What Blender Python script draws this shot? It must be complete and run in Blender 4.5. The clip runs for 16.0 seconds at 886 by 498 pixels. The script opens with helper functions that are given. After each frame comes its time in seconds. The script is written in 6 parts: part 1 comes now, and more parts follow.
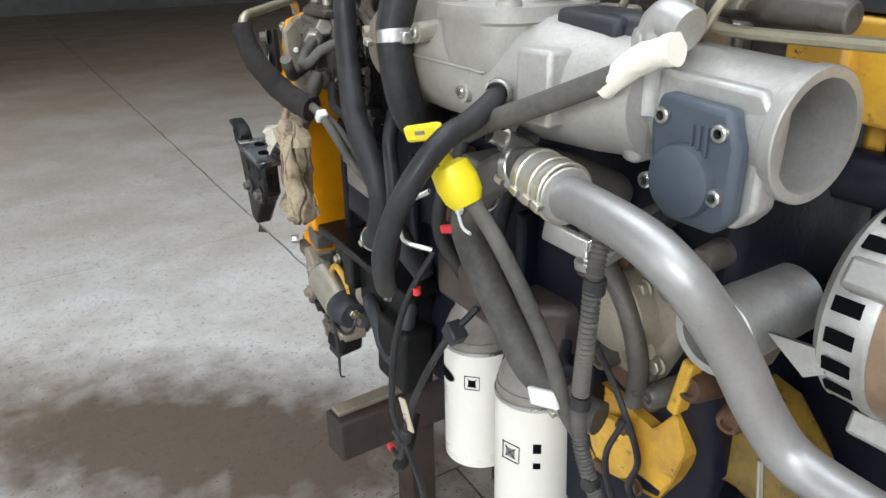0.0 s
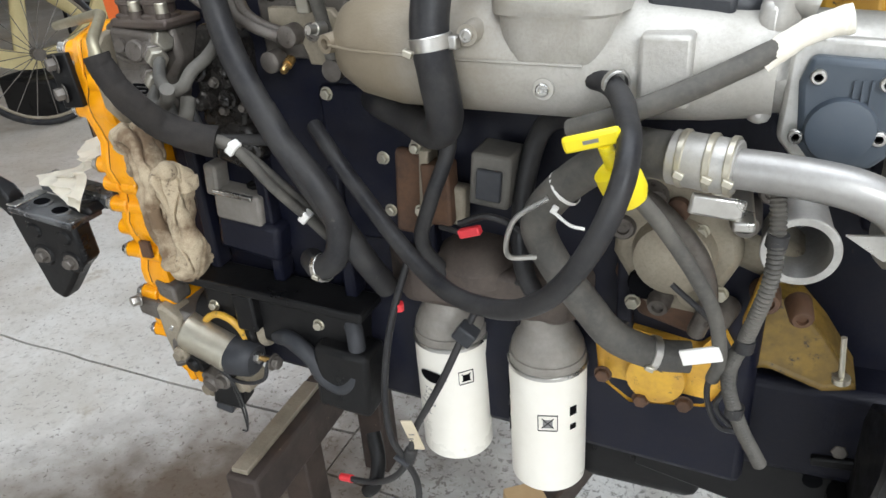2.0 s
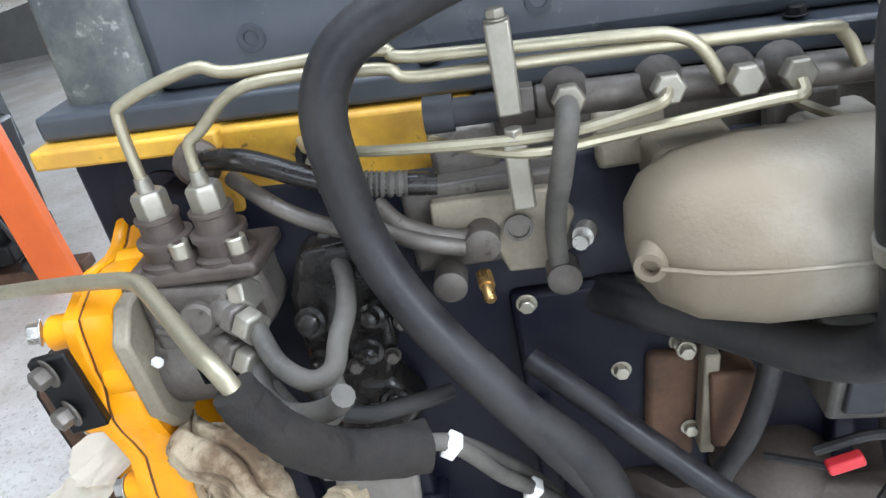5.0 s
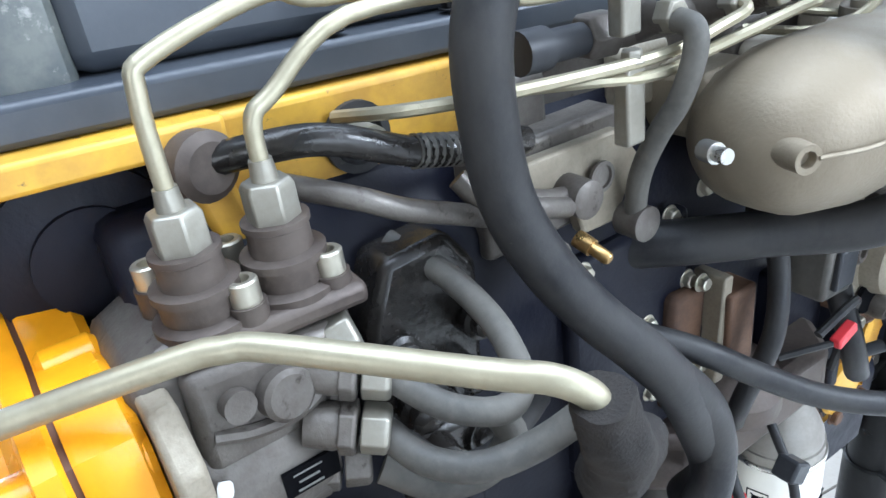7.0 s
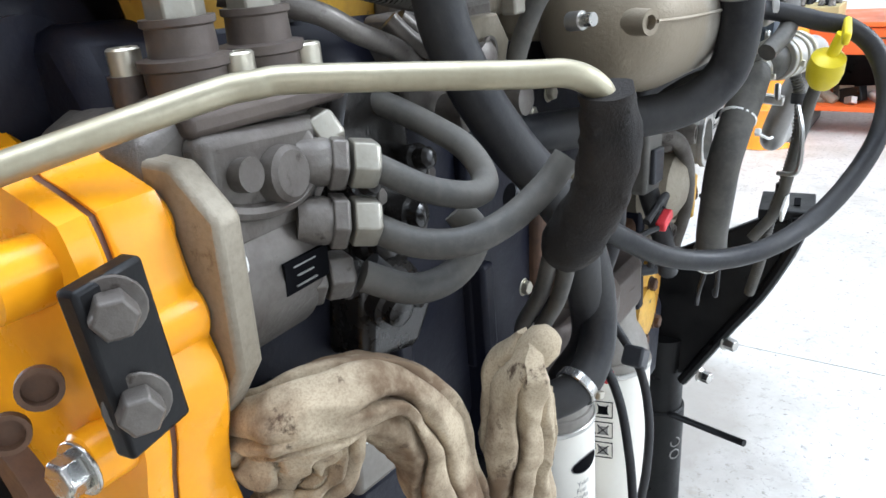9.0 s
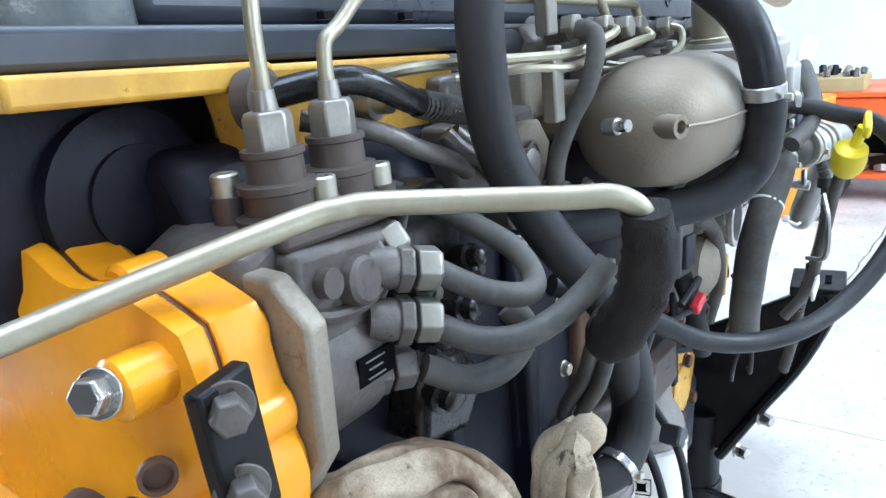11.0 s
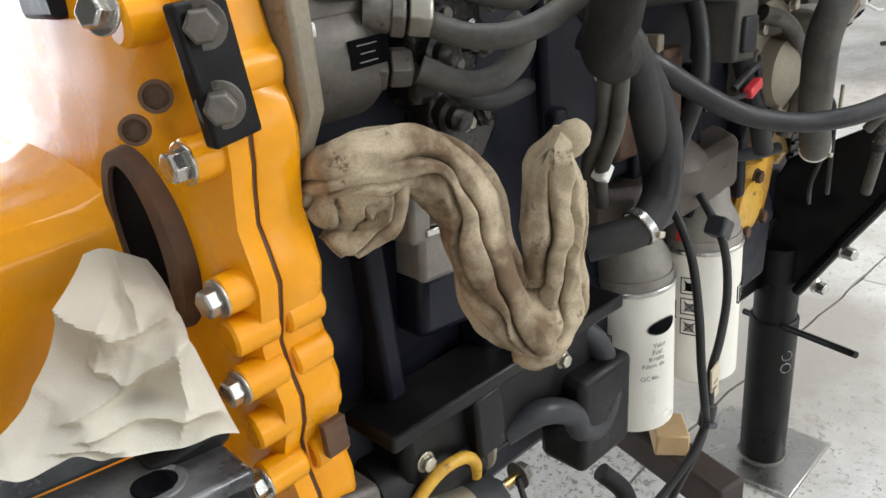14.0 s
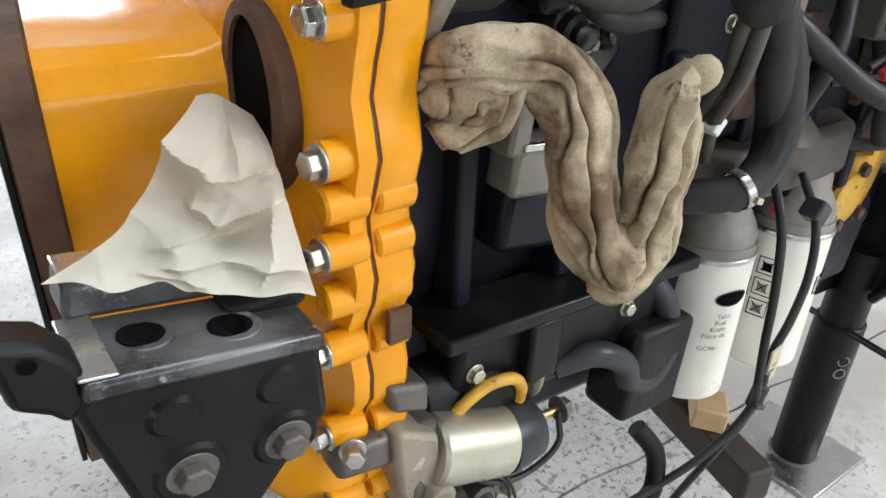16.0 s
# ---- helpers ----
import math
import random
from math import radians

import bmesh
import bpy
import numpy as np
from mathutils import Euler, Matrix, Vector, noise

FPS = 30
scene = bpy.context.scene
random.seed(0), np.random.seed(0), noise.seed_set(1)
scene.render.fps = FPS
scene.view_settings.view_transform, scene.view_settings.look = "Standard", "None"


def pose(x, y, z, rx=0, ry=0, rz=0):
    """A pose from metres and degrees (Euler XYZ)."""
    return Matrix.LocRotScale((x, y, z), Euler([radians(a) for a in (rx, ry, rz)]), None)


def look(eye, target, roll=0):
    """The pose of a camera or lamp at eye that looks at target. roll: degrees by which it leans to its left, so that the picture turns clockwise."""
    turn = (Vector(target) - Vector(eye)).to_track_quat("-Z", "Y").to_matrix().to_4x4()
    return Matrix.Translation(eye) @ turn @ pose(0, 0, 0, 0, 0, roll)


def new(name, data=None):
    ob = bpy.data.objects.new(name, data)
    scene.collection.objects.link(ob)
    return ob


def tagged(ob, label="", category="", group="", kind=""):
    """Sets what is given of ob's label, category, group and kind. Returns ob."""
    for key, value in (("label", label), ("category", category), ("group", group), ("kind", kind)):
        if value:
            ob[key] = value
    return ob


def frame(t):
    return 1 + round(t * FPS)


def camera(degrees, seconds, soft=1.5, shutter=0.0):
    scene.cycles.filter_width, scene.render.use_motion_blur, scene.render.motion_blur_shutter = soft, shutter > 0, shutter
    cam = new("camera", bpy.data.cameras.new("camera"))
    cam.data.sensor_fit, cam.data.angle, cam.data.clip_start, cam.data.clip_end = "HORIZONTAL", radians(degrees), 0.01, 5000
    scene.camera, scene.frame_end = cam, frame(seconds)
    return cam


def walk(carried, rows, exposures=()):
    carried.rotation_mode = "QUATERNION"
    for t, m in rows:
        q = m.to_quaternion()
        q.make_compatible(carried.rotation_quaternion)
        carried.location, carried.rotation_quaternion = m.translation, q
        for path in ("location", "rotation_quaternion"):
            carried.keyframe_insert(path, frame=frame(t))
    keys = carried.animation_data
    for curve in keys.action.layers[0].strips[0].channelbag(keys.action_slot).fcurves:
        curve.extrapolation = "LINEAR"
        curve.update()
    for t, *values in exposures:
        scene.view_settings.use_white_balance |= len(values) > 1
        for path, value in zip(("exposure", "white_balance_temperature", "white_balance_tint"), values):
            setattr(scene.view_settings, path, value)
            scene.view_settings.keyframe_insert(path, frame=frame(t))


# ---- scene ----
cam = camera(61.6, 16.0)
PATH = [
    (0, (0.792, -0.149, 0.971), (-0.771, 0.837, 0.206), -1.2),
    (0.5, (0.668, -0.299, 0.97), (-0.498, 1.151, 0.235), 0.4),
    (1, (0.584, -0.425, 1.007), (-0.332, 1.186, 0.255), 0.4),
    (1.5, (0.484, -0.401, 1.027), (-0.356, 1.228, 0.226), -2.0),
    (2, (0.412, -0.384, 1.028), (-0.341, 1.22, 0.099), -4.6),
    (2.5, (0.355, -0.421, 1.079), (-0.237, 1.279, 0.208), -7.4),
    (3, (0.312, -0.433, 1.097), (-0.16, 1.338, 0.296), -6.2),
    (3.5, (0.263, -0.4, 1.117), (-0.143, 1.413, 0.376), -5.8),
    (4, (0.156, -0.274, 1.137), (-0.293, 1.515, 0.365), -6.7),
    (4.5, (0.049, -0.151, 1.127), (-0.521, 1.532, 0.209), -10.0),
    (4.7, (0.009, -0.144, 1.119), (-0.463, 1.567, 0.198), -11.0),
    (6.8, (-0.37, 0.022, 1.082), (0.437, 1.577, 0.118), -8.3),
    (7, (-0.39, 0.028, 1.056), (0.556, 1.531, 0.136), -8.1),
    (7.5, (-0.487, 0.088, 0.99), (0.874, 1.289, 0.15), -5.4),
    (8, (-0.496, 0.063, 0.946), (0.957, 1.203, 0.179), -3.7),
    (8.2, (-0.51, 0.06, 0.937), (0.962, 1.166, 0.157), -4.6),
    (10.3, (-0.562, 0.051, 0.944), (0.993, 1.119, 0.28), -5.2),
    (10.5, (-0.569, 0.048, 0.958), (0.976, 1.147, 0.322), -5.6),
    (11, (-0.579, 0.05, 0.972), (0.946, 1.205, 0.39), -5.6),
    (11.5, (-0.574, 0.042, 0.976), (0.958, 1.187, 0.392), -5.9),
    (12, (-0.563, 0.025, 0.965), (0.965, 1.15, 0.334), -6.7),
    (12.5, (-0.545, -0.015, 0.943), (1.012, 1.061, 0.299), -6.4),
    (13, (-0.535, -0.054, 0.915), (0.875, 1.164, 0.187), -9.8),
    (13.5, (-0.546, -0.057, 0.887), (0.818, 1.188, 0.121), -7.5),
    (14, (-0.589, -0.051, 0.868), (0.623, 1.31, 0.045), -7.2),
    (14.5, (-0.608, -0.035, 0.853), (0.426, 1.418, -0.052), -3.6),
    (15, (-0.614, -0.035, 0.846), (0.394, 1.38, -0.143), 0.9),
    (15.5, (-0.618, -0.036, 0.84), (0.392, 1.373, -0.156), 2.4),
    (16, (-0.611, -0.041, 0.847), (0.437, 1.365, -0.113), 2.2),
]
walk(cam, [(t, look(e, a, r)) for t, e, a, r in PATH], [(0, -0.8, 6200, 10), (1, -0.52, 6000, 10), (2, -0.75, 6300, 10), (3, -0.05, 5800, 10), (4.5, -0.35, 5900, 10), (7, 0.05, 5500, 8), (8, -0.35, 6000, 10), (11, -0.28, 5250, 8), (12.5, -0.56, 5800, 10), (14, -0.80, 6500, 10), (16, -0.70, 6300, 10)])

# ---- world and light ----
FLOOR = -0.175
world = bpy.data.worlds.new("world")
scene.world = world
world.use_nodes = True
wn = world.node_tree
sky = wn.nodes.new("ShaderNodeTexSky")
sky.sky_type, sky.sun_disc = "NISHITA", False
sky.sun_elevation, sky.sun_rotation = radians(48), radians(200)
wn.links.new(sky.outputs[0], wn.nodes["Background"].inputs[0])
wn.nodes["Background"].inputs[1].default_value = 0.15


def area_light(name, eye, target, sx, sy, power, colour):
    d = bpy.data.lights.new(name, "AREA")
    d.shape, d.size, d.size_y, d.energy, d.color = "RECTANGLE", sx, sy, power, colour
    new(name, d).matrix_world = look(eye, target)


# daylight through the front and rear doors and the roof light
area_light("door_daylight", (0.2, -6.6, 1.5), (0.3, 0.5, 0.5), 5.5, 3.0, 215, (0.95, 0.98, 1.0))
# added lamp inside the hall, brightens the floor and wall to the east
area_light("east_daylight", (3.4, -3.2, 3.3), (3.6, 0.6, -0.3), 2.4, 2.4, 520, (0.97, 0.99, 1.0))
# added lamp inside the hall, no door there, lifts the western floor
area_light("west_daylight", (-5.5, -2.4, 2.0), (-1.6, 1.2, -0.2), 2.6, 2.6, 85, (1.0, 0.96, 0.90))
area_light("rear_daylight", (-0.6, 8.5, 1.3), (-0.6, 0.0, 0.2), 5.0, 3.0, 560, (0.90, 0.95, 1.0))
area_light("roof_daylight", (0.5, 0.15, 3.80), (0.5, 0.15, 0), 4.4, 2.0, 230, (0.93, 0.97, 1.0))


# ---- materials ----
def material(name, base, other=None, rough=0.5, metal=0.0, scale=9.0, fine=90.0, amount=0.5, bump=0.1, spread=0.18, dirt=None, dirt_at=0.62, coat=0.0, per_object=0.0, gloss=0.5, edge=(0.39, 0.64)):
    m = bpy.data.materials.new(name)
    m.use_nodes = True
    nt = m.node_tree
    b = nt.nodes["Principled BSDF"]
    L = nt.links.new
    def node(kind, **values):
        n = nt.nodes.new(kind)
        for k, v in values.items():
            n.inputs[k].default_value = v
        return n
    def mixer(fac, a, c):
        x = nt.nodes.new("ShaderNodeMix")
        x.data_type = "RGBA"
        for s, v in ((x.inputs[0], fac), (x.inputs[6], a), (x.inputs[7], c)):
            if isinstance(v, bpy.types.NodeSocket):
                L(v, s)
            elif isinstance(v, tuple):
                s.default_value = (*v, 1)
            else:
                s.default_value = v
        return x.outputs[2]
    co = nt.nodes.new("ShaderNodeTexCoord").outputs["Object"]
    big = node("ShaderNodeTexNoise", Scale=scale, Detail=6.0, Roughness=0.62)
    small = node("ShaderNodeTexNoise", Scale=fine, Detail=4.0, Roughness=0.6)
    L(co, big.inputs["Vector"]), L(co, small.inputs["Vector"])
    def ramp(src, lo, hi):
        r = nt.nodes.new("ShaderNodeMapRange")
        r.inputs[1].default_value, r.inputs[2].default_value = lo, hi
        L(src, r.inputs[0])
        return r.outputs[0]
    other = other or tuple(c * 0.6 for c in base)
    def scaled(src, k):
        x = nt.nodes.new("ShaderNodeMath")
        x.operation = "MULTIPLY"
        x.inputs[1].default_value = k
        L(src, x.inputs[0])
        return x.outputs[0]
    col = mixer(scaled(ramp(big.outputs[0], *edge), amount), base, other)
    col = mixer(scaled(ramp(small.outputs[0], 0.45, 0.75), amount * 0.5), col, other)
    if dirt:
        mid = node("ShaderNodeTexNoise", Scale=scale * 3.1, Detail=8.0, Roughness=0.7)
        L(co, mid.inputs["Vector"])
        col = mixer(ramp(mid.outputs[0], dirt_at, dirt_at + 0.08), col, dirt)
    if per_object:
        info = nt.nodes.new("ShaderNodeObjectInfo")
        col = mixer(scaled(info.outputs["Random"], per_object), col, other)
    L(col, b.inputs["Base Color"])
    b.inputs["Metallic"].default_value = metal
    b.inputs["Coat Weight"].default_value = coat
    b.inputs["Specular IOR Level"].default_value = gloss
    r = nt.nodes.new("ShaderNodeMapRange")
    r.inputs[1].default_value, r.inputs[2].default_value = 0.3, 0.7
    r.inputs[3].default_value, r.inputs[4].default_value = max(0.03, rough - spread), min(1, rough + spread)
    L(big.outputs[0], r.inputs[0]), L(r.outputs[0], b.inputs["Roughness"])
    if bump:
        bp = node("ShaderNodeBump", Strength=bump, Distance=0.0012)
        L(small.outputs[0], bp.inputs["Height"]), L(bp.outputs[0], b.inputs["Normal"])
    return m


CONCRETE = material("concrete", (0.66, 0.65, 0.62), (0.44, 0.41, 0.36), 0.46, 0, 2.3, 60, 0.8, 1.0, 0.18, (0.40, 0.36, 0.30), 0.62)


def darken_floor(mat, spots):
    """Wide darker patches of ragged outline on a floor, over dark flecks: (centre, half lengths, turn, colour)."""
    nt = mat.node_tree
    L = nt.links.new
    bs = nt.nodes["Principled BSDF"]
    col = bs.inputs["Base Color"].links[0].from_socket
    co = nt.nodes.new("ShaderNodeTexCoord").outputs["Object"]
    # dark flecks, denser under and around the engine
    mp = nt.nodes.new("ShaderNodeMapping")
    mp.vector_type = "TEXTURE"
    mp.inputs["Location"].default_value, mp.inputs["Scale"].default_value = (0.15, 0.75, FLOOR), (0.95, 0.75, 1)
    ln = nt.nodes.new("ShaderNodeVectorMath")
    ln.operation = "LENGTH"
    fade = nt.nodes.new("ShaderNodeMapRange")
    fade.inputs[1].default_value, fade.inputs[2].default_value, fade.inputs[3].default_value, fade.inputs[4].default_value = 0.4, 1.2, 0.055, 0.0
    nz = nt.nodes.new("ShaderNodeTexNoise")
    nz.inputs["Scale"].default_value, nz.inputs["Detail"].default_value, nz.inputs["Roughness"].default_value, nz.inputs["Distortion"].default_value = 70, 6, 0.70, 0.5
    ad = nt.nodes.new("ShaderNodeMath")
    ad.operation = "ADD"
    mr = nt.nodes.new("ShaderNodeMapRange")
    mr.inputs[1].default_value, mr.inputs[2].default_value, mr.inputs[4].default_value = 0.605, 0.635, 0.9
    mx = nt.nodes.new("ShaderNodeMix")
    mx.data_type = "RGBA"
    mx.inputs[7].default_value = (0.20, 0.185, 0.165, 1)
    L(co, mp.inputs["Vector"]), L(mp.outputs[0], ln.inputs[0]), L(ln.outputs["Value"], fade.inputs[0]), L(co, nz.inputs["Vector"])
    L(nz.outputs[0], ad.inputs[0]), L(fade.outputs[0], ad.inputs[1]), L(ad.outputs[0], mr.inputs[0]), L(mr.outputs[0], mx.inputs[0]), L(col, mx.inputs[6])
    col = mx.outputs[2]
    sp = nt.nodes.new("ShaderNodeTexNoise")
    sp.inputs["Scale"].default_value, sp.inputs["Detail"].default_value, sp.inputs["Roughness"].default_value = 34, 5, 0.7
    mr = nt.nodes.new("ShaderNodeMapRange")
    mr.inputs[1].default_value, mr.inputs[2].default_value, mr.inputs[4].default_value = 0.55, 0.66, 0.5
    mx = nt.nodes.new("ShaderNodeMix")
    mx.data_type = "RGBA"
    mx.inputs[7].default_value = (0.27, 0.25, 0.22, 1)
    L(co, sp.inputs["Vector"]), L(sp.outputs[0], mr.inputs[0]), L(mr.outputs[0], mx.inputs[0]), L(col, mx.inputs[6])
    col = mx.outputs[2]
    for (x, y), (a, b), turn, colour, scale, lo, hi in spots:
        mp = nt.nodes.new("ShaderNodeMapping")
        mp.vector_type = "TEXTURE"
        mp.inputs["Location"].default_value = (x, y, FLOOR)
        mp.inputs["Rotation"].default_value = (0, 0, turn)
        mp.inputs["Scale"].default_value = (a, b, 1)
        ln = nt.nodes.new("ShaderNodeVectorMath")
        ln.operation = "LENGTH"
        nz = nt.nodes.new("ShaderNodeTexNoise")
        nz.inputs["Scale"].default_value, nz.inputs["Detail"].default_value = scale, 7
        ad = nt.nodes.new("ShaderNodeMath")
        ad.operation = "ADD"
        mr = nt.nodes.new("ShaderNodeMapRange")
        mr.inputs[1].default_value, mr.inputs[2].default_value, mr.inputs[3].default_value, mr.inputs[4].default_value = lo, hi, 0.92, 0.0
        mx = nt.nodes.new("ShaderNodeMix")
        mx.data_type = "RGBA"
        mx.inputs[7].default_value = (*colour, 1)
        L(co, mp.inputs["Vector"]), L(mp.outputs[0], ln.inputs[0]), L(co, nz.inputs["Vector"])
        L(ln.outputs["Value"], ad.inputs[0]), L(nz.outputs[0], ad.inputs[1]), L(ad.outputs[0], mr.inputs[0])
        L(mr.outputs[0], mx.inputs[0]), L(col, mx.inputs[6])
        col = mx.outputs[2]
    L(col, bs.inputs["Base Color"])


# brown patch west of the engine, brown tone further west, grey patch east
darken_floor(CONCRETE, [((-0.82, 0.18), (1.05, 0.34), 0.87, (0.070, 0.042, 0.020), 11.0, 0.95, 2.0), ((-11.5, 1.2), (7.4, 7.0), 0.0, (0.33, 0.245, 0.155), 1.2, 1.0, 1.9), ((0.95, 0.65), (0.5, 0.4), 0.3, (0.34, 0.31, 0.27), 7.0, 1.1, 1.7)])


def settle(mat, x0, x1, dust):
    """Brown workshop dust caked on one end of a casting, thinning out along x with a ragged edge."""
    nt = mat.node_tree
    L = nt.links.new
    bs = nt.nodes["Principled BSDF"]
    col = bs.inputs["Base Color"].links[0].from_socket
    co = nt.nodes.new("ShaderNodeTexCoord").outputs["Object"]
    xyz = nt.nodes.new("ShaderNodeSeparateXYZ")
    nz = nt.nodes.new("ShaderNodeTexNoise")
    nz.inputs["Scale"].default_value, nz.inputs["Detail"].default_value = 14, 6
    wob = nt.nodes.new("ShaderNodeMath")
    wob.operation = "MULTIPLY_ADD"
    wob.inputs[1].default_value = 0.22
    mr = nt.nodes.new("ShaderNodeMapRange")
    mr.inputs[1].default_value, mr.inputs[2].default_value, mr.inputs[3].default_value, mr.inputs[4].default_value = x0 + 0.11, x1 + 0.11, 0.85, 0.0
    mx = nt.nodes.new("ShaderNodeMix")
    mx.data_type = "RGBA"
    mx.inputs[7].default_value = (*dust, 1)
    L(co, xyz.inputs[0]), L(co, nz.inputs["Vector"]), L(nz.outputs[0], wob.inputs[0]), L(xyz.outputs[0], wob.inputs[2])
    L(wob.outputs[0], mr.inputs[0]), L(mr.outputs[0], mx.inputs[0]), L(col, mx.inputs[6]), L(mx.outputs[2], bs.inputs["Base Color"])


JOINT = material("joint_dirt", (0.09, 0.08, 0.07), None, 0.9)
PLASTER = material("white_plaster", (0.80, 0.79, 0.76), (0.66, 0.65, 0.62), 0.8, 0, 1.2, 60, 0.4, 0.1)
DARKWALL = material("grey_wall_paint", (0.20, 0.20, 0.19), (0.10, 0.10, 0.10), 0.8, 0, 2, 50, 0.5, 0.1)
ROOF = material("roof_sheet", (0.62, 0.64, 0.66), (0.45, 0.46, 0.48), 0.5, 0.2, 2, 40, 0.4, 0.1)
YELLOW = material("yellow_enamel", (0.90, 0.375, 0.004), (0.72, 0.275, 0.004), 0.26, 0, 11, 130, 0.45, 0.12, 0.1, (0.22, 0.065, 0.02), 0.68, 0.12, gloss=0.34)
HEADYELLOW = material("aged_yellow_paint", (0.70, 0.405, 0.04), (0.42, 0.22, 0.035), 0.45, 0, 18, 120, 0.75, 0.15, 0.15, (0.06, 0.043, 0.03), 0.60)
# darker copy of the aged yellow, with shadow put into the colour
SHADEDYELLOW = material("shaded_yellow", (0.26, 0.16, 0.025), (0.10, 0.065, 0.02), 0.42, 0, 18, 120, 0.8, 0.2, 0.15, (0.04, 0.03, 0.02), 0.58)
BLOCK = material("dark_blue_block_paint", (0.0065, 0.0075, 0.016), (0.015, 0.0145, 0.019), 0.46, 0, 16, 150, 0.65, 0.35, 0.16, (0.042, 0.036, 0.030), 0.66, gloss=0.2)
COVER = material("blue_grey_cover", (0.036, 0.042, 0.054), (0.062, 0.068, 0.077), 0.36, 0, 9, 120, 0.6, 0.12, 0.18, (0.13, 0.135, 0.135), 0.66, gloss=0.5)
BLACK = material("black_paint", (0.005, 0.005, 0.0055), (0.014, 0.0135, 0.013), 0.42, 0, 16, 120, 0.65, 0.25, 0.2, (0.065, 0.06, 0.052), 0.72, gloss=0.22)
ALLOY = material("cast_alloy", (0.58, 0.57, 0.54), (0.30, 0.28, 0.25), 0.50, 0.75, 12, 260, 0.55, 0.3, 0.12, (0.20, 0.17, 0.13), 0.69)
DUSTY = material("dusty_cast_alloy", (0.33, 0.29, 0.222), (0.20, 0.168, 0.122), 0.58, 0.25, 10, 320, 0.8, 0.4, 0.12, (0.125, 0.097, 0.065), 0.64, gloss=0.4)
MANIFOLD = material("manifold_alloy", (0.50, 0.485, 0.45), (0.34, 0.32, 0.28), 0.52, 0.4, 10, 320, 0.7, 0.4, 0.12, (0.24, 0.205, 0.155), 0.68, gloss=0.4)
settle(MANIFOLD, 0.07, 0.27, (0.205, 0.162, 0.102))
PUMP = material("aged_pump_alloy", (0.155, 0.14, 0.123), (0.08, 0.067, 0.057), 0.48, 0.4, 20, 260, 0.8, 0.4, 0.15, (0.04, 0.03, 0.024), 0.60)
BROWNSTEEL = material("phosphated_steel", (0.075, 0.058, 0.05), (0.14, 0.115, 0.095), 0.55, 0.4, 24, 220, 0.65, 0.25)
STEEL = material("bright_steel", (0.56, 0.55, 0.52), (0.38, 0.36, 0.33), 0.30, 0.95, 20, 260, 0.5, 0.1, 0.1, (0.24, 0.20, 0.15), 0.70)
ZINC = material("zinc_plated_steel", (0.56, 0.53, 0.44), (0.40, 0.36, 0.28), 0.38, 0.85, 25, 240, 0.5, 0.1, 0.12)
DULLZINC = material("dull_zinc", (0.34, 0.32, 0.27), (0.22, 0.20, 0.16), 0.46, 0.7, 25, 240, 0.6, 0.15, 0.12, (0.13, 0.11, 0.08), 0.66)
TUBESTEEL = material("satin_tube_steel", (0.48, 0.44, 0.32), (0.31, 0.275, 0.19), 0.44, 0.75, 14, 240, 0.65, 0.1, 0.1, (0.15, 0.125, 0.09), 0.68)
SATIN = material("satin_aluminium", (0.37, 0.36, 0.345), (0.24, 0.23, 0.215), 0.46, 0.7, 10, 240, 0.6, 0.1, 0.1, (0.16, 0.14, 0.11), 0.68)
RUBBER = material("black_rubber", (0.014, 0.014, 0.016), (0.045, 0.043, 0.041), 0.50, 0, 17, 190, 0.75, 0.2, 0.18, (0.10, 0.092, 0.08), 0.68, gloss=0.32)
GREYRUBBER = material("dusty_grey_rubber", (0.065, 0.062, 0.056), (0.14, 0.13, 0.112), 0.60, 0, 18, 180, 0.75, 0.25, 0.12, (0.16, 0.15, 0.13), 0.68, gloss=0.3)
SLEEVE = material("braided_black_sleeve", (0.022, 0.020, 0.019), (0.055, 0.048, 0.042), 0.9, 0, 20, 700, 0.6, 0.6, gloss=0.2)
PLASTIC = material("black_plastic", (0.03, 0.032, 0.036), (0.06, 0.06, 0.065), 0.45, 0, 15, 150, 0.5, 0.1, gloss=0.28)
BLUEPLASTIC = material("slate_plastic", (0.05, 0.065, 0.085), (0.08, 0.095, 0.11), 0.5, 0, 15, 150, 0.5, 0.1)
LEMON = material("lemon_plastic", (0.86, 0.70, 0.01), (0.70, 0.54, 0.01), 0.42, 0, 30, 200, 0.4, 0.05)
FILTERWHITE = material("white_filter_enamel", (0.80, 0.77, 0.69), (0.70, 0.66, 0.57), 0.32, 0, 9, 120, 0.35, 0.03, 0.08, (0.45, 0.40, 0.32), 0.74, 0.2)
FILTERGREY = material("dusty_filter_cap", (0.30, 0.28, 0.25), (0.19, 0.17, 0.15), 0.55, 0.3, 22, 150, 0.6, 0.2)
CLOTH = material("dirty_cotton", (0.47, 0.385, 0.265), (0.15, 0.10, 0.058), 0.95, 0, 15, 800, 1.0, 0.3, 0.04, (0.085, 0.055, 0.034), 0.60, edge=(0.45, 0.60))
CLEANCLOTH = material("cream_cotton", (0.88, 0.84, 0.73), (0.74, 0.68, 0.56), 0.95, 0, 12, 700, 0.45, 0.35, 0.04, (0.50, 0.43, 0.33), 0.70)
RUST = material("rusty_steel", (0.12, 0.062, 0.033), (0.06, 0.038, 0.029), 0.75, 0.2, 20, 160, 0.7, 0.4)
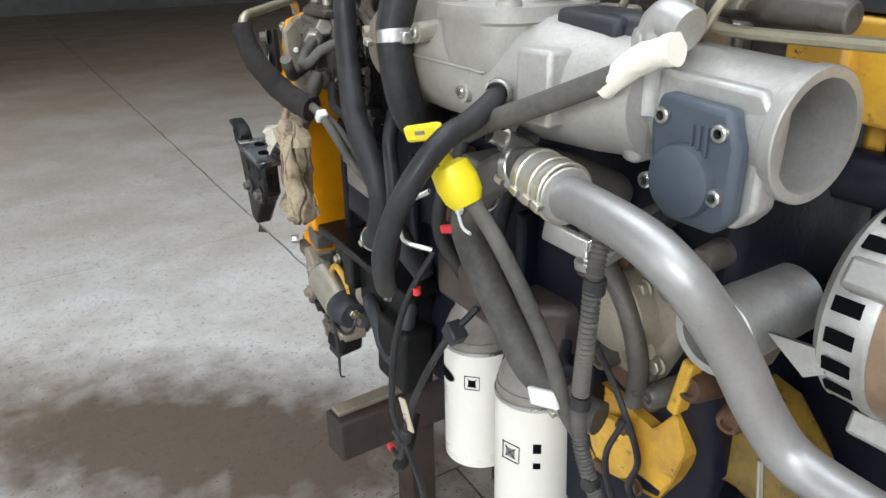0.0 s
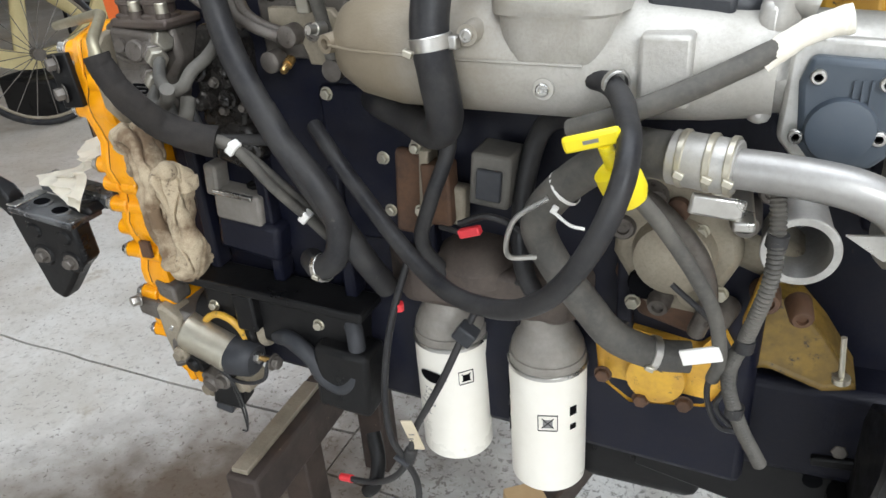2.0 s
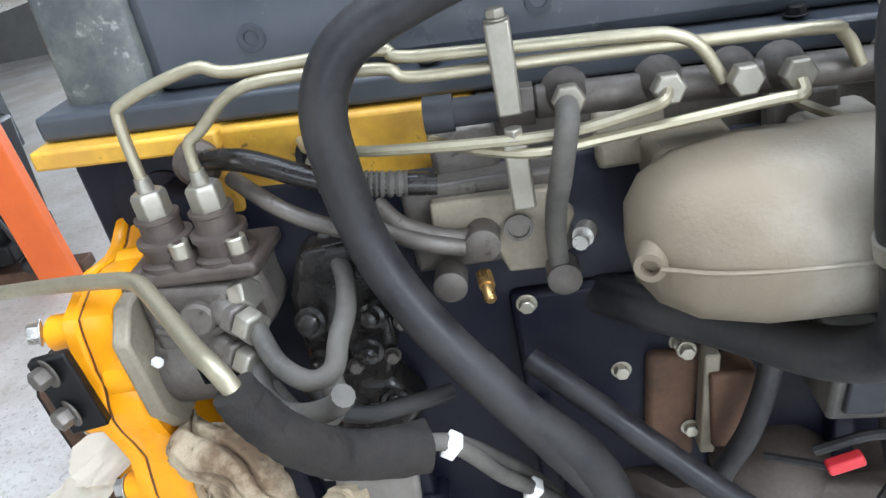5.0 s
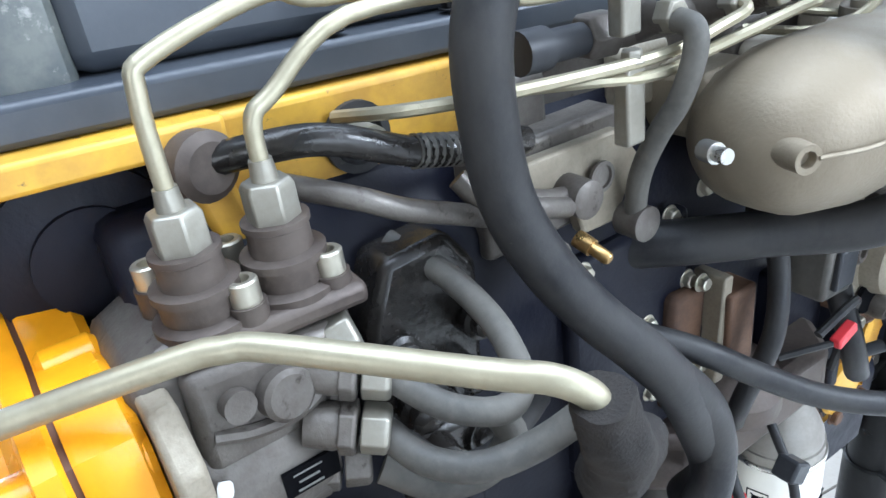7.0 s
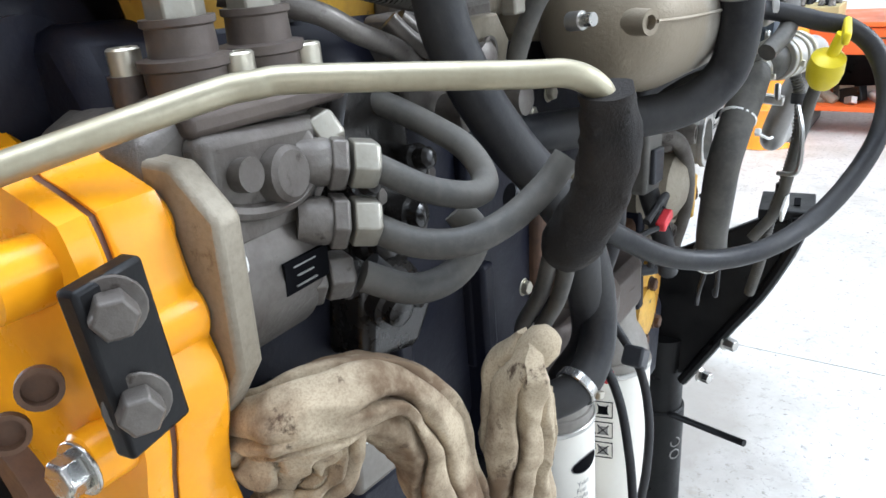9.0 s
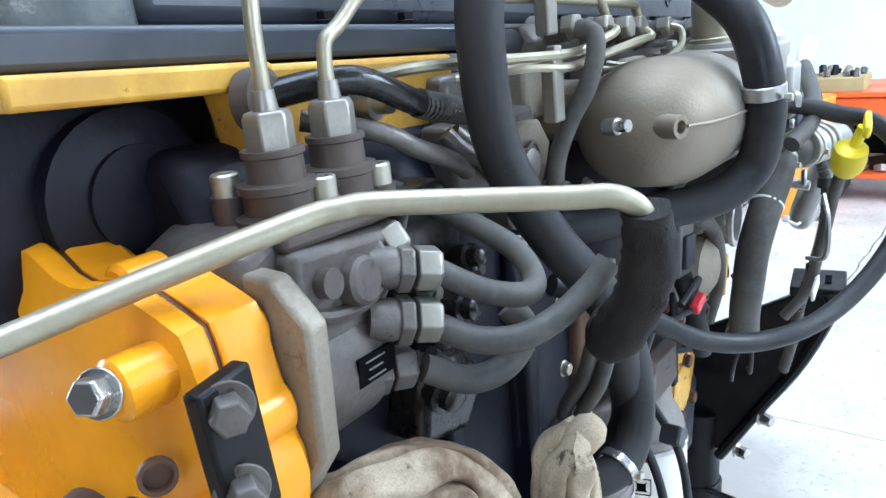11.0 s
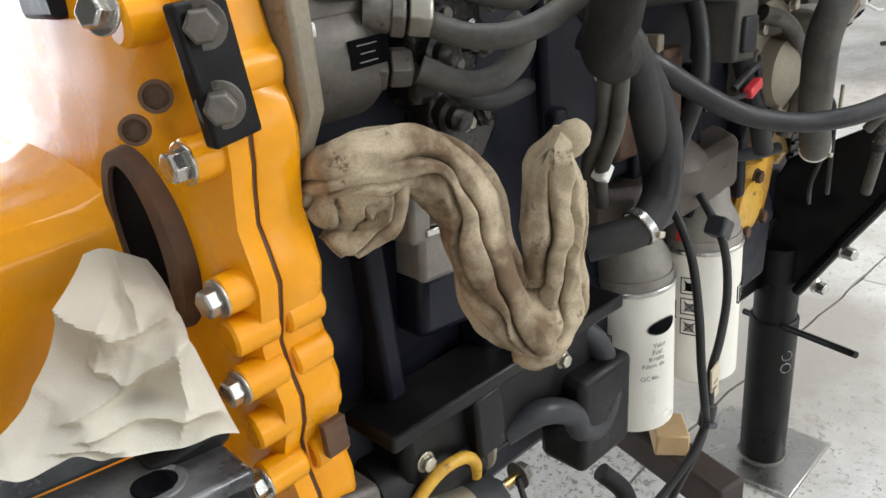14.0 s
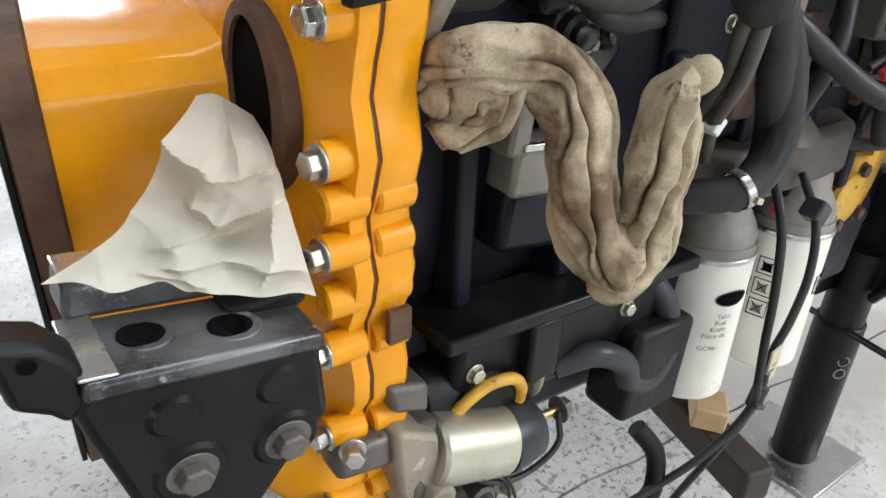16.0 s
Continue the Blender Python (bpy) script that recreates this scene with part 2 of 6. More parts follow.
BEAM = material("brown_painted_beam", (0.050, 0.034, 0.026), (0.025, 0.019, 0.017), 0.6, 0, 12, 120, 0.6, 0.3, 0.15, (0.20, 0.16, 0.12), 0.66)
PINE = material("pine_wood", (0.55, 0.38, 0.20), (0.42, 0.27, 0.13), 0.7, 0, 8, 90, 0.6, 0.3)
ORANGE = material("orange_enamel", (0.80, 0.16, 0.03), (0.60, 0.10, 0.02), 0.4, 0, 6, 100, 0.4, 0.08, 0.12, (0.15, 0.06, 0.03), 0.70)
DRUMORANGE = material("orange_drum_paint", (0.95, 0.36, 0.04), (0.80, 0.25, 0.03), 0.25, 0, 5, 100, 0.35, 0.05, 0.1)
BRASS = material("brass", (0.55, 0.36, 0.14), (0.38, 0.23, 0.09), 0.35, 0.9, 30, 200, 0.5, 0.1)
COPPER = material("copper_winding", (0.42, 0.30, 0.20), (0.30, 0.20, 0.13), 0.4, 0.6, 40, 300, 0.5, 0.3)
RED = material("red_plastic", (0.75, 0.04, 0.05), (0.5, 0.03, 0.04), 0.4)
WHITE = material("white_plastic", (0.82, 0.81, 0.77), (0.66, 0.63, 0.58), 0.45, 0, 20, 150, 0.4, 0.05)
# black for print, and for flat discs that paint the shade inside holes
INKSHADE = material("black_print_and_hole_shade", (0.005, 0.005, 0.006), None, 0.95, spread=0.04, bump=0, gloss=0.05)
GREYINK = material("grey_print", (0.22, 0.21, 0.20), None, 0.5)
PAPER = material("aged_paper", (0.60, 0.52, 0.38), (0.45, 0.38, 0.26), 0.8)
CARD = material("cardboard", (0.44, 0.36, 0.17), (0.33, 0.26, 0.12), 0.85, 0, 8, 80, 0.5, 0.2)
BLUE = material("blue_plastic", (0.02, 0.10, 0.42), None, 0.35)
PALEYELLOW = material("faded_yellow_casting", (0.62, 0.52, 0.26), (0.45, 0.37, 0.18), 0.6, 0, 6, 80, 0.6, 0.2)
WORN = material("worn_black_plate", (0.03, 0.03, 0.032), (0.17, 0.175, 0.18), 0.30, 0.5, 16, 150, 0.8, 0.3, 0.14, (0.42, 0.43, 0.44), 0.60)
OILY = material("oily_black_metal", (0.012, 0.011, 0.010), (0.035, 0.030, 0.026), 0.24, 0.1, 22, 180, 0.7, 0.3, 0.12, (0.08, 0.06, 0.045), 0.66, gloss=0.5)
WORNCOVER = material("worn_grey_green_cover", (0.115, 0.12, 0.108), (0.045, 0.054, 0.058), 0.45, 0, 14, 160, 0.9, 0.2, 0.15, (0.26, 0.255, 0.235), 0.60, edge=(0.44, 0.58))
SEAM = material("sealant_line", (0.10, 0.035, 0.012), None, 0.6)


# ---- building helpers ----
def part(name, bm, mat, parent=None, label="", smooth=True, bevel=0.0, angle=38):
    me = bpy.data.meshes.new(name)
    bmesh.ops.recalc_face_normals(bm, faces=bm.faces)
    bm.to_mesh(me)
    bm.free()
    me.materials.append(mat)
    ob = new(name, me)
    if smooth:
        for p in me.polygons:
            p.use_smooth = True
        me.set_sharp_from_angle(angle=radians(angle))
    if bevel:
        md = ob.modifiers.new("bevel", "BEVEL")
        md.width, md.segments, md.limit_method, md.angle_limit = bevel, 2, "ANGLE", radians(35)
    if parent:
        ob.parent = parent
        ob.matrix_parent_inverse = parent.matrix_world.inverted()
    if label:
        ob["label"] = label
    return ob


def thing(name, label, category, at=(0, 0, 0), group="", kind=""):
    e = new(name)
    e.empty_display_size = 0.05
    e.matrix_world = Matrix.Translation(at)
    e.location = at
    bpy.context.view_layer.update()
    return tagged(e, label, category, group, kind)


def solid(name, bm, mat, label, category, group="", kind="", **k):
    return tagged(part(name, bm, mat, None, **k), label, category, group, kind)


def reshape(ob, pivot=(0, 0, 0), k=(1, 1, 1), shift=(0, 0, 0)):
    """Moves a finished thing, and stretches it about the pivot."""
    m = Matrix.Translation(Vector(pivot) + Vector(shift)) @ Matrix.Diagonal((*k, 1)) @ Matrix.Translation(-Vector(pivot))
    base = ob.matrix_world.translation.copy()
    step = m @ base - base
    for o in (ob, *ob.children_recursive):
        if o.type == "MESH":
            o.data.transform(m if o is ob else Matrix.Translation(-step) @ m)
    if ob.type != "MESH":
        ob.location = base + step
    return ob


def basis(d):
    d = Vector(d).normalized()
    u = d.cross(Vector((0, 0, 1)) if abs(d.z) < 0.9 else Vector((1, 0, 0))).normalized()
    return d, u, d.cross(u)


def rings(bm, loops, close=True, cap=True):
    vs = [[bm.verts.new(p) for p in loop] for loop in loops]
    n = len(vs[0])
    for a, b in zip(vs, vs[1:]):
        for i in range(n if close else n - 1):
            bm.faces.new((a[i], a[(i + 1) % n], b[(i + 1) % n], b[i]))
    if cap and close:
        bm.faces.new(vs[0])
        bm.faces.new(vs[-1])
    return bm


def spin(profile, p, d, n=28, bm=None, cap=True):
    """A turned solid: profile of (distance along d, radius)."""
    bm = bm or bmesh.new()
    d, u, v = basis(d)
    p = Vector(p)
    return rings(bm, [[p + d * s + (u * math.cos(a) + v * math.sin(a)) * max(r, 1e-4) for a in [2 * math.pi * i / n for i in range(n)]] for s, r in profile], True, cap)


def rod(a, b, r, n=20, bm=None, chamfer=0.0, r2=None):
    a, b = Vector(a), Vector(b)
    l, r2 = (b - a).length, r if r2 is None else r2
    c = chamfer
    prof = [(0, r - c), (c, r), (l - c, r2), (l, r2 - c)] if c else [(0, r), (l, r2)]
    return spin(prof, a, b - a, n, bm)


def pipe_ring(a, b, r, inner, n=32, bm=None):
    a, b = Vector(a), Vector(b)
    l = (b - a).length
    bm = bm or bmesh.new()
    d, u, v = basis(b - a)
    prof = [(0, inner), (0, r - 0.001), (0.001, r), (l - 0.001, r), (l, r - 0.001), (l, inner), (0, inner)]
    return rings(bm, [[a + d * s + (u * math.cos(t) + v * math.sin(t)) * q for t in [2 * math.pi * i / n for i in range(n)]] for s, q in prof], True, False)


def smooth_path(pts, steps=8):
    pts = [Vector(p) for p in pts]
    ext = [pts[0] * 2 - pts[1]] + pts + [pts[-1] * 2 - pts[-2]]
    out = []
    for i in range(1, len(ext) - 2):
        a, b, c, d = ext[i - 1:i + 3]
        for k in range(steps):
            t = k / steps
            out.append(0.5 * (2 * b + (c - a) * t + (2 * a - 5 * b + 4 * c - d) * t * t + (3 * b - a - 3 * c + d) * t ** 3))
    return out + [pts[-1]]


def tube(pts, r, n=14, steps=8, bm=None, taper=None, ribs=0.0, bend=True):
    """A hose or pipe swept along a smooth path; ribs: depth of corrugation."""
    path = smooth_path(pts, steps) if bend else [Vector(p) for p in pts]
    bm = bm or bmesh.new()
    if ribs:
        fine = []
        for a, b in zip(path, path[1:]):
            k = max(1, round((b - a).length / 0.0022))
            fine += [a.lerp(b, i / k) for i in range(k)]
        path = fine + [path[-1]]
    loops, u = [], None
    for i, p in enumerate(path):
        d = (path[min(i + 1, len(path) - 1)] - path[max(i - 1, 0)]).normalized()
        if u is None:
            u = basis(d)[1]
        u = (u - d * u.dot(d)).normalized()
        v = d.cross(u)
        q = r if taper is None else r + (taper - r) * i / (len(path) - 1)
        if ribs and i % 2:
            q -= ribs
        loops.append([p + (u * math.cos(a) + v * math.sin(a)) * q for a in [2 * math.pi * j / n for j in range(n)]])
    return rings(bm, loops)


def box(c, size, turn=(0, 0, 0), bm=None):
    bm = bm or bmesh.new()
    m = pose(*c, *turn)
    x, y, z = (s / 2 for s in size)
    vs = [bm.verts.new(m @ Vector((a * x, b * y, d * z))) for a in (-1, 1) for b in (-1, 1) for d in (-1, 1)]
    for f in ((0, 1, 3, 2), (4, 6, 7, 5), (0, 4, 5, 1), (2, 3, 7, 6), (0, 2, 6, 4), (1, 5, 7, 3)):
        bm.faces.new([vs[i] for i in f])
    return bm


def prism(outline, a, b, axis="x", bm=None):
    """A plate of the outline (two coordinates) from a to b along axis."""
    bm = bm or bmesh.new()
    put = {"x": lambda p, s: (s, p[0], p[1]), "y": lambda p, s: (p[0], s, p[1]), "z": lambda p, s: (p[0], p[1], s)}[axis]
    return rings(bm, [[put(p, s) for p in outline] for s in (a, b)])


def hexa(p, d, r, h, bm=None, washer=0.0):
    """A hexagon head or nut of corner radius r, with a washer below."""
    bm = bm or bmesh.new()
    if washer:
        spin([(0, washer), (r * 0.22, washer)], p, d, 20, bm)
    d0 = Vector(d).normalized()
    q = Vector(p) + d0 * (r * 0.22 if washer else 0)
    spin([(0, r), (h * 0.85, r), (h, r * 0.86)], q, d, 6, bm)
    return bm


def bolt(parent, p, d, r=0.008, h=0.007, washer=0.0, mat=None, name="bolt", label=""):
    return part(name, hexa(p, d, r, h, None, washer), mat or ZINC, parent, label, bevel=0.0006)


def cap_screw(parent, p, d, r=0.008, h=0.012, mat=None):
    bm = spin([(0, r), (h - 0.001, r), (h, r - 0.001), (h, r * 0.55), (h - 0.005, r * 0.5)], p, d, 20)
    return part("cap_screw", bm, mat or ZINC, parent)


def crease(q):
    """A sharp ridge where smooth noise passes zero."""
    return 1.0 - 2.2 * abs(noise.noise(q))


def cloth(rows, folds, thick=0.0014, ruffle=0.002, seed=0.0, out=(-0.45, -0.8, 0.35), hem=0.0):
    """A hanging cloth skinned over rows of guide points; each fold is an overlapping edge, soft on one side and sheer on the other."""
    grid = [smooth_path(r, 26) for r in rows]
    m = len(grid[0])
    cols = [smooth_path([g[j] for g in grid], 18) for j in range(m)]
    bm = bmesh.new()
    vs = []
    out = Vector(out).normalized()
    for j, c in enumerate(cols):
        line = []
        for i, p in enumerate(c):
            u, v, q = j / (m - 1), i / (len(c) - 1), p * 30 + Vector((seed, 0, 0))
            h = 0.0
            for u0, v0, u1, v1, high, sheer, soft in folds:
                ex, ey = u1 - u0, v1 - v0
                size = math.hypot(ex, ey)
                along = ((u - u0) * ex + (v - v0) * ey) / size ** 2
                off = ((v - v0) * ex - (u - u0) * ey) / size + 0.035 * noise.noise(Vector((along * 2.5 + seed, v0 * 9, 0)))
                ends = max(0.0, min(1.0, min(along + 0.15, 1.15 - along) * 4))
                h += high * ends * (math.exp(-off / sheer) if off > 0 else math.exp(off / soft))
            w = out * (h + ruffle * (0.9 * crease(Vector((q.x * 0.8 + q.z * 0.5, q.y * 0.3, (q.z - q.x) * 0.35))) - 0.3))
            w += noise.noise_vector(q * 0.45) * ruffle
            if v > 0.9:
                w += Vector((0, 0, hem * (v - 0.9) * 10 * noise.noise(Vector((u * 7, seed, 2)))))
            line.append(bm.verts.new(p + w))
        vs.append(line)
    for a, b in zip(vs, vs[1:]):
        for i in range(len(a) - 1):
            bm.faces.new((a[i], a[i + 1], b[i + 1], b[i]))
    bmesh.ops.solidify(bm, geom=bm.faces[:], thickness=thick)
    return bm


def bunched(path, width, depth, seed, folds=7, n=120):
    """A gathered length of cloth: broad flat folds that overlap in narrow deep valleys, which wander along it."""
    pts = smooth_path(path, 14)
    rng = random.Random(int(seed * 10))
    ph = [20 * rng.random() for k in range(folds)]
    jit = [0.5 * (rng.random() - 0.5) for k in range(folds)]
    bm, loops = bmesh.new(), []
    turn = 2 * math.pi
    for i, p in enumerate(pts):
        t = i / (len(pts) - 1)
        d = (pts[min(i + 1, len(pts) - 1)] - pts[max(i - 1, 0)]).normalized()
        side = d.cross(Vector((-0.55, -0.80, 0.25))).normalized()
        out = side.cross(d)
        w = width(t) * (1 + 0.16 * noise.noise(Vector((seed, 3, t * 6))))
        at = [turn * (k + jit[k] + 1.15 * noise.noise(Vector((ph[k], t * 4.2, 1)))) / folds for k in range(folds)]
        cut = [max(0.0, 0.46 + 0.9 * noise.noise(Vector((ph[k], 4.0, t * 5.0)))) for k in range(folds)]
        top = [1.10 + 0.55 * noise.noise(Vector((ph[k], 8.0, t * 3.0))) for k in range(folds)]
        thick = depth * min(1.0, 0.30 + 7 * min(t, 1 - t))
        loop = []
        for j in range(n):
            a = turn * j / n
            best = max(range(folds), key=lambda k: -((a - at[k]) % turn))
            nxt = (best + 1) % folds
            span = max(0.08, (at[nxt] - at[best]) % turn)
            u = min(1.0, ((a - at[best]) % turn) / span)
            edge = abs(2 * u - 1) ** 7
            f = top[best] + (top[nxt] - top[best]) * u ** 3 * 0.5 - (cut[best] if u < 0.5 else cut[nxt]) * edge
            q = Vector((math.cos(a) * 1.2 + seed, math.sin(a) * 1.2, t * 7))
            f += 0.07 * noise.noise(q) + 0.035 * crease(Vector((q.x * 1.3, q.y * 1.3, t * 16 + 1.5 * math.sin(a + seed))))
            f = max(0.26, f)
            v = p + side * (math.cos(a) * w * f) + out * (math.sin(a) * thick * f)
            v += noise.noise_vector(v * 38 + Vector((seed, 0, 0))) * 0.0042 + out * 0.0026 * crease(v * 44 + Vector((0, seed, 0)))
            loop.append(v)
        loops.append(loop)
    return rings(bm, loops)


def wrinkled(pts, r, taper, seed, n=26):
    """A loose fabric sleeve: a swept tube whose wall puckers."""
    path = smooth_path(pts, 12)
    loops, u = [], None
    for i, p in enumerate(path):
        d = (path[min(i + 1, len(path) - 1)] - path[max(i - 1, 0)]).normalized()
        u = basis(d)[1] if u is None else (u - d * u.dot(d)).normalized()
        v = d.cross(u)
        t = i / (len(path) - 1)
        q = r + (taper - r) * t
        loop = []
        for j in range(n):
            a = 2 * math.pi * j / n
            f = 1 + 0.13 * noise.noise(Vector((math.cos(a) * 1.2 + seed, math.sin(a) * 1.2, t * 5))) + 0.07 * crease(Vector((math.cos(a) * 1.5, math.sin(a) * 1.5 + seed, t * 13 + math.sin(a))))
            loop.append(p + (u * math.cos(a) + v * math.sin(a)) * q * f)
        loops.append(loop)
    return rings(bmesh.new(), loops)


# ---- large structure ----
def slab_outline(x0, x1, y0, y1):
    return [(x0, y0), (x1, y0), (x1, y1), (x0, y1)]


solid("ground", prism(slab_outline(-60, 60, -60, 60), FLOOR - 0.5, FLOOR - 0.012, "z"), JOINT, "dark compacted base under the workshop floor", "ground", kind="structure", smooth=False)
floor = thing("floor", "worn grey concrete workshop floor with open joints", "floor", (0, 0, FLOOR), kind="structure")


def crack_line(x0, x1, y0, y1, seed):
    n = int((x1 - x0) / 0.06)
    return [(x0 + (x1 - x0) * i / n, y0 + (y1 - y0) * i / n + 0.010 * noise.noise(Vector((i * 0.45, seed, 0)))) for i in range(n + 1)]


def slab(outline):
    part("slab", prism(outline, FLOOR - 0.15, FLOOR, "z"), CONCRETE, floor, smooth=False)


line = crack_line(-16, -0.4, 1.25, 0.765, 1.0)
near = [(x, y - 0.008) for x, y in line]
fork = [(-2.14 - 0.04 * i / 40 + 0.012 * noise.noise(Vector((i * 0.9, 9, 0))), -7.2 + 7.98 * i / 40) for i in range(41)]
slab([(-16, -7.2)] + fork + [q for q in reversed(near) if q[0] < -2.20])
slab([(-0.4, -7.2)] + [q for q in reversed(near) if q[0] > -2.16] + [(x + 0.006, y) for x, y in reversed(fork)])
slab(line + [(-0.4, 16.0), (-16, 16.0)])
line = crack_line(-0.396, 7.2, 0.628, 0.178, 7.0)
slab(line + [(7.2, 16.0), (-0.396, 16.0)])
fork = [(1.30 + (1.425 - 1.30) * i / 40 + 0.010 * noise.noise(Vector((i * 0.9, 3, 0))), -7.2 + 7.72 * i / 40) for i in range(40)] + [(1.425, 0.512)]
near = [(x, y - 0.006) for x, y in line]
slab([(-0.396, -7.2)] + [(x - 0.004, y) for x, y in fork] + [q for q in reversed(near) if q[0] < 1.40])
slab([(7.2, -7.2)] + [q for q in reversed(near) if q[0] > 1.44] + [(x, y) for x, y in reversed(fork)])
solid("wall_east", box((7.0, 0.9, 1.6), (0.2, 16.4, 4.4)), PLASTER, "bright white plastered workshop wall", "wall", kind="structure", smooth=False)
wnn = thing("wall_north", "dim grey workshop wall with an open rear door", "wall", (0, 8.9, FLOOR), kind="structure")
for cx, sx, cz, sz in ((-9.6, 12.6, 1.6, 4.4), (4.55, 4.7, 1.6, 4.4), (-0.55, 5.5, 3.4, 0.8)):
    part("wall_panel", box((cx, 8.9, cz), (sx, 0.2, sz)), DARKWALL, wnn, smooth=False)
solid("wall_west", box((-15.9, 0.9, 1.6), (0.2, 15.8, 4.4)), DARKWALL, "dim grey painted workshop wall", "wall", kind="structure", smooth=False)
ws = thing("wall_south", "plastered front wall with a wide open door", "wall", (0, -7.1, FLOOR), kind="structure")
for cx, sx, cz, sz in ((-9.4, 12.8, 1.6, 4.4), (5.2, 3.4, 1.6, 4.4), (0.25, 6.5, 3.5, 0.6)):
    part("wall_panel", box((cx, -7.1, cz), (sx, 0.2, sz)), PLASTER, ws, smooth=False)
cl = bmesh.new()
for cx, sx, cy, sy in ((-8.6, 14.6, 0.9, 16.4), (5.3, 3.6, 0.9, 16.4), (1.1, 4.8, -4.2, 5.8), (1.1, 4.8, 5.6, 7.0)):
    box((cx, cy, 3.9), (sx, sy, 0.12), bm=cl)
solid("ceiling", cl, ROOF, "pale metal sheet roof with a roof light", "ceiling", kind="structure", smooth=False)


def tilt(x):
    """The engine leans a little down towards its front."""
    return -0.055 * x


# ---- engine block, sump, head and cover ----
eb = thing("engine_block", "dark blue painted diesel engine block with bolt heads", "engine block", (0, 0.55, 0.35))
sec = [(0.372, 0.33), (0.365, 0.45), (0.385, 0.50), (0.368, 0.56), (0.366, 0.84), (0.40, 0.90), (0.72, 0.90), (0.76, 0.80), (0.76, 0.33)]
part("casting", rings(bmesh.new(), [[(x, y, z + tilt(x)) for y, z in sec] for x in (-0.352, 0.0, 0.25, 0.44)]), BLOCK, eb, bevel=0.012)
for x in (-0.30, -0.19, -0.075, 0.05, 0.17, 0.29):
    part("rib", box((x, 0.362, 0.60 + tilt(x)), (0.018, 0.03, 0.19)), BLOCK, eb, bevel=0.004)
part("water_jacket_plate", box((-0.02, 0.366, 0.70), (0.13, 0.02, 0.20)), BLOCK, eb, bevel=0.006)
for x, z in ((-0.005, 0.714), (-0.002, 0.645), (-0.072, 0.79), (0.032, 0.785), (0.042, 0.735), (-0.075, 0.62), (0.06, 0.81), (0.08, 0.66), (0.02, 0.80)):
    bolt(eb, (x, 0.357, z), (0, -1, 0), 0.0065, 0.006, 0.0085)
part("brown_cover", box((0.032, 0.357, 0.675), (0.042, 0.022, 0.11), (0, 4, 0)), RUST, eb, "rusty brown cover plate", bevel=0.006)
part("pale_bracket", box((0.058, 0.345, 0.688), (0.012, 0.03, 0.10), (0, 4, 0)), DUSTY, eb, "pale bent bracket", bevel=0.002)
part("pale_lug", box((0.082, 0.350, 0.668), (0.045, 0.02, 0.05), (0, 4, 0)), DUSTY, eb, bevel=0.004)
for z in (0.735, 0.655):
    bolt(eb, (0.045, 0.345, z), (0, -1, 0), 0.006, 0.006, 0.008)
part("oil_cooler_box", box((-0.228, 0.372, 0.630), (0.075, 0.07, 0.045), (0, 6, 0)), FILTERGREY, eb, "grey cast block beside the rag", bevel=0.005)
part("oil_cooler_lip", box((-0.230, 0.336, 0.650), (0.062, 0.006, 0.006), (0, 6, 0)), STEEL, eb, "rubbed bright edge", bevel=0.001)
part("oil_cooler_lug", box((-0.262, 0.350, 0.668), (0.020, 0.03, 0.045), (0, 6, 0)), FILTERGREY, eb, bevel=0.004)
part("oil_cooler_bore", spin([(0, 0.010), (0.003, 0.010), (0.003, 0.007), (-0.004, 0.006)], (-0.212, 0.362, 0.655), (0.05, -0.1, 1), 20), BLACK, eb)
part("oil_cooler_foot", box((-0.222, 0.378, 0.585), (0.10, 0.08, 0.055), (0, 8, 0)), BLOCK, eb, bevel=0.008)
part("side_cover", box((-0.19, 0.352, 0.46), (0.26, 0.05, 0.085), (0, 3, 0)), BLACK, eb, bevel=0.01)
part("side_flange", box((-0.19, 0.34, 0.51), (0.30, 0.06, 0.014), (0, 3, 0)), BLACK, eb, bevel=0.003)
for x in (-0.30, -0.12):
    bolt(eb, (x, 0.327, 0.47), (0, -1, 0), 0.007, 0.006, 0.009)
part("bracket_tab", box((-0.235, 0.322, 0.475), (0.035, 0.02, 0.06)), BLACK, eb, bevel=0.004)

sp = thing("oil_sump", "black pressed oil sump under the engine block", "oil sump", (0.0, 0.55, 0.1))
part("pan", rings(bmesh.new(), [[(x, y, z + tilt(x)) for x, y in ((-0.33 + i, 0.40 + i), (0.42 - i, 0.40 + i), (0.42 - i, 0.74 - i), (-0.33 + i, 0.74 - i))] for z, i in ((0.345, -0.012), (0.33, -0.012), (0.325, 0.01), (0.305, 0.03))]), BLACK, sp, bevel=0.008)
part("deep_well", rings(bmesh.new(), [[(x, y, z) for x, y in ((0.20 + i, 0.47 + i), (0.40 - i, 0.47 + i), (0.40 - i, 0.72 - i), (0.20 + i, 0.72 - i))] for z, i in ((0.31, 0.0), (0.16, 0.012), (0.14, 0.03))]), BLACK, sp, bevel=0.01)
part("skirt", box((-0.082, 0.330, 0.395), (0.085, 0.055, 0.105), (0, 4, 0)), BLACK, sp, bevel=0.008)
part("drain_hook", tube([(-0.06, 0.33, 0.29), (-0.045, 0.31, 0.26), (-0.05, 0.30, 0.22), (-0.065, 0.30, 0.20)], 0.011, 10), BLACK, sp)

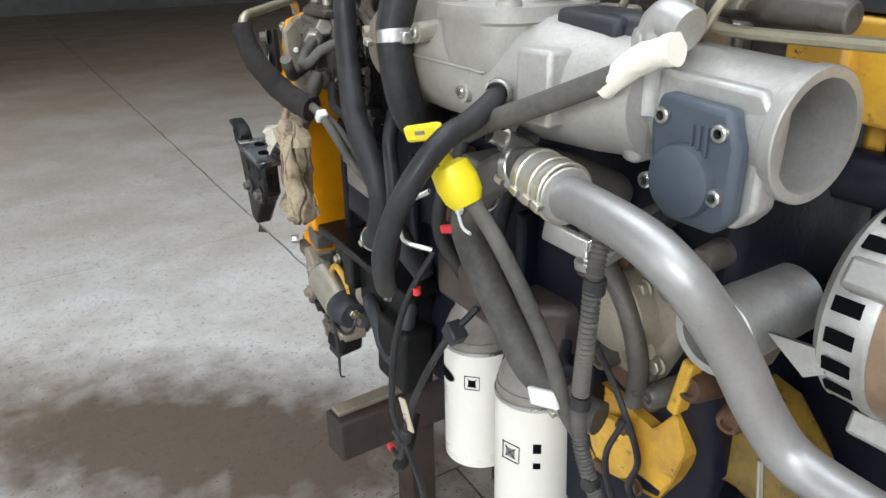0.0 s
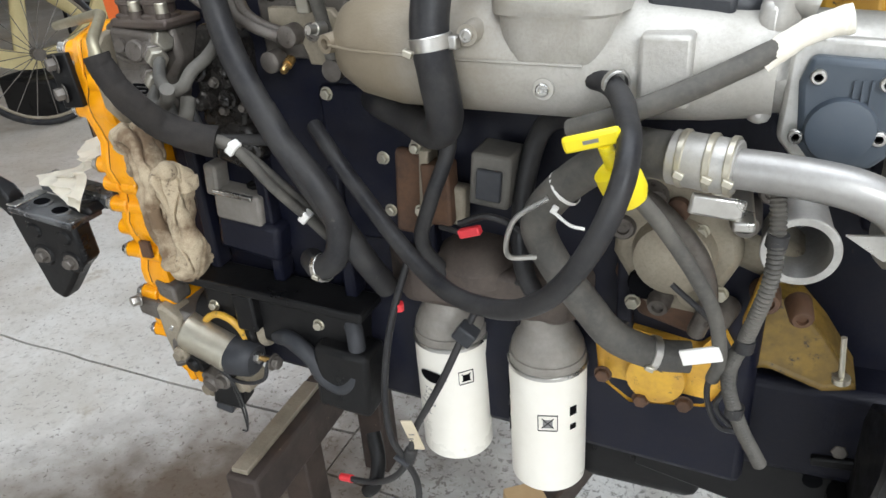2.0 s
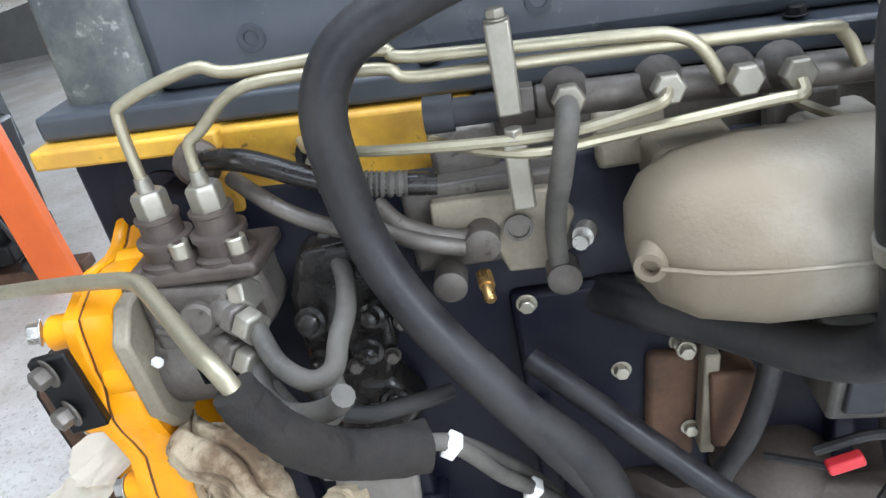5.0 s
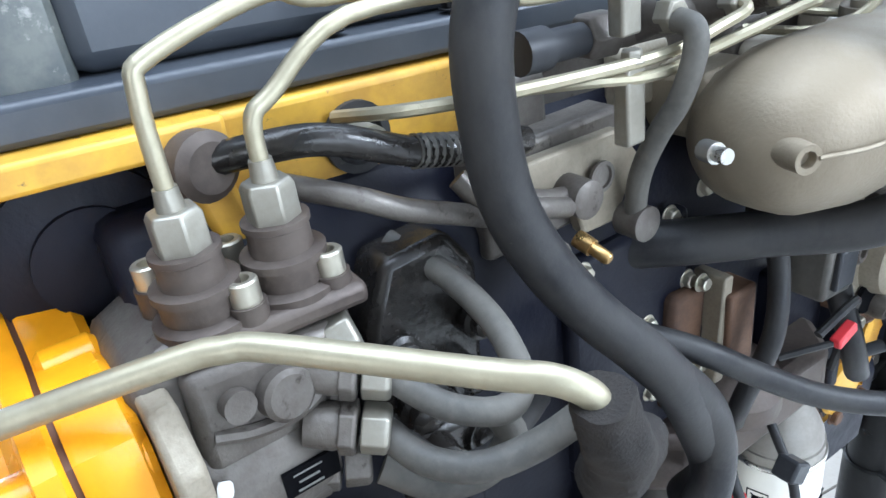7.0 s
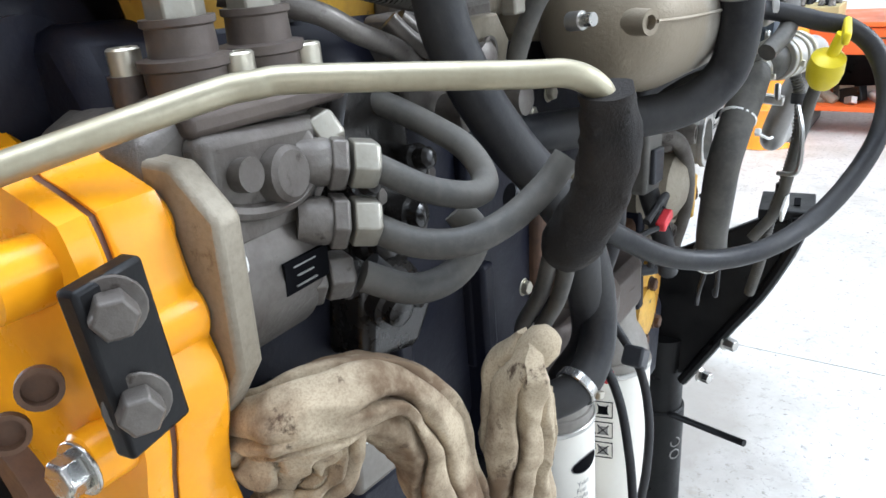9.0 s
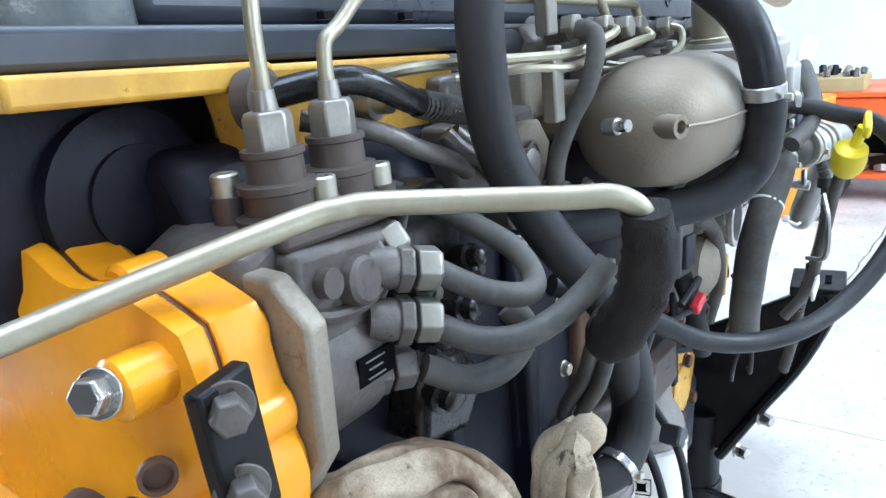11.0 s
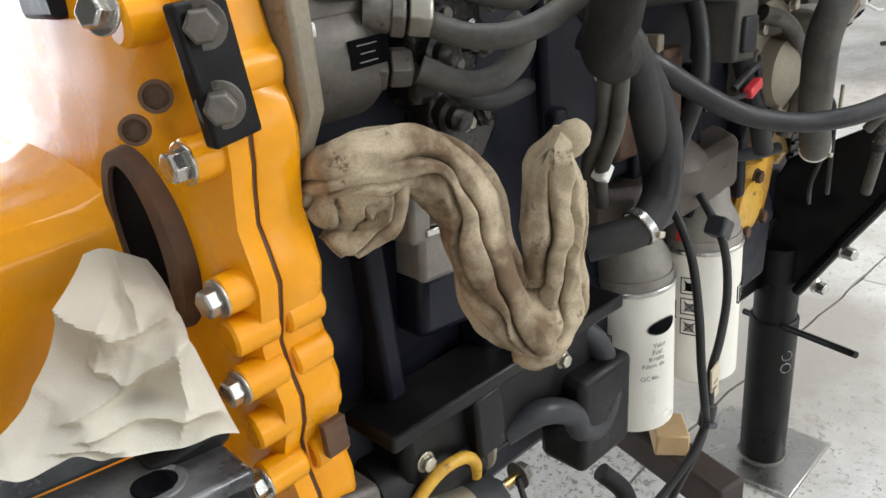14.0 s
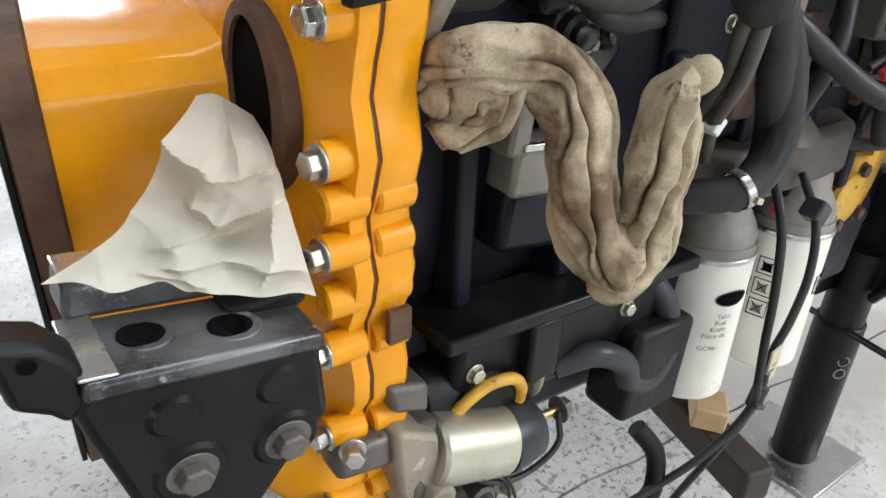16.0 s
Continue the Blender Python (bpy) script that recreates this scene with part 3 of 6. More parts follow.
hd = thing("cylinder_head", "aged yellow painted cylinder head with cable sockets", "cylinder head", (0.1, 0.5, 0.88))
for x0, x1, m, y0 in ((-0.285, -0.088, HEADYELLOW, 0.394), (-0.088, 0.462, PUMP, 0.399), (0.462, 0.595, HEADYELLOW, 0.394)):
    part("casting", rings(bmesh.new(), [[(x, y, z + tilt(x)) for y, z in ((y0 + 0.004, 0.868), (y0, 0.943), (0.72, 0.943), (0.72, 0.868))] for x in (x0, x1)]), m, hd, bevel=0.004)
part("rear_band", box((-0.355, 0.41, 0.956), (0.15, 0.05, 0.016), (0, 3, 0)), HEADYELLOW, hd, bevel=0.003)
part("band_post", box((-0.292, 0.402, 0.915), (0.022, 0.03, 0.085), (0, -12, 0)), HEADYELLOW, hd, bevel=0.004)
part("rear_recess", box((-0.36, 0.47, 0.90), (0.15, 0.06, 0.13)), BLOCK, hd, "dark open recess behind the pump", bevel=0.004)
part("gear", spin([(0, 0.05), (0.012, 0.05), (0.016, 0.03), (0.02, 0.03)], (-0.355, 0.44, 0.895), (0, -1, 0), 30), BLOCK, hd)
for x in (-0.207, 0.545):
    part("socket_hole", spin([(0, 0.021), (0.004, 0.021), (0.004, 0.016), (-0.004, 0.014)], (x, 0.394, 0.921 + tilt(x) * 0.3), (0, -1, 0), 26), RUBBER, hd)
    part("socket_plug", spin([(0, 0.010), (0.018, 0.010), (0.018, 0.006), (0.03, 0.006)], (x, 0.392, 0.921 + tilt(x) * 0.3), (0, -1, 0), 18), ZINC, hd)
for x0 in (-0.10, 0.02, 0.14, 0.26, 0.38, 0.47):
    part("boss", box((x0, 0.388, 0.905 + tilt(x0)), (0.05, 0.02, 0.045)), HEADYELLOW if x0 == 0.47 else DUSTY if x0 in (0.02, 0.26) else PUMP, hd, bevel=0.005)

vc = thing("valve_cover", "blue-grey valve cover with a worn grey end", "valve cover", (0.1, 0.5, 0.955))
part("rim", rings(bmesh.new(), [[(x, y, z + tilt(x)) for y, z in ((0.402, 0.945), (0.402, 0.966), (0.75, 0.966), (0.75, 0.945))] for x in (-0.425, 0.62)]), COVER, vc, bevel=0.004)
part("shell", rings(bmesh.new(), [[(x, y, z + tilt(x)) for y, z in ((0.425, 0.966), (0.432, 1.07), (0.46, 1.105), (0.70, 1.105), (0.73, 1.07), (0.735, 0.966))] for x in (-0.334, 0.60)]), COVER, vc, bevel=0.012)
part("end_dome", rings(bmesh.new(), [[(x, 0.58 + (y - 0.58) * k, z) for y, z in ((0.422, 0.968), (0.43, 1.09), (0.46, 1.125), (0.70, 1.125), (0.73, 1.09), (0.735, 0.968))] for x, k in ((-0.412, 0.93), (-0.398, 1.0), (-0.340, 1.0), (-0.330, 0.97))]), WORNCOVER, vc, "bare grey worn end of the cover", bevel=0.006)
for x in (-0.245, -0.16, -0.03, 0.10, 0.23, 0.36, 0.49):
    z = 1.0 + tilt(x)
    part("lug", spin([(0, 0.0115), (0.006, 0.0105), (0.006, 0.006), (0.002, 0.005)], (x, 0.431, z), (0, -1, 0), 20), COVER, vc)
    bolt(vc, (x + 0.045, 0.415, 0.966 + tilt(x)), (0, 0, 1), 0.007, 0.006, 0.009, BLACK)

# ---- flywheel housing ----
fh = thing("flywheel_housing", "glossy yellow-orange two-piece flywheel housing with bolts", "flywheel housing", (-0.42, 0.6, 0.3))


def ringed(k=0.0, drop=0.0):
    """Outline of the housing across the crankshaft, pulled in by k."""
    base = [(0.350, 0.29), (0.340, 0.40), (0.328, 0.50), (0.319, 0.62), (0.310, 0.74), (0.307, 0.815), (0.325, 0.848), (0.36, 0.862), (0.44, 0.872), (0.58, 0.876), (0.74, 0.86), (0.86, 0.77), (0.90, 0.60), (0.86, 0.42), (0.76, 0.29)]
    c = Vector((0.60, 0.57))
    return [tuple(c + (Vector(p) - c) * (1 - k)) for p in base]


def wavy(x, k, amp, n=9, phase=0.0):
    out = []
    pts = ringed(k)
    for i in range(len(pts)):
        a, b = Vector(pts[i]), Vector(pts[(i + 1) % len(pts)])
        for j in range(6):
            q = a.lerp(b, j / 6)
            c = Vector((0.60, 0.57))
            w = amp * (0.5 + 0.5 * math.cos((q.y * 74.0 + phase) if q.x < 0.36 else q.x * 70))
            d = (q - c).normalized()
            q = q + d * w
            out.append((x, q.x, q.y))
    return out


part("front_flange", rings(bmesh.new(), [wavy(-0.370, 0.012, 0.012), wavy(-0.375, 0.0, 0.014), wavy(-0.398, 0.0, 0.014), wavy(-0.4005, 0.004, 0.014)]), YELLOW, fh)
part("seam", rings(bmesh.new(), [wavy(-0.4005, 0.008, 0.014), wavy(-0.4035, 0.008, 0.014)]), SEAM, fh, "dark sealant line between the flanges")
bell = [wavy(-0.4035, 0.004, 0.013), wavy(-0.406, 0.0, 0.014), wavy(-0.416, 0.0, 0.012), wavy(-0.420, 0.032, 0.0), wavy(-0.425, 0.06, 0.0), wavy(-0.428, 0.20, 0.0), wavy(-0.431, 0.36, 0.0), wavy(-0.436, 0.44, 0.0), wavy(-0.455, 0.465, 0.0), wavy(-0.50, 0.472, 0.002), wavy(-0.53, 0.466, 0.003), wavy(-0.553, 0.46, 0.0)]
def skew(loop, k):
    return [(x + k * (y - 0.45), y, z) for x, y, z in loop]


bell = bell[:-3] + [skew(l, k) for l, k in zip(bell[-3:], (0.05, 0.09, 0.13))]
part("bell", rings(bmesh.new(), bell), YELLOW, fh, "glossy yellow bell with drips and chips")
rear = [skew(wavy(x, k, 0.0), 0.13) for x, k in ((-0.551, 0.455), (-0.553, 0.438), (-0.573, 0.438), (-0.575, 0.455))]
part("rear_rim", rings(bmesh.new(), rear), RUST, fh, "bare brown steel rear rim")
part("rim_backing", rings(bmesh.new(), [skew(wavy(x, k, 0.0), 0.13) for x, k in ((-0.575, 0.47), (-0.5755, 0.446), (-0.579, 0.446), (-0.580, 0.47))]), BLACK, fh, "black backing ring")
for z, n in ((0.765, 1), (0.684, 1), (0.655, 0), (0.622, 1), (0.585, 0), (0.546, 1), (0.47, 1), (0.40, 1)):
    y = 0.316 + (0.74 - z) * 0.05
    part("bolt_boss", rod((-0.404, y, z), (-0.434, y + 0.001, z), 0.0125, 18, chamfer=0.002), YELLOW, fh)
    part("front_boss", rod((-0.371, y, z), (-0.399, y, z), 0.0130, 18, chamfer=0.002), YELLOW, fh)
    if n or z > 0.7:
        bolt(fh, (-0.434, y - 0.001, z), (-1, -0.1, 0), 0.0088, 0.009, 0.0120, STEEL, "flange_bolt", "bright flange-headed bolt")
for y, z, r in ((0.318, 0.803, 0.0165), (0.328, 0.842, 0.0165), (0.39, 0.860, 0.014)):
    part("front_boss", rod((-0.370, y, z), (-0.399, y, z), r, 20, chamfer=0.003), YELLOW, fh)
part("bolt_boss", rod((-0.404, 0.333, 0.838), (-0.442, 0.334, 0.838), 0.0145, 18, chamfer=0.003), YELLOW, fh)
rng = random.Random(8)
for x, y, z in ((-0.404, 0.330, 0.846), (-0.395, 0.309, 0.792), (-0.385, 0.3045, 0.772), (-0.403, 0.320, 0.606), (-0.379, 0.331, 0.575), (-0.381, 0.330, 0.60), (-0.402, 0.328, 0.500)):
    r = 0.0025 + 0.0025 * rng.random()
    part("paint_chip", spin([(0, r), (0.0015, r * 0.8)], (x, y - 0.001, z), (-0.2, -1, 0.1), 9), SEAM, fh, "dark chip in the paint")
def oval(x, y, z, ry, rz, n=44):
    return [(x, y + ry * math.cos(a), z + rz * math.sin(a)) for a in [2 * math.pi * i / n for i in range(n)]]


part("window_frame", rings(bmesh.new(), [oval(-0.427, 0.400, 0.700, 0.050, 0.063), oval(-0.4385, 0.399, 0.700, 0.048, 0.061), oval(-0.4395, 0.401, 0.700, 0.033, 0.052), oval(-0.430, 0.401, 0.700, 0.032, 0.051), oval(-0.427, 0.400, 0.700, 0.050, 0.063)], True, False), RUST, fh, "bare rusty rim of the inspection opening")
# flat black oval paints the shade inside the opening
part("window_dark", rings(bmesh.new(), [oval(-0.4365, 0.401, 0.700, 0.0335, 0.0525), oval(-0.4355, 0.401, 0.700, 0.0335, 0.0525)]), INKSHADE, fh)
part("lower_lobe", spin([(-0.03, 0.052), (0.0, 0.055), (0.02, 0.050), (0.034, 0.036), (0.040, 0.015)], (-0.425, 0.375, 0.425), (-0.75, -0.62, -0.12), 34), YELLOW, fh, "rounded glossy yellow foot of the housing")
part("rust_patch", box((-0.385, 0.309, 0.560), (0.018, 0.006, 0.026)), RUST, fh, bevel=0.001)
part("dark_plate", box((-0.417, 0.291, 0.810), (0.030, 0.010, 0.070), (0, -4, 8)), BLACK, fh, "worn dark steel bracket plate", bevel=0.002)
for z in (0.833, 0.795):
    bolt(fh, (-0.421, 0.286, z), (-0.5, -1, 0), 0.0085, 0.011, 0.0122, PUMP, "plate_bolt", "dirty steel flange bolt")
for p, r in (((-0.436, 0.322, 0.800), 0.0085), ((-0.448, 0.330, 0.785), 0.008)):
    part("threaded_hole", spin([(0, r), (0.004, r), (0.004, r * 0.75), (-0.002, r * 0.7)], p, (-0.5, -1, 0.1), 22), RUST, fh)
bolt(fh, (-0.447, 0.330, 0.842), (-1, -0.5, 0.3), 0.0085, 0.009, 0.011, STEEL, "flange_bolt")

mb = thing("engine_mount", "black painted cast engine mount bracket with slots", "engine mount", (-0.54, 0.3, 0.4))
part("top_plate", box((-0.522, 0.297, 0.5995), (0.122, 0.060, 0.013), (0, 9, 0)), WORN, mb, "black plate with worn bare patches", bevel=0.003)
for x, y in ((-0.546, 0.300), (-0.503, 0.292)):
    z = 0.6058 - (x + 0.522) * 0.158
    part("slot_rim", pipe_ring((x, y, z - 0.002), (x + 0.0002, y, z + 0.0012), 0.0155, 0.0105, 26), WORN, mb)
    # slots are not cut: black discs paint their dark inside
    for dx in (-0.003, 0.003):
        part("slot", spin([(0, 0.0105), (0.0016, 0.0105)], (x + dx, y, z - dx * 0.158), (0.158, 0, 1), 24), INKSHADE, mb)
part("bare_end", box((-0.574, 0.298, 0.6152), (0.018, 0.058, 0.0022), (0, 9, 0)), STEEL, mb, "rubbed bare metal end", bevel=0.001)
part("ridge", box((-0.512, 0.343, 0.616), (0.13, 0.034, 0.026), (0, 9, 0)), WORN, mb, "black ledge rubbed to bare metal", bevel=0.004)
part("bare_ridge", box((-0.547, 0.344, 0.6352), (0.056, 0.031, 0.003), (0, 9, 0)), STEEL, mb, "rubbed bare metal ledge", bevel=0.001)
part("corner_web", prism([(-0.505, 0.606), (-0.464, 0.612), (-0.452, 0.598), (-0.47, 0.588)], 0.300, 0.345, "y"), BLACK, mb, bevel=0.005)
part("web", prism([(-0.580, 0.609), (-0.462, 0.590), (-0.458, 0.526), (-0.486, 0.497), (-0.510, 0.465), (-0.533, 0.436), (-0.556, 0.448), (-0.569, 0.505), (-0.579, 0.551), (-0.585, 0.576), (-0.589, 0.598)], 0.271, 0.302, "y"), BLACK, mb, bevel=0.006)
part("horn", prism([(-0.579, 0.624), (-0.592, 0.642), (-0.614, 0.652), (-0.632, 0.656), (-0.636, 0.646), (-0.614, 0.638), (-0.611, 0.608), (-0.597, 0.598), (-0.590, 0.588), (-0.579, 0.598)], 0.272, 0.300, "y"), BLACK, mb, bevel=0.006)
# black disc on the solid horn paints the dark of its hole
part("horn_hole", spin([(0, 0.004), (0.001, 0.004)], (-0.6, 0.2712, 0.634), (0, -1, 0), 16), INKSHADE, mb)
for p in ((-0.541, 0.270, 0.526), (-0.487, 0.270, 0.521)):
    bolt(mb, p, (0, -1, 0), 0.0098, 0.009, 0.0145, PUMP, "mount_bolt")
    part("bolt_pad", spin([(0, 0.021), (0.003, 0.018)], (p[0], 0.2715, p[2]), (0, -1, 0), 24), BLACK, mb)
for p in ((-0.545, 0.271, 0.572), (-0.488, 0.271, 0.566)):
    part("pad", spin([(0, 0.014), (0.003, 0.011)], p, (0, -1, 0), 22), BLACK, mb)

reshape(mb, (-0.55, 0.28, 0.606), (1, 1, 0.86), (-0.002, -0.006, 0.014))

# ---- stand: beams, post, plate ----
st = thing("engine_stand", "brown steel beams carrying the engine", "stand", (0.0, 0.5, FLOOR))
part("beam", box((0.2475, 0.703, 0.138), (0.045, 0.90, 0.054), (0, 0, -14.5)), BEAM, st, bevel=0.005)
for x, y in ((0.290, 0.867), (0.343, 1.07)):
    part("leg", box((x, y, (0.111 + FLOOR) / 2), (0.04, 0.04, 0.111 - FLOOR), (0, 0, -14.5)), BEAM, st, bevel=0.004)
part("beam", box((-0.312, 0.52, 0.112), (0.062, 0.46, 0.085), (0, 0, 2)), BEAM, st, "brown painted beam with a bare strip", bevel=0.006)
for x, y in ((-0.33, 0.48), (-0.29, 0.70)):
    part("leg", box((x, y, (0.070 + FLOOR) / 2), (0.06, 0.06, 0.070 - FLOOR)), BEAM, st, bevel=0.004)
part("strap", box((-0.315, 0.42, 0.1598), (0.032, 0.24, 0.010), (0, 0, 2)), DUSTY, st, "pale bare steel strip", bevel=0.002)
solid("wood_block", box((0.158, 0.372, 0.181), (0.056, 0.045, 0.032), (4, 3, 40)), PINE, "small raw pine wedge on the beam", "wood block", bevel=0.003)
ps = thing("support_post", "black steel prop with base plate and locking pin", "prop", (0.595, 0.418, FLOOR))
part("base_plate", box((0.600, 0.430, FLOOR + 0.005), (0.190, 0.205, 0.010), (0, 0, 0)), STEEL, ps, "bare grey steel base plate", bevel=0.002)
part("outer_tube", rod((0.595, 0.418, FLOOR + 0.010), (0.583, 0.410, 0.155), 0.041, 32, chamfer=0.003), BLACK, ps)
part("inner_tube", rod((0.583, 0.410, 0.150), (0.575, 0.405, 0.30), 0.036, 32), BLACK, ps)
part("weld", spin([(0, 0.046), (0.003, 0.044), (0.005, 0.041)], (0.595, 0.418, FLOOR + 0.010), (0, 0, 1), 26), PUMP, ps)
part("pin", rod((0.592, 0.468, 0.137), (0.500, 0.249, 0.173), 0.0058, 12), BLACK, ps)
for z in (0.062, 0.088):
    part("stamped_mark", pipe_ring((0.5665, 0.3772, z), (0.5655, 0.3758, z), 0.011, 0.0082, 18), GREYINK, ps)
part("carrier_plate", prism([(0.450, 0.20), (0.365, 0.235), (0.300, 0.337), (0.250, 0.418), (0.211, 0.508), (0.213, 0.542), (0.262, 0.530), (0.400, 0.450), (0.470, 0.31)], 0.562, 0.580, "x"), BLACK, ps, bevel=0.004)
part("carrier_flange", tube([(0.555, 0.366, 0.225), (0.555, 0.300, 0.335), (0.555, 0.250, 0.416), (0.555, 0.211, 0.506), (0.555, 0.213, 0.54)], 0.009, 8), BLACK, ps)
part("carrier_head", box((0.60, 0.235, 0.540), (0.09, 0.075, 0.014), (0, 0, 8)), BLACK, ps, "slotted carrier head", bevel=0.002)
# black strips laid on the head paint the shade of its slots
for y in (0.222, 0.246):
    part("slot", box((0.60, y, 0.5476), (0.034, 0.009, 0.002), (0, 0, 8)), INKSHADE, ps)
for y, z in ((0.309, 0.315), (0.345, 0.245)):
    bolt(ps, (0.556, y - 0.008, z), (-0.4, -1, 0), 0.010, 0.018, 0.013, STEEL)

# ---- intake manifold, throttle, pipes ----
im = thing("intake_manifold", "dusty cast aluminium intake manifold with bolt bosses", "intake manifold", (0.2, 0.3, 0.83))
loops = []
for x, k in ((-0.006, 0.12), (-0.003, 0.42), (0.008, 0.68), (0.03, 0.88), (0.07, 1.0), (0.14, 1.0), (0.26, 0.98), (0.36, 0.86), (0.41, 0.74)):
    c = (x, 0.298, 0.868 - 0.03 * x)
    loops.append([(x, c[1] + 0.066 * k * math.copysign(abs(math.cos(a)) ** 0.85, math.cos(a)), c[2] + 0.058 * k * math.sin(a)) for a in [2 * math.pi * i / 32 for i in range(32)]])
part("plenum", rings(bmesh.new(), loops), MANIFOLD, im)
part("split_line", tube([(0.006, 0.247, 0.874), (0.05, 0.234, 0.872), (0.15, 0.231, 0.868), (0.26, 0.232, 0.865)], 0.0015, 6), MANIFOLD, im)
nk = []
for z, w, d in ((0.84, 0.042, 0.040), (0.868, 0.048, 0.056), (0.888, 0.052, 0.060), (0.904, 0.054, 0.060), (0.907, 0.060, 0.062), (0.919, 0.060, 0.062), (0.920, 0.03, 0.03)):
    nk.append([(0.234 + w * math.copysign(abs(math.cos(a)) ** 0.5, math.cos(a)), 0.287 + d * math.copysign(abs(math.sin(a)) ** 0.5, math.sin(a)), z) for a in [2 * math.pi * i / 32 for i in range(32)]])
part("neck", rings(bmesh.new(), nk), MANIFOLD, im)
part("neck_dish", spin([(0, 0.036), (0.006, 0.034), (0.009, 0.026)], (0.232, 0.287, 0.918), (0, 0, 1), 30), MANIFOLD, im)
for a in (0.75, 2.4, 3.9, 5.5):
    part("neck_lug", spin([(0, 0.011), (0.012, 0.011)], (0.234 + 0.056 * math.cos(a), 0.287 + 0.056 * math.sin(a), 0.912), (0, 0, 1), 18), MANIFOLD, im)
    bolt(im, (0.234 + 0.056 * math.cos(a), 0.287 + 0.056 * math.sin(a), 0.924), (0, 0, 1), 0.006, 0.006, 0.008)
for p in ((0.0, 0.250, 0.874), (0.226, 0.232, 0.844), (0.161, 0.224, 0.891)):
    q = Vector(p)
    part("boss", spin([(-0.03, 0.011), (0.0, 0.0095), (0.0, 0.0055), (-0.006, 0.005)], q, (-0.35 if p[0] < 0.1 else 0, -1, 0), 24), MANIFOLD, im)
    if p[0] > 0.1:
        cap_screw(im, q, (0, -1, 0), 0.006, 0.004, STEEL)
part("pad", box((0.327, 0.245, 0.862), (0.042, 0.03, 0.06)), MANIFOLD, im, bevel=0.004)
for x in (0.05, 0.15, 0.27, 0.36):
    part("runner", box((x, 0.37, 0.885 + tilt(x)), (0.06, 0.07, 0.05)), MANIFOLD, im, bevel=0.008)
part("end_sensor", spin([(0, 0.007), (0.012, 0.007), (0.012, 0.005), (0.022, 0.005)], (-0.030, 0.300, 0.879), (-0.3, -1, 0.1), 12), STEEL, im)

tb = thing("throttle_body", "grey alloy throttle body with an open round mouth", "throttle body", (0.5, 0.29, 0.85))
part("barrel", pipe_ring((0.40, 0.300, 0.855), (0.529, 0.2925, 0.8485), 0.0445, 0.0385, 40), ALLOY, tb)
part("mouth_lip", pipe_ring((0.520, 0.293, 0.849), (0.531, 0.2925, 0.8485), 0.0462, 0.0385, 40), ALLOY, tb)
part("butterfly", spin([(0, 0.0392), (0.003, 0.0392)], (0.47, 0.297, 0.851), (1, 0, 0.12), 36), PUMP, tb)
part("flange", box((0.412, 0.295, 0.862), (0.020, 0.098, 0.102), (0, 1, 0)), ALLOY, tb, bevel=0.008)
part("actuator_base", prism([(0.430, 0.885), (0.515, 0.880), (0.523, 0.868), (0.520, 0.80), (0.506, 0.785), (0.44, 0.784), (0.427, 0.80)], 0.252, 0.275, "y"), ALLOY, tb, bevel=0.004)
cover = part("actuator_cover", prism([(0.445, 0.872), (0.503, 0.868), (0.512, 0.845), (0.511, 0.795), (0.498, 0.782), (0.456, 0.783), (0.443, 0.80), (0.438, 0.85)], 0.238, 0.254, "y"), BLUEPLASTIC, tb, "slate-coloured plastic actuator cover", bevel=0.005)
part("cover_dome", spin([(0, 0.027), (0.008, 0.025), (0.010, 0.02)], (0.472, 0.239, 0.815), (0, -1, 0), 30), BLUEPLASTIC, tb)
for i in range(3):
    part("cover_rib", box((0.477 + 0.006 * i, 0.237, 0.845), (0.002, 0.003, 0.02)), BLUEPLASTIC, cover)
for p in ((0.451, 0.238, 0.857), (0.499, 0.238, 0.853), (0.441, 0.238, 0.808), (0.500, 0.238, 0.810)):
    cap_screw(tb, p, (0, -1, 0), 0.006, 0.005, STEEL)
part("elbow_pipe", tube([(0.445, 0.262, 0.91), (0.425, 0.262, 0.915), (0.418, 0.262, 0.90), (0.416, 0.262, 0.85)], 0.016, 14), ALLOY, tb)
reshape(tb, shift=(-0.005, 0.014, 0.001))
reshape(im, shift=(0.006, -0.004, 0.001))
solid("wrapped_nozzle", wrinkled([(0.404, 0.233, 0.872), (0.418, 0.236, 0.884), (0.434, 0.237, 0.895), (0.452, 0.238, 0.902), (0.462, 0.239, 0.904)], 0.0085, 0.0105, 3.0), CLEANCLOTH, "off-white cloth wrapped over a pipe end", "cloth wrap", angle=80)
solid("loom_arm", tube([(0.26, 0.215, 0.815), (0.30, 0.205, 0.832), (0.35, 0.212, 0.852), (0.415, 0.236, 0.882)], 0.0092, 12), GREYRUBBER, "thick taped grey wiring loom over the manifold", "wiring loom")

cp = thing("charge_pipe", "bright steel air pipe with a bellows section", "pipe", (0.25, 0.3, 0.92))
part("pipe", tube([(0.232, 0.287, 0.915), (0.233, 0.290, 0.965), (0.262, 0.298, 1.003), (0.32, 0.31, 1.014), (0.41, 0.315, 1.002), (0.55, 0.32, 0.985), (0.72, 0.33, 0.965)], 0.021, 22), TUBESTEEL, cp)
for i in range(5):
    part("bellow", pipe_ring((0.432 + 0.0085 * i, 0.3155, 0.9995 - 0.001 * i), (0.4365 + 0.0085 * i, 0.3157, 0.999 - 0.001 * i), 0.0245, 0.0205, 26), TUBESTEEL, cp)
part("collar", pipe_ring((0.232, 0.287, 0.921), (0.232, 0.2875, 0.931), 0.0255, 0.02, 28), TUBESTEEL, cp)

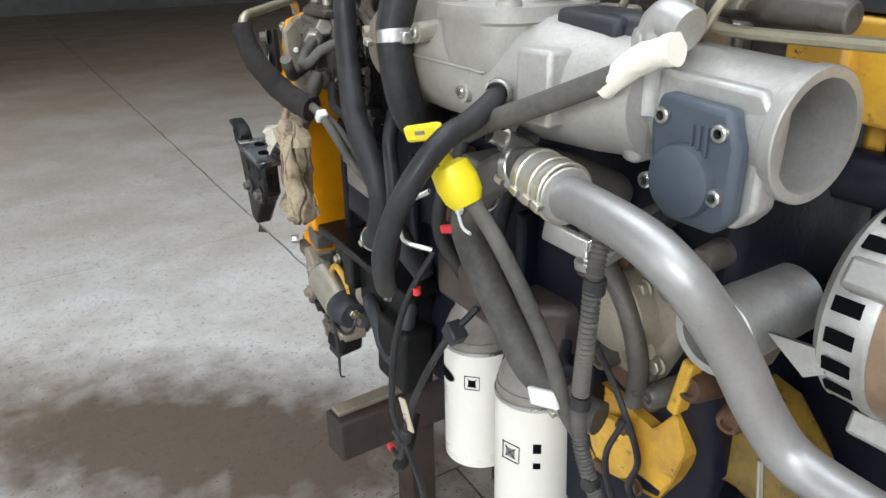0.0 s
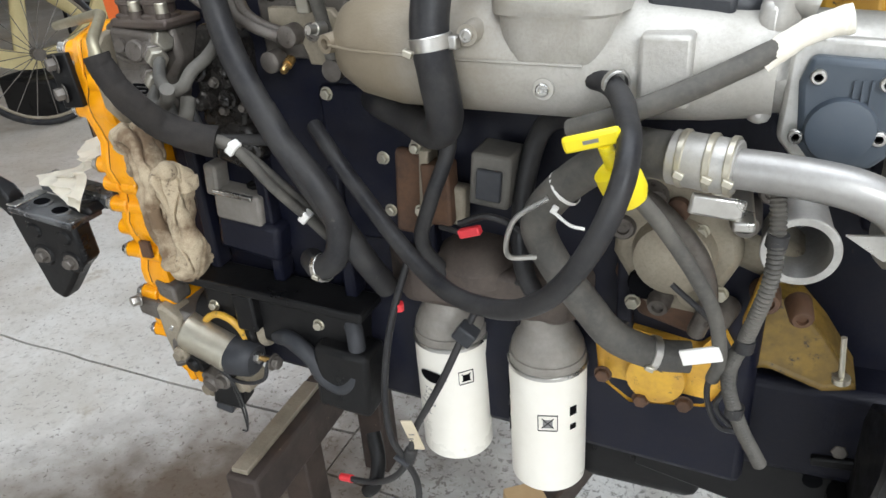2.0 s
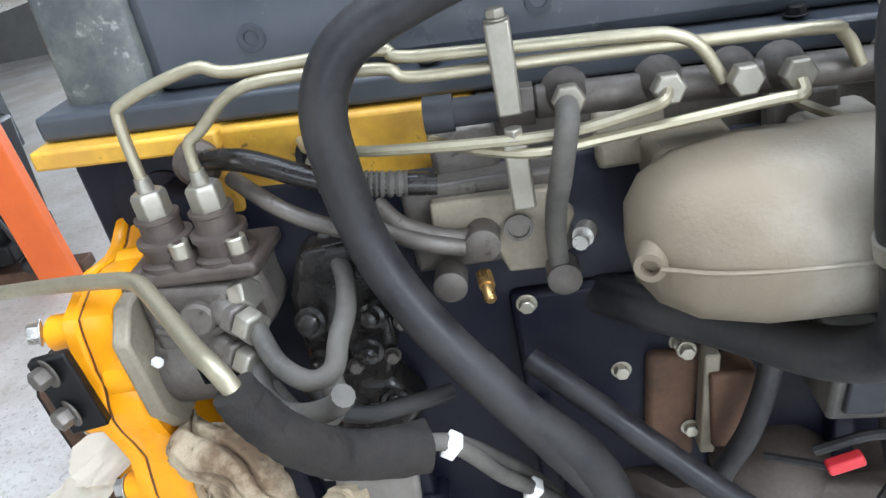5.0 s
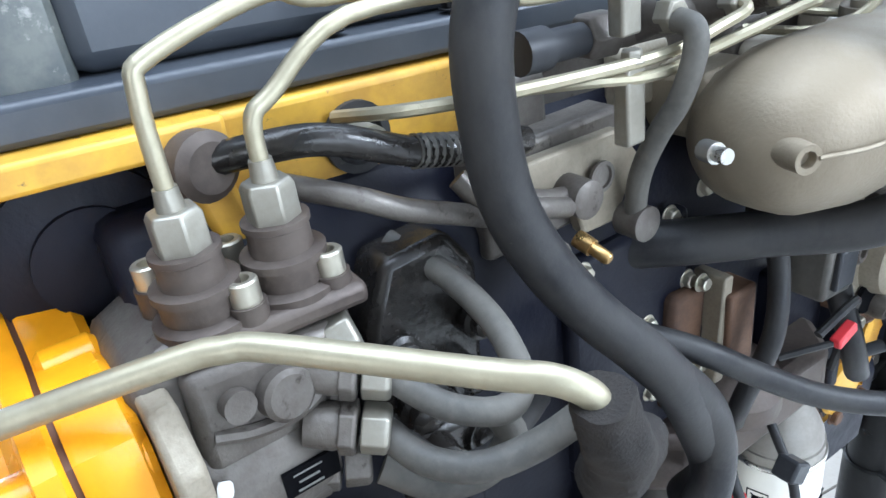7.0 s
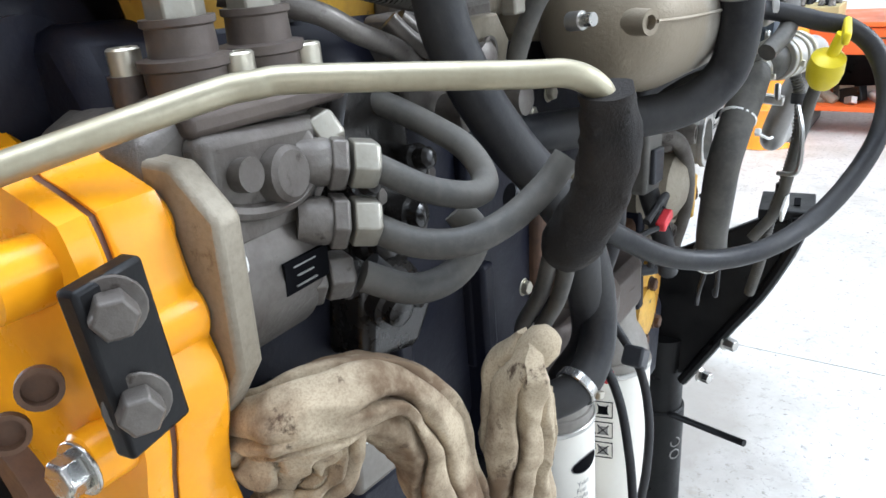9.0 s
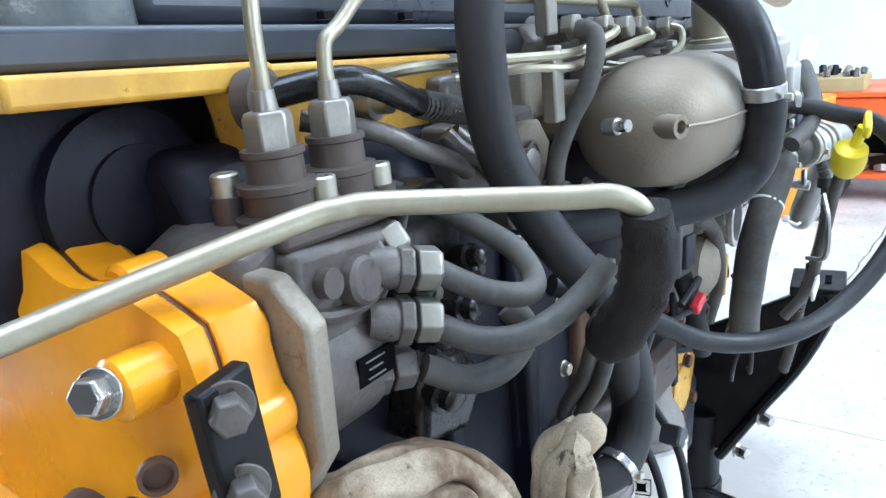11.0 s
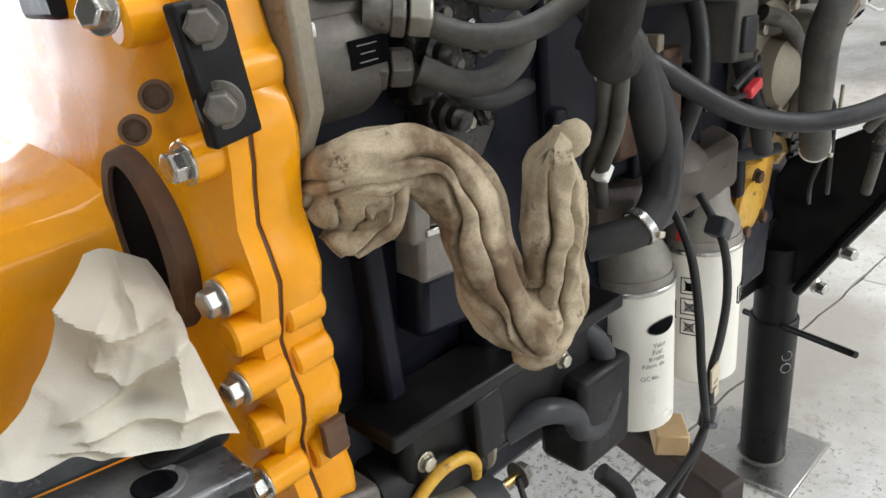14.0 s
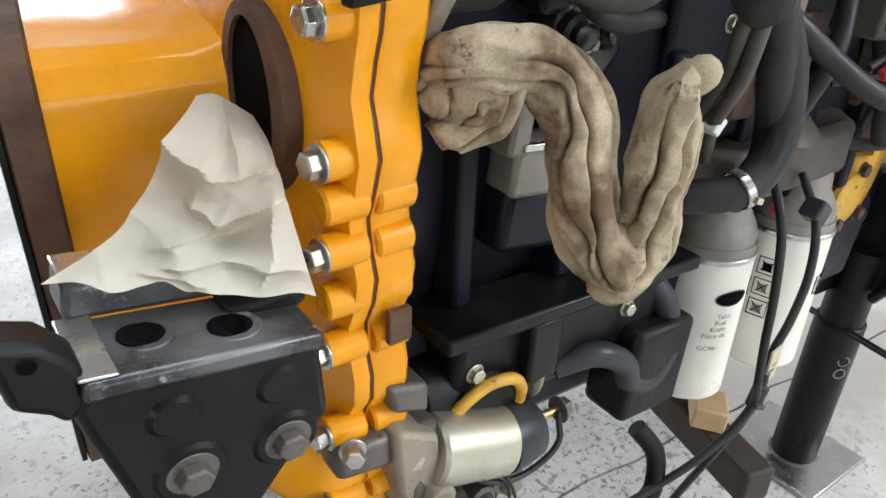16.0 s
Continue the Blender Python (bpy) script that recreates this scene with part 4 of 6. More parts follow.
wp = thing("coolant_pipe", "satin aluminium coolant pipe with a sleeve joint", "pipe", (0.45, 0.2, 0.75))
part("pipe", tube([(0.385, 0.213, 0.793), (0.43, 0.208, 0.792), (0.475, 0.205, 0.787), (0.503, 0.206, 0.776), (0.521, 0.214, 0.757), (0.537, 0.234, 0.718), (0.552, 0.250, 0.677), (0.574, 0.260, 0.648), (0.612, 0.263, 0.640), (0.66, 0.262, 0.640), (0.76, 0.262, 0.645)], 0.0165, 22), SATIN, wp)
part("sleeve", pipe_ring((0.345, 0.222, 0.795), (0.397, 0.211, 0.793), 0.023, 0.016, 28), ALLOY, wp)
for x in (0.352, 0.374, 0.39):
    part("clamp", pipe_ring((x, 0.2205 - (x - 0.352) * 0.25, 0.795), (x + 0.006, 0.2195 - (x - 0.352) * 0.25, 0.795), 0.0245, 0.022, 28), ZINC, wp)
part("inlet", tube([(0.36, 0.22, 0.795), (0.325, 0.24, 0.79), (0.305, 0.30, 0.77), (0.30, 0.36, 0.74)], 0.021, 18), GREYRUBBER, wp, "dusty grey rubber elbow")
solid("coolant_joint", box((0.672, 0.262, 0.641), (0.035, 0.042, 0.042)), ALLOY, "pale alloy joint on the coolant pipe", "pipe joint", bevel=0.006)

# ---- fuel rail and injector lines ----
fr = thing("fuel_rail", "steel common fuel rail with brackets and hexagon nuts", "fuel rail", (0.2, 0.34, 0.93))
part("rail", rod((-0.045, 0.352, 0.951), (0.51, 0.352, 0.919), 0.0115, 22, chamfer=0.002), PUMP, fr)
for x in (-0.024, 0.037, 0.083, 0.114, 0.185, 0.272, 0.355, 0.44):
    z = 0.9565 - 0.058 * x
    part("outlet", spin([(-0.004, 0.017), (0.010, 0.013), (0.018, 0.0095), (0.028, 0.0095)], (x, 0.352, z - 0.004), (0, -1, 0.12), 18), PUMP, fr)
    bolt(fr, (x, 0.328, z), (0, -1, 0.1), 0.0108, 0.012, 0, DULLZINC, "union_nut")
    if x > 0.15:
        part("injector_line", tube([(x, 0.318, z + 0.001), (x - 0.001, 0.306, z - 0.004), (x - 0.010, 0.305, z - 0.020), (x - 0.030, 0.325, z - 0.034), (x - 0.05, 0.37, z - 0.034), (x - 0.055, 0.40, z - 0.03)], 0.0036, 8), TUBESTEEL, fr)
part("injector_line", tube([(0.036, 0.318, 0.955), (0.031, 0.309, 0.952), (0.016, 0.312, 0.947), (-0.04, 0.315, 0.940), (-0.14, 0.325, 0.944), (-0.198, 0.345, 0.946), (-0.22, 0.39, 0.94)], 0.0038, 8), TUBESTEEL, fr)
part("injector_line", tube([(0.114, 0.316, 0.948), (0.112, 0.309, 0.942), (0.094, 0.312, 0.940), (-0.007, 0.315, 0.932), (-0.049, 0.315, 0.930), (-0.09, 0.33, 0.934), (-0.12, 0.37, 0.93)], 0.0038, 8), TUBESTEEL, fr)
part("end_nut", hexa((-0.045, 0.352, 0.951), (-1, 0, 0.05), 0.015, 0.024), PUMP, fr, bevel=0.001)
part("end_sensor", spin([(0, 0.010), (0.03, 0.010), (0.03, 0.013), (0.05, 0.013)], (-0.069, 0.352, 0.952), (-1, 0, 0.05), 18), PLASTIC, fr, "black plastic pressure sensor")
for x, y, z, h in ((-0.061, 0.325, 0.985, 0.06), (0.404, 0.318, 0.926, 0.05), (-0.061, 0.322, 0.915, 0.05)):
    part("bracket", box((x, y, z), (0.016, 0.012, h)), DULLZINC, fr, bevel=0.002)
    bolt(fr, (x, y - 0.002, z + h / 2), (0, 0, 1), 0.0065, 0.006, 0.008, DULLZINC)
for dx, dz, pts in ((0, 0, [(-0.326, 0.344, 0.935), (-0.325, 0.344, 0.988), (-0.316, 0.344, 1.002), (-0.262, 0.344, 1.016), (-0.235, 0.344, 1.009), (-0.14, 0.344, 1.006), (-0.118, 0.342, 0.998), (0.018, 0.336, 0.988), (0.046, 0.335, 0.983), (0.061, 0.334, 0.972), (0.073, 0.333, 0.950)]), (0, 0, [(-0.283, 0.341, 0.935), (-0.282, 0.341, 0.965), (-0.270, 0.341, 0.975), (-0.228, 0.339, 1.000), (-0.14, 0.338, 0.995), (-0.118, 0.338, 0.986), (-0.02, 0.338, 0.981), (0.125, 0.337, 0.972), (0.145, 0.337, 0.966), (0.156, 0.336, 0.945)])):
    part("pump_line", tube(pts, 0.0043, 10, 5), TUBESTEEL, fr)
part("front_line", tube([(0.404, 0.318, 0.912), (0.45, 0.318, 0.908), (0.56, 0.32, 0.908), (0.62, 0.33, 0.905)], 0.0045, 8), TUBESTEEL, fr)

gb = thing("fuel_gallery", "grey drilled fuel gallery block with plugs", "gallery block", (-0.09, 0.34, 0.86))
part("body", prism([(-0.128, 0.892), (-0.044, 0.890), (-0.027, 0.868), (-0.035, 0.85), (-0.049, 0.826), (-0.080, 0.827), (-0.087, 0.850), (-0.110, 0.852), (-0.13, 0.872)], 0.345, 0.356, "y"), DUSTY, gb, "pale stamped plate", bevel=0.002)
part("backing", box((-0.09, 0.372, 0.865), (0.12, 0.03, 0.07)), PUMP, gb, bevel=0.004)
part("drilling", spin([(0, 0.0105), (0.002, 0.0105), (0.002, 0.008), (-0.004, 0.007)], (-0.068, 0.340, 0.866), (0, -1, 0), 22), PUMP, gb)
part("elbow", tube([(-0.108, 0.33, 0.862), (-0.135, 0.325, 0.873), (-0.165, 0.335, 0.885), (-0.175, 0.345, 0.90)], 0.0065, 10), PUMP, gb)
part("brass_plug", spin([(0, 0.006), (0.012, 0.006), (0.012, 0.0045), (0.024, 0.0045), (0.026, 0.003)], (-0.098, 0.333, 0.836), (0.15, -1, -0.35), 12), BRASS, gb, "brass bleed plug")
for x, z in ((-0.094, 0.863), (-0.123, 0.833), (-0.041, 0.826)):
    part("banjo", spin([(0, 0.0125), (0.02, 0.0125), (0.022, 0.009)], (x, 0.345, z), (0, -1, 0), 22), PUMP, gb)
part("riser", tube([(-0.026, 0.316, 0.957), (-0.027, 0.303, 0.953), (-0.031, 0.300, 0.937), (-0.036, 0.306, 0.912), (-0.040, 0.318, 0.89), (-0.043, 0.33, 0.86), (-0.043, 0.335, 0.828)], 0.0075, 12), GREYRUBBER, gb, "grey moulded rubber riser hose")

# ---- fuel pump ----
fp = thing("fuel_pump", "brown and grey high-pressure fuel pump with hexagon unions", "fuel pump", (-0.31, 0.32, 0.79))
part("cam_box", prism([(-0.372, 0.775), (-0.372, 0.872), (-0.35, 0.882), (-0.262, 0.876), (-0.255, 0.83), (-0.285, 0.80), (-0.285, 0.775)], 0.328, 0.41, "y"), PUMP, fp, bevel=0.008)
part("front_face", prism([(-0.352, 0.815), (-0.350, 0.872), (-0.272, 0.866), (-0.276, 0.84), (-0.292, 0.815)], 0.315, 0.332, "y"), PUMP, fp, bevel=0.006)
part("drum", spin([(0, 0.044), (0.060, 0.044), (0.068, 0.040), (0.070, 0.02)], (-0.358, 0.352, 0.796), (1, 0, 0), 34), PUMP, fp)
part("flange", prism([(0.290, 0.845), (0.312, 0.866), (0.41, 0.872), (0.41, 0.76), (0.315, 0.745), (0.294, 0.775)], -0.369, -0.355, "x"), DUSTY, fp, "pale machined mounting flange", bevel=0.003)
for x, y in ((-0.326, 0.344), (-0.283, 0.341)):
    part("plunger_head", spin([(0, 0.024), (0.012, 0.024), (0.014, 0.019), (0.024, 0.019), (0.025, 0.021), (0.029, 0.021), (0.030, 0.0155), (0.042, 0.015), (0.043, 0.0165), (0.046, 0.0165)], (x, y, 0.873), (0, 0, 1), 30), BROWNSTEEL, fp, "brown ribbed plunger head")
    part("union_nut", hexa((x, y, 0.917), (0, 0, 1), 0.0132, 0.021), DULLZINC, fp, "hexagon union nut", bevel=0.001)
    part("sleeve", spin([(0, 0.0065), (0.010, 0.0055)], (x, y, 0.938), (0, 0, 1), 14), DULLZINC, fp)
part("head_plate", box((-0.300, 0.348, 0.876), (0.095, 0.062, 0.012), (0, 0, -4)), BROWNSTEEL, fp, bevel=0.004)
for p in ((-0.310, 0.328, 0.890), (-0.267, 0.327, 0.888), (-0.340, 0.368, 0.896), (-0.300, 0.370, 0.892)):
    part("screw_tower", rod((p[0], p[1], 0.872), p, 0.0092, 18), BROWNSTEEL, fp)
    cap_screw(fp, p, (0, 0, 1), 0.0075, 0.012)
part("plug", spin([(0, 0.0145), (0.010, 0.0135), (0.012, 0.011)], (-0.309, 0.318, 0.845), (0.1, -1, 0.1), 28), PUMP, fp)
part("small_plug", spin([(0, 0.008), (0.010, 0.008)], (-0.332, 0.318, 0.851), (0.1, -1, 0.1), 20), PUMP, fp)
part("rib", tube([(-0.345, 0.316, 0.838), (-0.325, 0.314, 0.832), (-0.30, 0.314, 0.832), (-0.278, 0.316, 0.846)], 0.004, 8), PUMP, fp)
plate = part("name_plate", box((-0.308, 0.3085, 0.797), (0.030, 0.002, 0.017), (6, 0, 0)), INKSHADE, fp, "black printed name plate")
for i, w in enumerate((0.022, 0.016, 0.020)):
    part("print_bar", box((-0.310, 0.3068, 0.802 - 0.005 * i), (w * 0.7, 0.001, 0.0006), (6, 0, 0)), GREYINK, plate)
bolt(fp, (-0.352, 0.306, 0.817), (1, -0.6, 0), 0.0045, 0.006, 0, WHITE)
for p, d in (((-0.270, 0.303, 0.841), (1, -0.75, -0.25)), ((-0.278, 0.300, 0.813), (1, -0.75, -0.25)), ((-0.276, 0.322, 0.854), (1, -0.3, 0.3)), ((-0.285, 0.318, 0.782), (1, -0.5, -0.15))):
    q = Vector(p)
    n = Vector(d).normalized()
    part("union_neck", spin([(-0.030, 0.0115), (-0.016, 0.0125), (-0.010, 0.011)], q, d, 20), PUMP, fp)
    part("union_collar", hexa(q - n * 0.013, d, 0.0148, 0.009), PUMP, fp, bevel=0.001)
    part("union_nut", hexa(q - n * 0.002, d, 0.0135, 0.0145), DULLZINC if p[2] > 0.80 else PUMP, fp, bevel=0.001)
part("feed_loop", tube([(-0.262, 0.298, 0.838), (-0.245, 0.275, 0.822), (-0.222, 0.262, 0.814), (-0.205, 0.266, 0.818), (-0.20, 0.280, 0.832), (-0.196, 0.305, 0.842), (-0.20, 0.335, 0.855), (-0.215, 0.365, 0.87)], 0.0075, 12), GREYRUBBER, fp)
part("feed_pipe", tube([(-0.270, 0.297, 0.808), (-0.262, 0.274, 0.799), (-0.244, 0.255, 0.796), (-0.22, 0.243, 0.801), (-0.199, 0.232, 0.814), (-0.188, 0.224, 0.828)], 0.008, 12), GREYRUBBER, fp)
part("low_pipe", tube([(-0.272, 0.305, 0.779), (-0.252, 0.287, 0.766), (-0.228, 0.275, 0.768), (-0.212, 0.270, 0.785), (-0.214, 0.28, 0.80)], 0.0088, 12), GREYRUBBER, fp)

# added dark block stands for oily clutter and the shade in this gap
vb = thing("valve_block", "added black block with oily fittings, filling the shaded gap", "valve block", (-0.2, 0.36, 0.8))
part("body", prism([(-0.252, 0.745), (-0.248, 0.835), (-0.232, 0.872), (-0.19, 0.875), (-0.172, 0.85), (-0.176, 0.78), (-0.19, 0.74)], 0.338, 0.372, "y"), OILY, vb, bevel=0.006)
part("lower_lobe", prism([(-0.245, 0.70), (-0.235, 0.755), (-0.185, 0.75), (-0.165, 0.715), (-0.19, 0.685)], 0.335, 0.372, "y"), OILY, vb, bevel=0.008)
rng = random.Random(11)
for x, z, r in ((-0.235, 0.815, 0.012), (-0.183, 0.815, 0.010), (-0.228, 0.780, 0.014), (-0.197, 0.785, 0.012), (-0.222, 0.735, 0.015), (-0.190, 0.728, 0.012)):
    h = 0.010 + 0.016 * rng.random()
    tilted = (0.6 * (rng.random() - 0.5), -1, 0.5 * (rng.random() - 0.3))
    part("fitting", spin([(-0.01, r), (h * 0.6, r), (h * 0.65, r * 0.7), (h, r * 0.66), (h + 0.002, r * 0.4)], (x, 0.338, z), tilted, 20), OILY, vb)
    if rng.random() < 0.75:
        bolt(vb, (x + 0.016, 0.336, z - 0.012), (0.1, -1, 0.1), 0.0055, 0.006, 0.007, rng.choice((ZINC, STEEL, PUMP)))
part("link_pipe", tube([(-0.300, 0.385, 0.940), (-0.270, 0.362, 0.945), (-0.244, 0.350, 0.943), (-0.20, 0.345, 0.924), (-0.165, 0.345, 0.915), (-0.12, 0.35, 0.905)], 0.0085, 12), OILY, vb, "black hose with a ribbed sleeve")
part("ribbed_sleeve", tube([(-0.20, 0.345, 0.924), (-0.165, 0.345, 0.915), (-0.14, 0.347, 0.910)], 0.0098, 12, ribs=0.0016), GREYRUBBER, vb)
part("boss", spin([(0, 0.018), (0.012, 0.018), (0.016, 0.013)], (-0.300, 0.387, 0.940), (0.25, -1, 0), 24), BROWNSTEEL, vb)
part("link_pipe", tube([(-0.275, 0.375, 0.925), (-0.24, 0.345, 0.912), (-0.215, 0.338, 0.898), (-0.185, 0.335, 0.885), (-0.16, 0.34, 0.872)], 0.0065, 10), PUMP, vb)
part("link_pipe", tube([(-0.165, 0.345, 0.900), (-0.150, 0.336, 0.885), (-0.125, 0.334, 0.872), (-0.098, 0.338, 0.864)], 0.0065, 10), PUMP, vb)
part("cross_hose", tube([(-0.25, 0.318, 0.775), (-0.232, 0.308, 0.752), (-0.205, 0.306, 0.742), (-0.17, 0.315, 0.74), (-0.14, 0.33, 0.735)], 0.007, 10), RUBBER, vb)

gp = thing("drain_pipe", "bent satin steel drain pipe over the pump", "pipe", (-0.35, 0.3, 0.88))
part("pipe", tube([(-0.505, 0.372, 0.861), (-0.42, 0.337, 0.877), (-0.352, 0.305, 0.890), (-0.333, 0.294, 0.892), (-0.318, 0.280, 0.892), (-0.262, 0.213, 0.885), (-0.246, 0.196, 0.883), (-0.236, 0.187, 0.876), (-0.231, 0.184, 0.866)], 0.0062, 16, 6), TUBESTEEL, gp)
part("sleeve", wrinkled([(-0.232, 0.184, 0.874), (-0.229, 0.184, 0.862), (-0.222, 0.186, 0.845), (-0.214, 0.192, 0.826), (-0.206, 0.203, 0.806), (-0.196, 0.216, 0.788), (-0.175, 0.228, 0.774), (-0.15, 0.240, 0.765)], 0.0125, 0.0172, 5.0), SLEEVE, gp, "black braided heat sleeve")
for dy, dz in ((0, 0), (0.014, -0.012)):
    part("line", tube([(-0.165, 0.232, 0.775), (-0.134, 0.247 + dy, 0.757 + dz), (-0.107, 0.27 + dy, 0.70), (-0.089, 0.298 + dy, 0.653), (-0.065, 0.315, 0.612)], 0.0062, 10), GREYRUBBER, gp)
for p in ((-0.134, 0.246, 0.757), (-0.089, 0.297, 0.653)):
    part("clip", box(p, (0.011, 0.014, 0.016), (0, 40, 0)), WHITE, gp, "white plastic pipe clip", bevel=0.002)

# ---- rubber hoses ----
hh = thing("heater_hose", "thick black rubber heater hose down the engine side", "hose", (-0.1, 0.3, 0.8))
part("hose", tube([(0.10, 0.335, 1.10), (0.06, 0.333, 1.085), (-0.02, 0.326, 1.058), (-0.09, 0.320, 1.043), (-0.15, 0.314, 1.020), (-0.174, 0.310, 0.985), (-0.176, 0.310, 0.94), (-0.170, 0.308, 0.895), (-0.155, 0.300, 0.855), (-0.130, 0.289, 0.814), (-0.086, 0.273, 0.757), (-0.045, 0.278, 0.685), (-0.01, 0.29, 0.61), (0.0, 0.32, 0.555)], 0.0155, 18), RUBBER, hh)
for k in (0.0, 0.016):
    part("clamp", pipe_ring((0.052 - k, 0.3325, 1.0825 - k * 0.35), (0.046 - k, 0.332, 1.0804 - k * 0.35), 0.0175, 0.015, 26), STEEL, hh)
part("steel_stub", tube([(0.085, 0.334, 1.094), (0.12, 0.337, 1.105), (0.15, 0.35, 1.13), (0.16, 0.37, 1.17)], 0.0165, 18), STEEL, hh, "bright bent steel stub")
bh = thing("breather_hose", "black rubber breather hose with a steel band clamp", "hose", (0.12, 0.22, 0.85))
part("hose", tube([(0.215, 0.40, 1.12), (0.19, 0.35, 1.055), (0.165, 0.31, 1.012), (0.14, 0.268, 0.982), (0.126, 0.230, 0.948), (0.121, 0.212, 0.90), (0.126, 0.210, 0.86), (0.126, 0.220, 0.815), (0.10, 0.25, 0.79), (0.05, 0.30, 0.785), (0.0, 0.338, 0.785), (-0.035, 0.375, 0.783), (-0.05, 0.41, 0.78)], 0.0178, 18), RUBBER, bh)
part("band_clamp", pipe_ring((0.1235, 0.211, 0.880), (0.1215, 0.2115, 0.893), 0.0196, 0.017, 28), STEEL, bh)
part("clamp_lug", box((0.142, 0.212, 0.887), (0.012, 0.012, 0.012)), STEEL, bh, bevel=0.002)
for k in (0.0, 0.45):
    c = Vector((0.150, 0.285, 0.994)).lerp(Vector((0.170, 0.318, 1.02)), k)
    part("spring_clip", pipe_ring(c, c + Vector((0.0025, 0.0045, 0.0032)), 0.0205, 0.0175, 24), STEEL, bh)
reshape(bh, shift=(0.013, 0.004, 0.0))
dl = thing("dipstick", "lemon yellow oil dipstick handle and filler cap", "dipstick", (0.3, 0.18, 0.75))
part("cap", spin([(0, 0.012), (0.008, 0.0165), (0.02, 0.018), (0.034, 0.0165), (0.038, 0.010)], (0.322, 0.190, 0.772), (-0.55, -0.25, 1), 26), LEMON, dl)
pull = part("handle", box((0.292, 0.168, 0.829), (0.045, 0.007, 0.014), (10, -14, 8)), LEMON, dl, "flat yellow pull handle", bevel=0.003)
part("handle_stem", rod((0.301, 0.172, 0.825), (0.308, 0.182, 0.800), 0.006, 12), LEMON, dl)
part("oil_mark", box((0.292, 0.1642, 0.829), (0.012, 0.001, 0.003), (10, -14, 8)), GREYINK, pull)
part("tube", tube([(0.324, 0.192, 0.776), (0.345, 0.202, 0.745), (0.372, 0.212, 0.70), (0.392, 0.222, 0.655), (0.40, 0.235, 0.60), (0.395, 0.26, 0.56)], 0.0068, 12), GREYRUBBER, dl)
reshape(dl, shift=(0.001, -0.018, 0.002))
dh = thing("drain_hose", "dusty grey rubber drain hose with clamps", "hose", (0.27, 0.25, 0.6))
part("hose", tube([(0.325, 0.238, 0.795), (0.28, 0.232, 0.778), (0.240, 0.236, 0.742), (0.222, 0.241, 0.706), (0.238, 0.249, 0.66), (0.266, 0.259, 0.614), (0.295, 0.266, 0.575), (0.335, 0.280, 0.552), (0.37, 0.29, 0.548)], 0.0172, 16), GREYRUBBER, dh)
part("clamp", pipe_ring((0.300, 0.2345, 0.787), (0.309, 0.2360, 0.790), 0.0190, 0.0165, 26), STEEL, dh)
part("clamp", pipe_ring((0.330, 0.2785, 0.554), (0.338, 0.2815, 0.551), 0.0190, 0.0165, 26), STEEL, dh)
solid("white_tag", box((0.385, 0.205, 0.612), (0.036, 0.004, 0.016), (0, -20, 0)), WHITE, "white plastic hose tag", "tag", bevel=0.001)
ct0 = thing("cable_tie", "white nylon cable tie round the grey hose", "cable tie", (0.25, 0.2355, 0.751))
part("band", pipe_ring((0.2515, 0.2355, 0.7525), (0.2485, 0.2358, 0.7497), 0.0188, 0.0174, 28), WHITE, ct0)
part("lock", box((0.246, 0.2145, 0.738), (0.006, 0.006, 0.007), (0, 30, 0)), WHITE, ct0, bevel=0.001)
part("tail", tube([(0.246, 0.213, 0.736), (0.262, 0.207, 0.728), (0.276, 0.206, 0.726)], 0.0016, 6), WHITE, ct0)
lh = thing("loop_hose", "long black rubber hose looping out from the manifold", "hose", (0.2, 0.18, 0.7))
part("hose", tube([(0.262, 0.245, 0.853), (0.288, 0.228, 0.853), (0.304, 0.205, 0.847), (0.314, 0.178, 0.838), (0.321, 0.152, 0.831), (0.322, 0.127, 0.810), (0.311, 0.111, 0.775), (0.289, 0.110, 0.734), (0.258, 0.126, 0.694), (0.216, 0.150, 0.664), (0.160, 0.178, 0.651), (0.112, 0.212, 0.651), (0.062, 0.245, 0.668), (0.015, 0.270, 0.700), (-0.03, 0.292, 0.735), (-0.075, 0.325, 0.76)], 0.0096, 14), RUBBER, lh)
part("clip", pipe_ring((0.294, 0.224, 0.855), (0.298, 0.218, 0.8545), 0.0118, 0.0095, 20), STEEL, lh)
cw = thing("corrugated_loom", "grey corrugated wiring conduit with tape bands", "wiring loom", (0.43, 0.21, 0.7))
part("conduit", tube([(0.425, 0.228, 0.79), (0.432, 0.21, 0.75), (0.433, 0.205, 0.70), (0.422, 0.212, 0.64), (0.41, 0.225, 0.58), (0.425, 0.235, 0.52), (0.45, 0.25, 0.46)], 0.0075, 10, ribs=0.0016), GREYRUBBER, cw)
for z, x, y in ((0.735, 0.4327, 0.2085), (0.625, 0.4195, 0.2145), (0.535, 0.419, 0.233)):
    part("tape_band", rod((x, y, z - 0.006), (x + 0.001, y, z + 0.006), 0.0088, 12), RUBBER, cw)

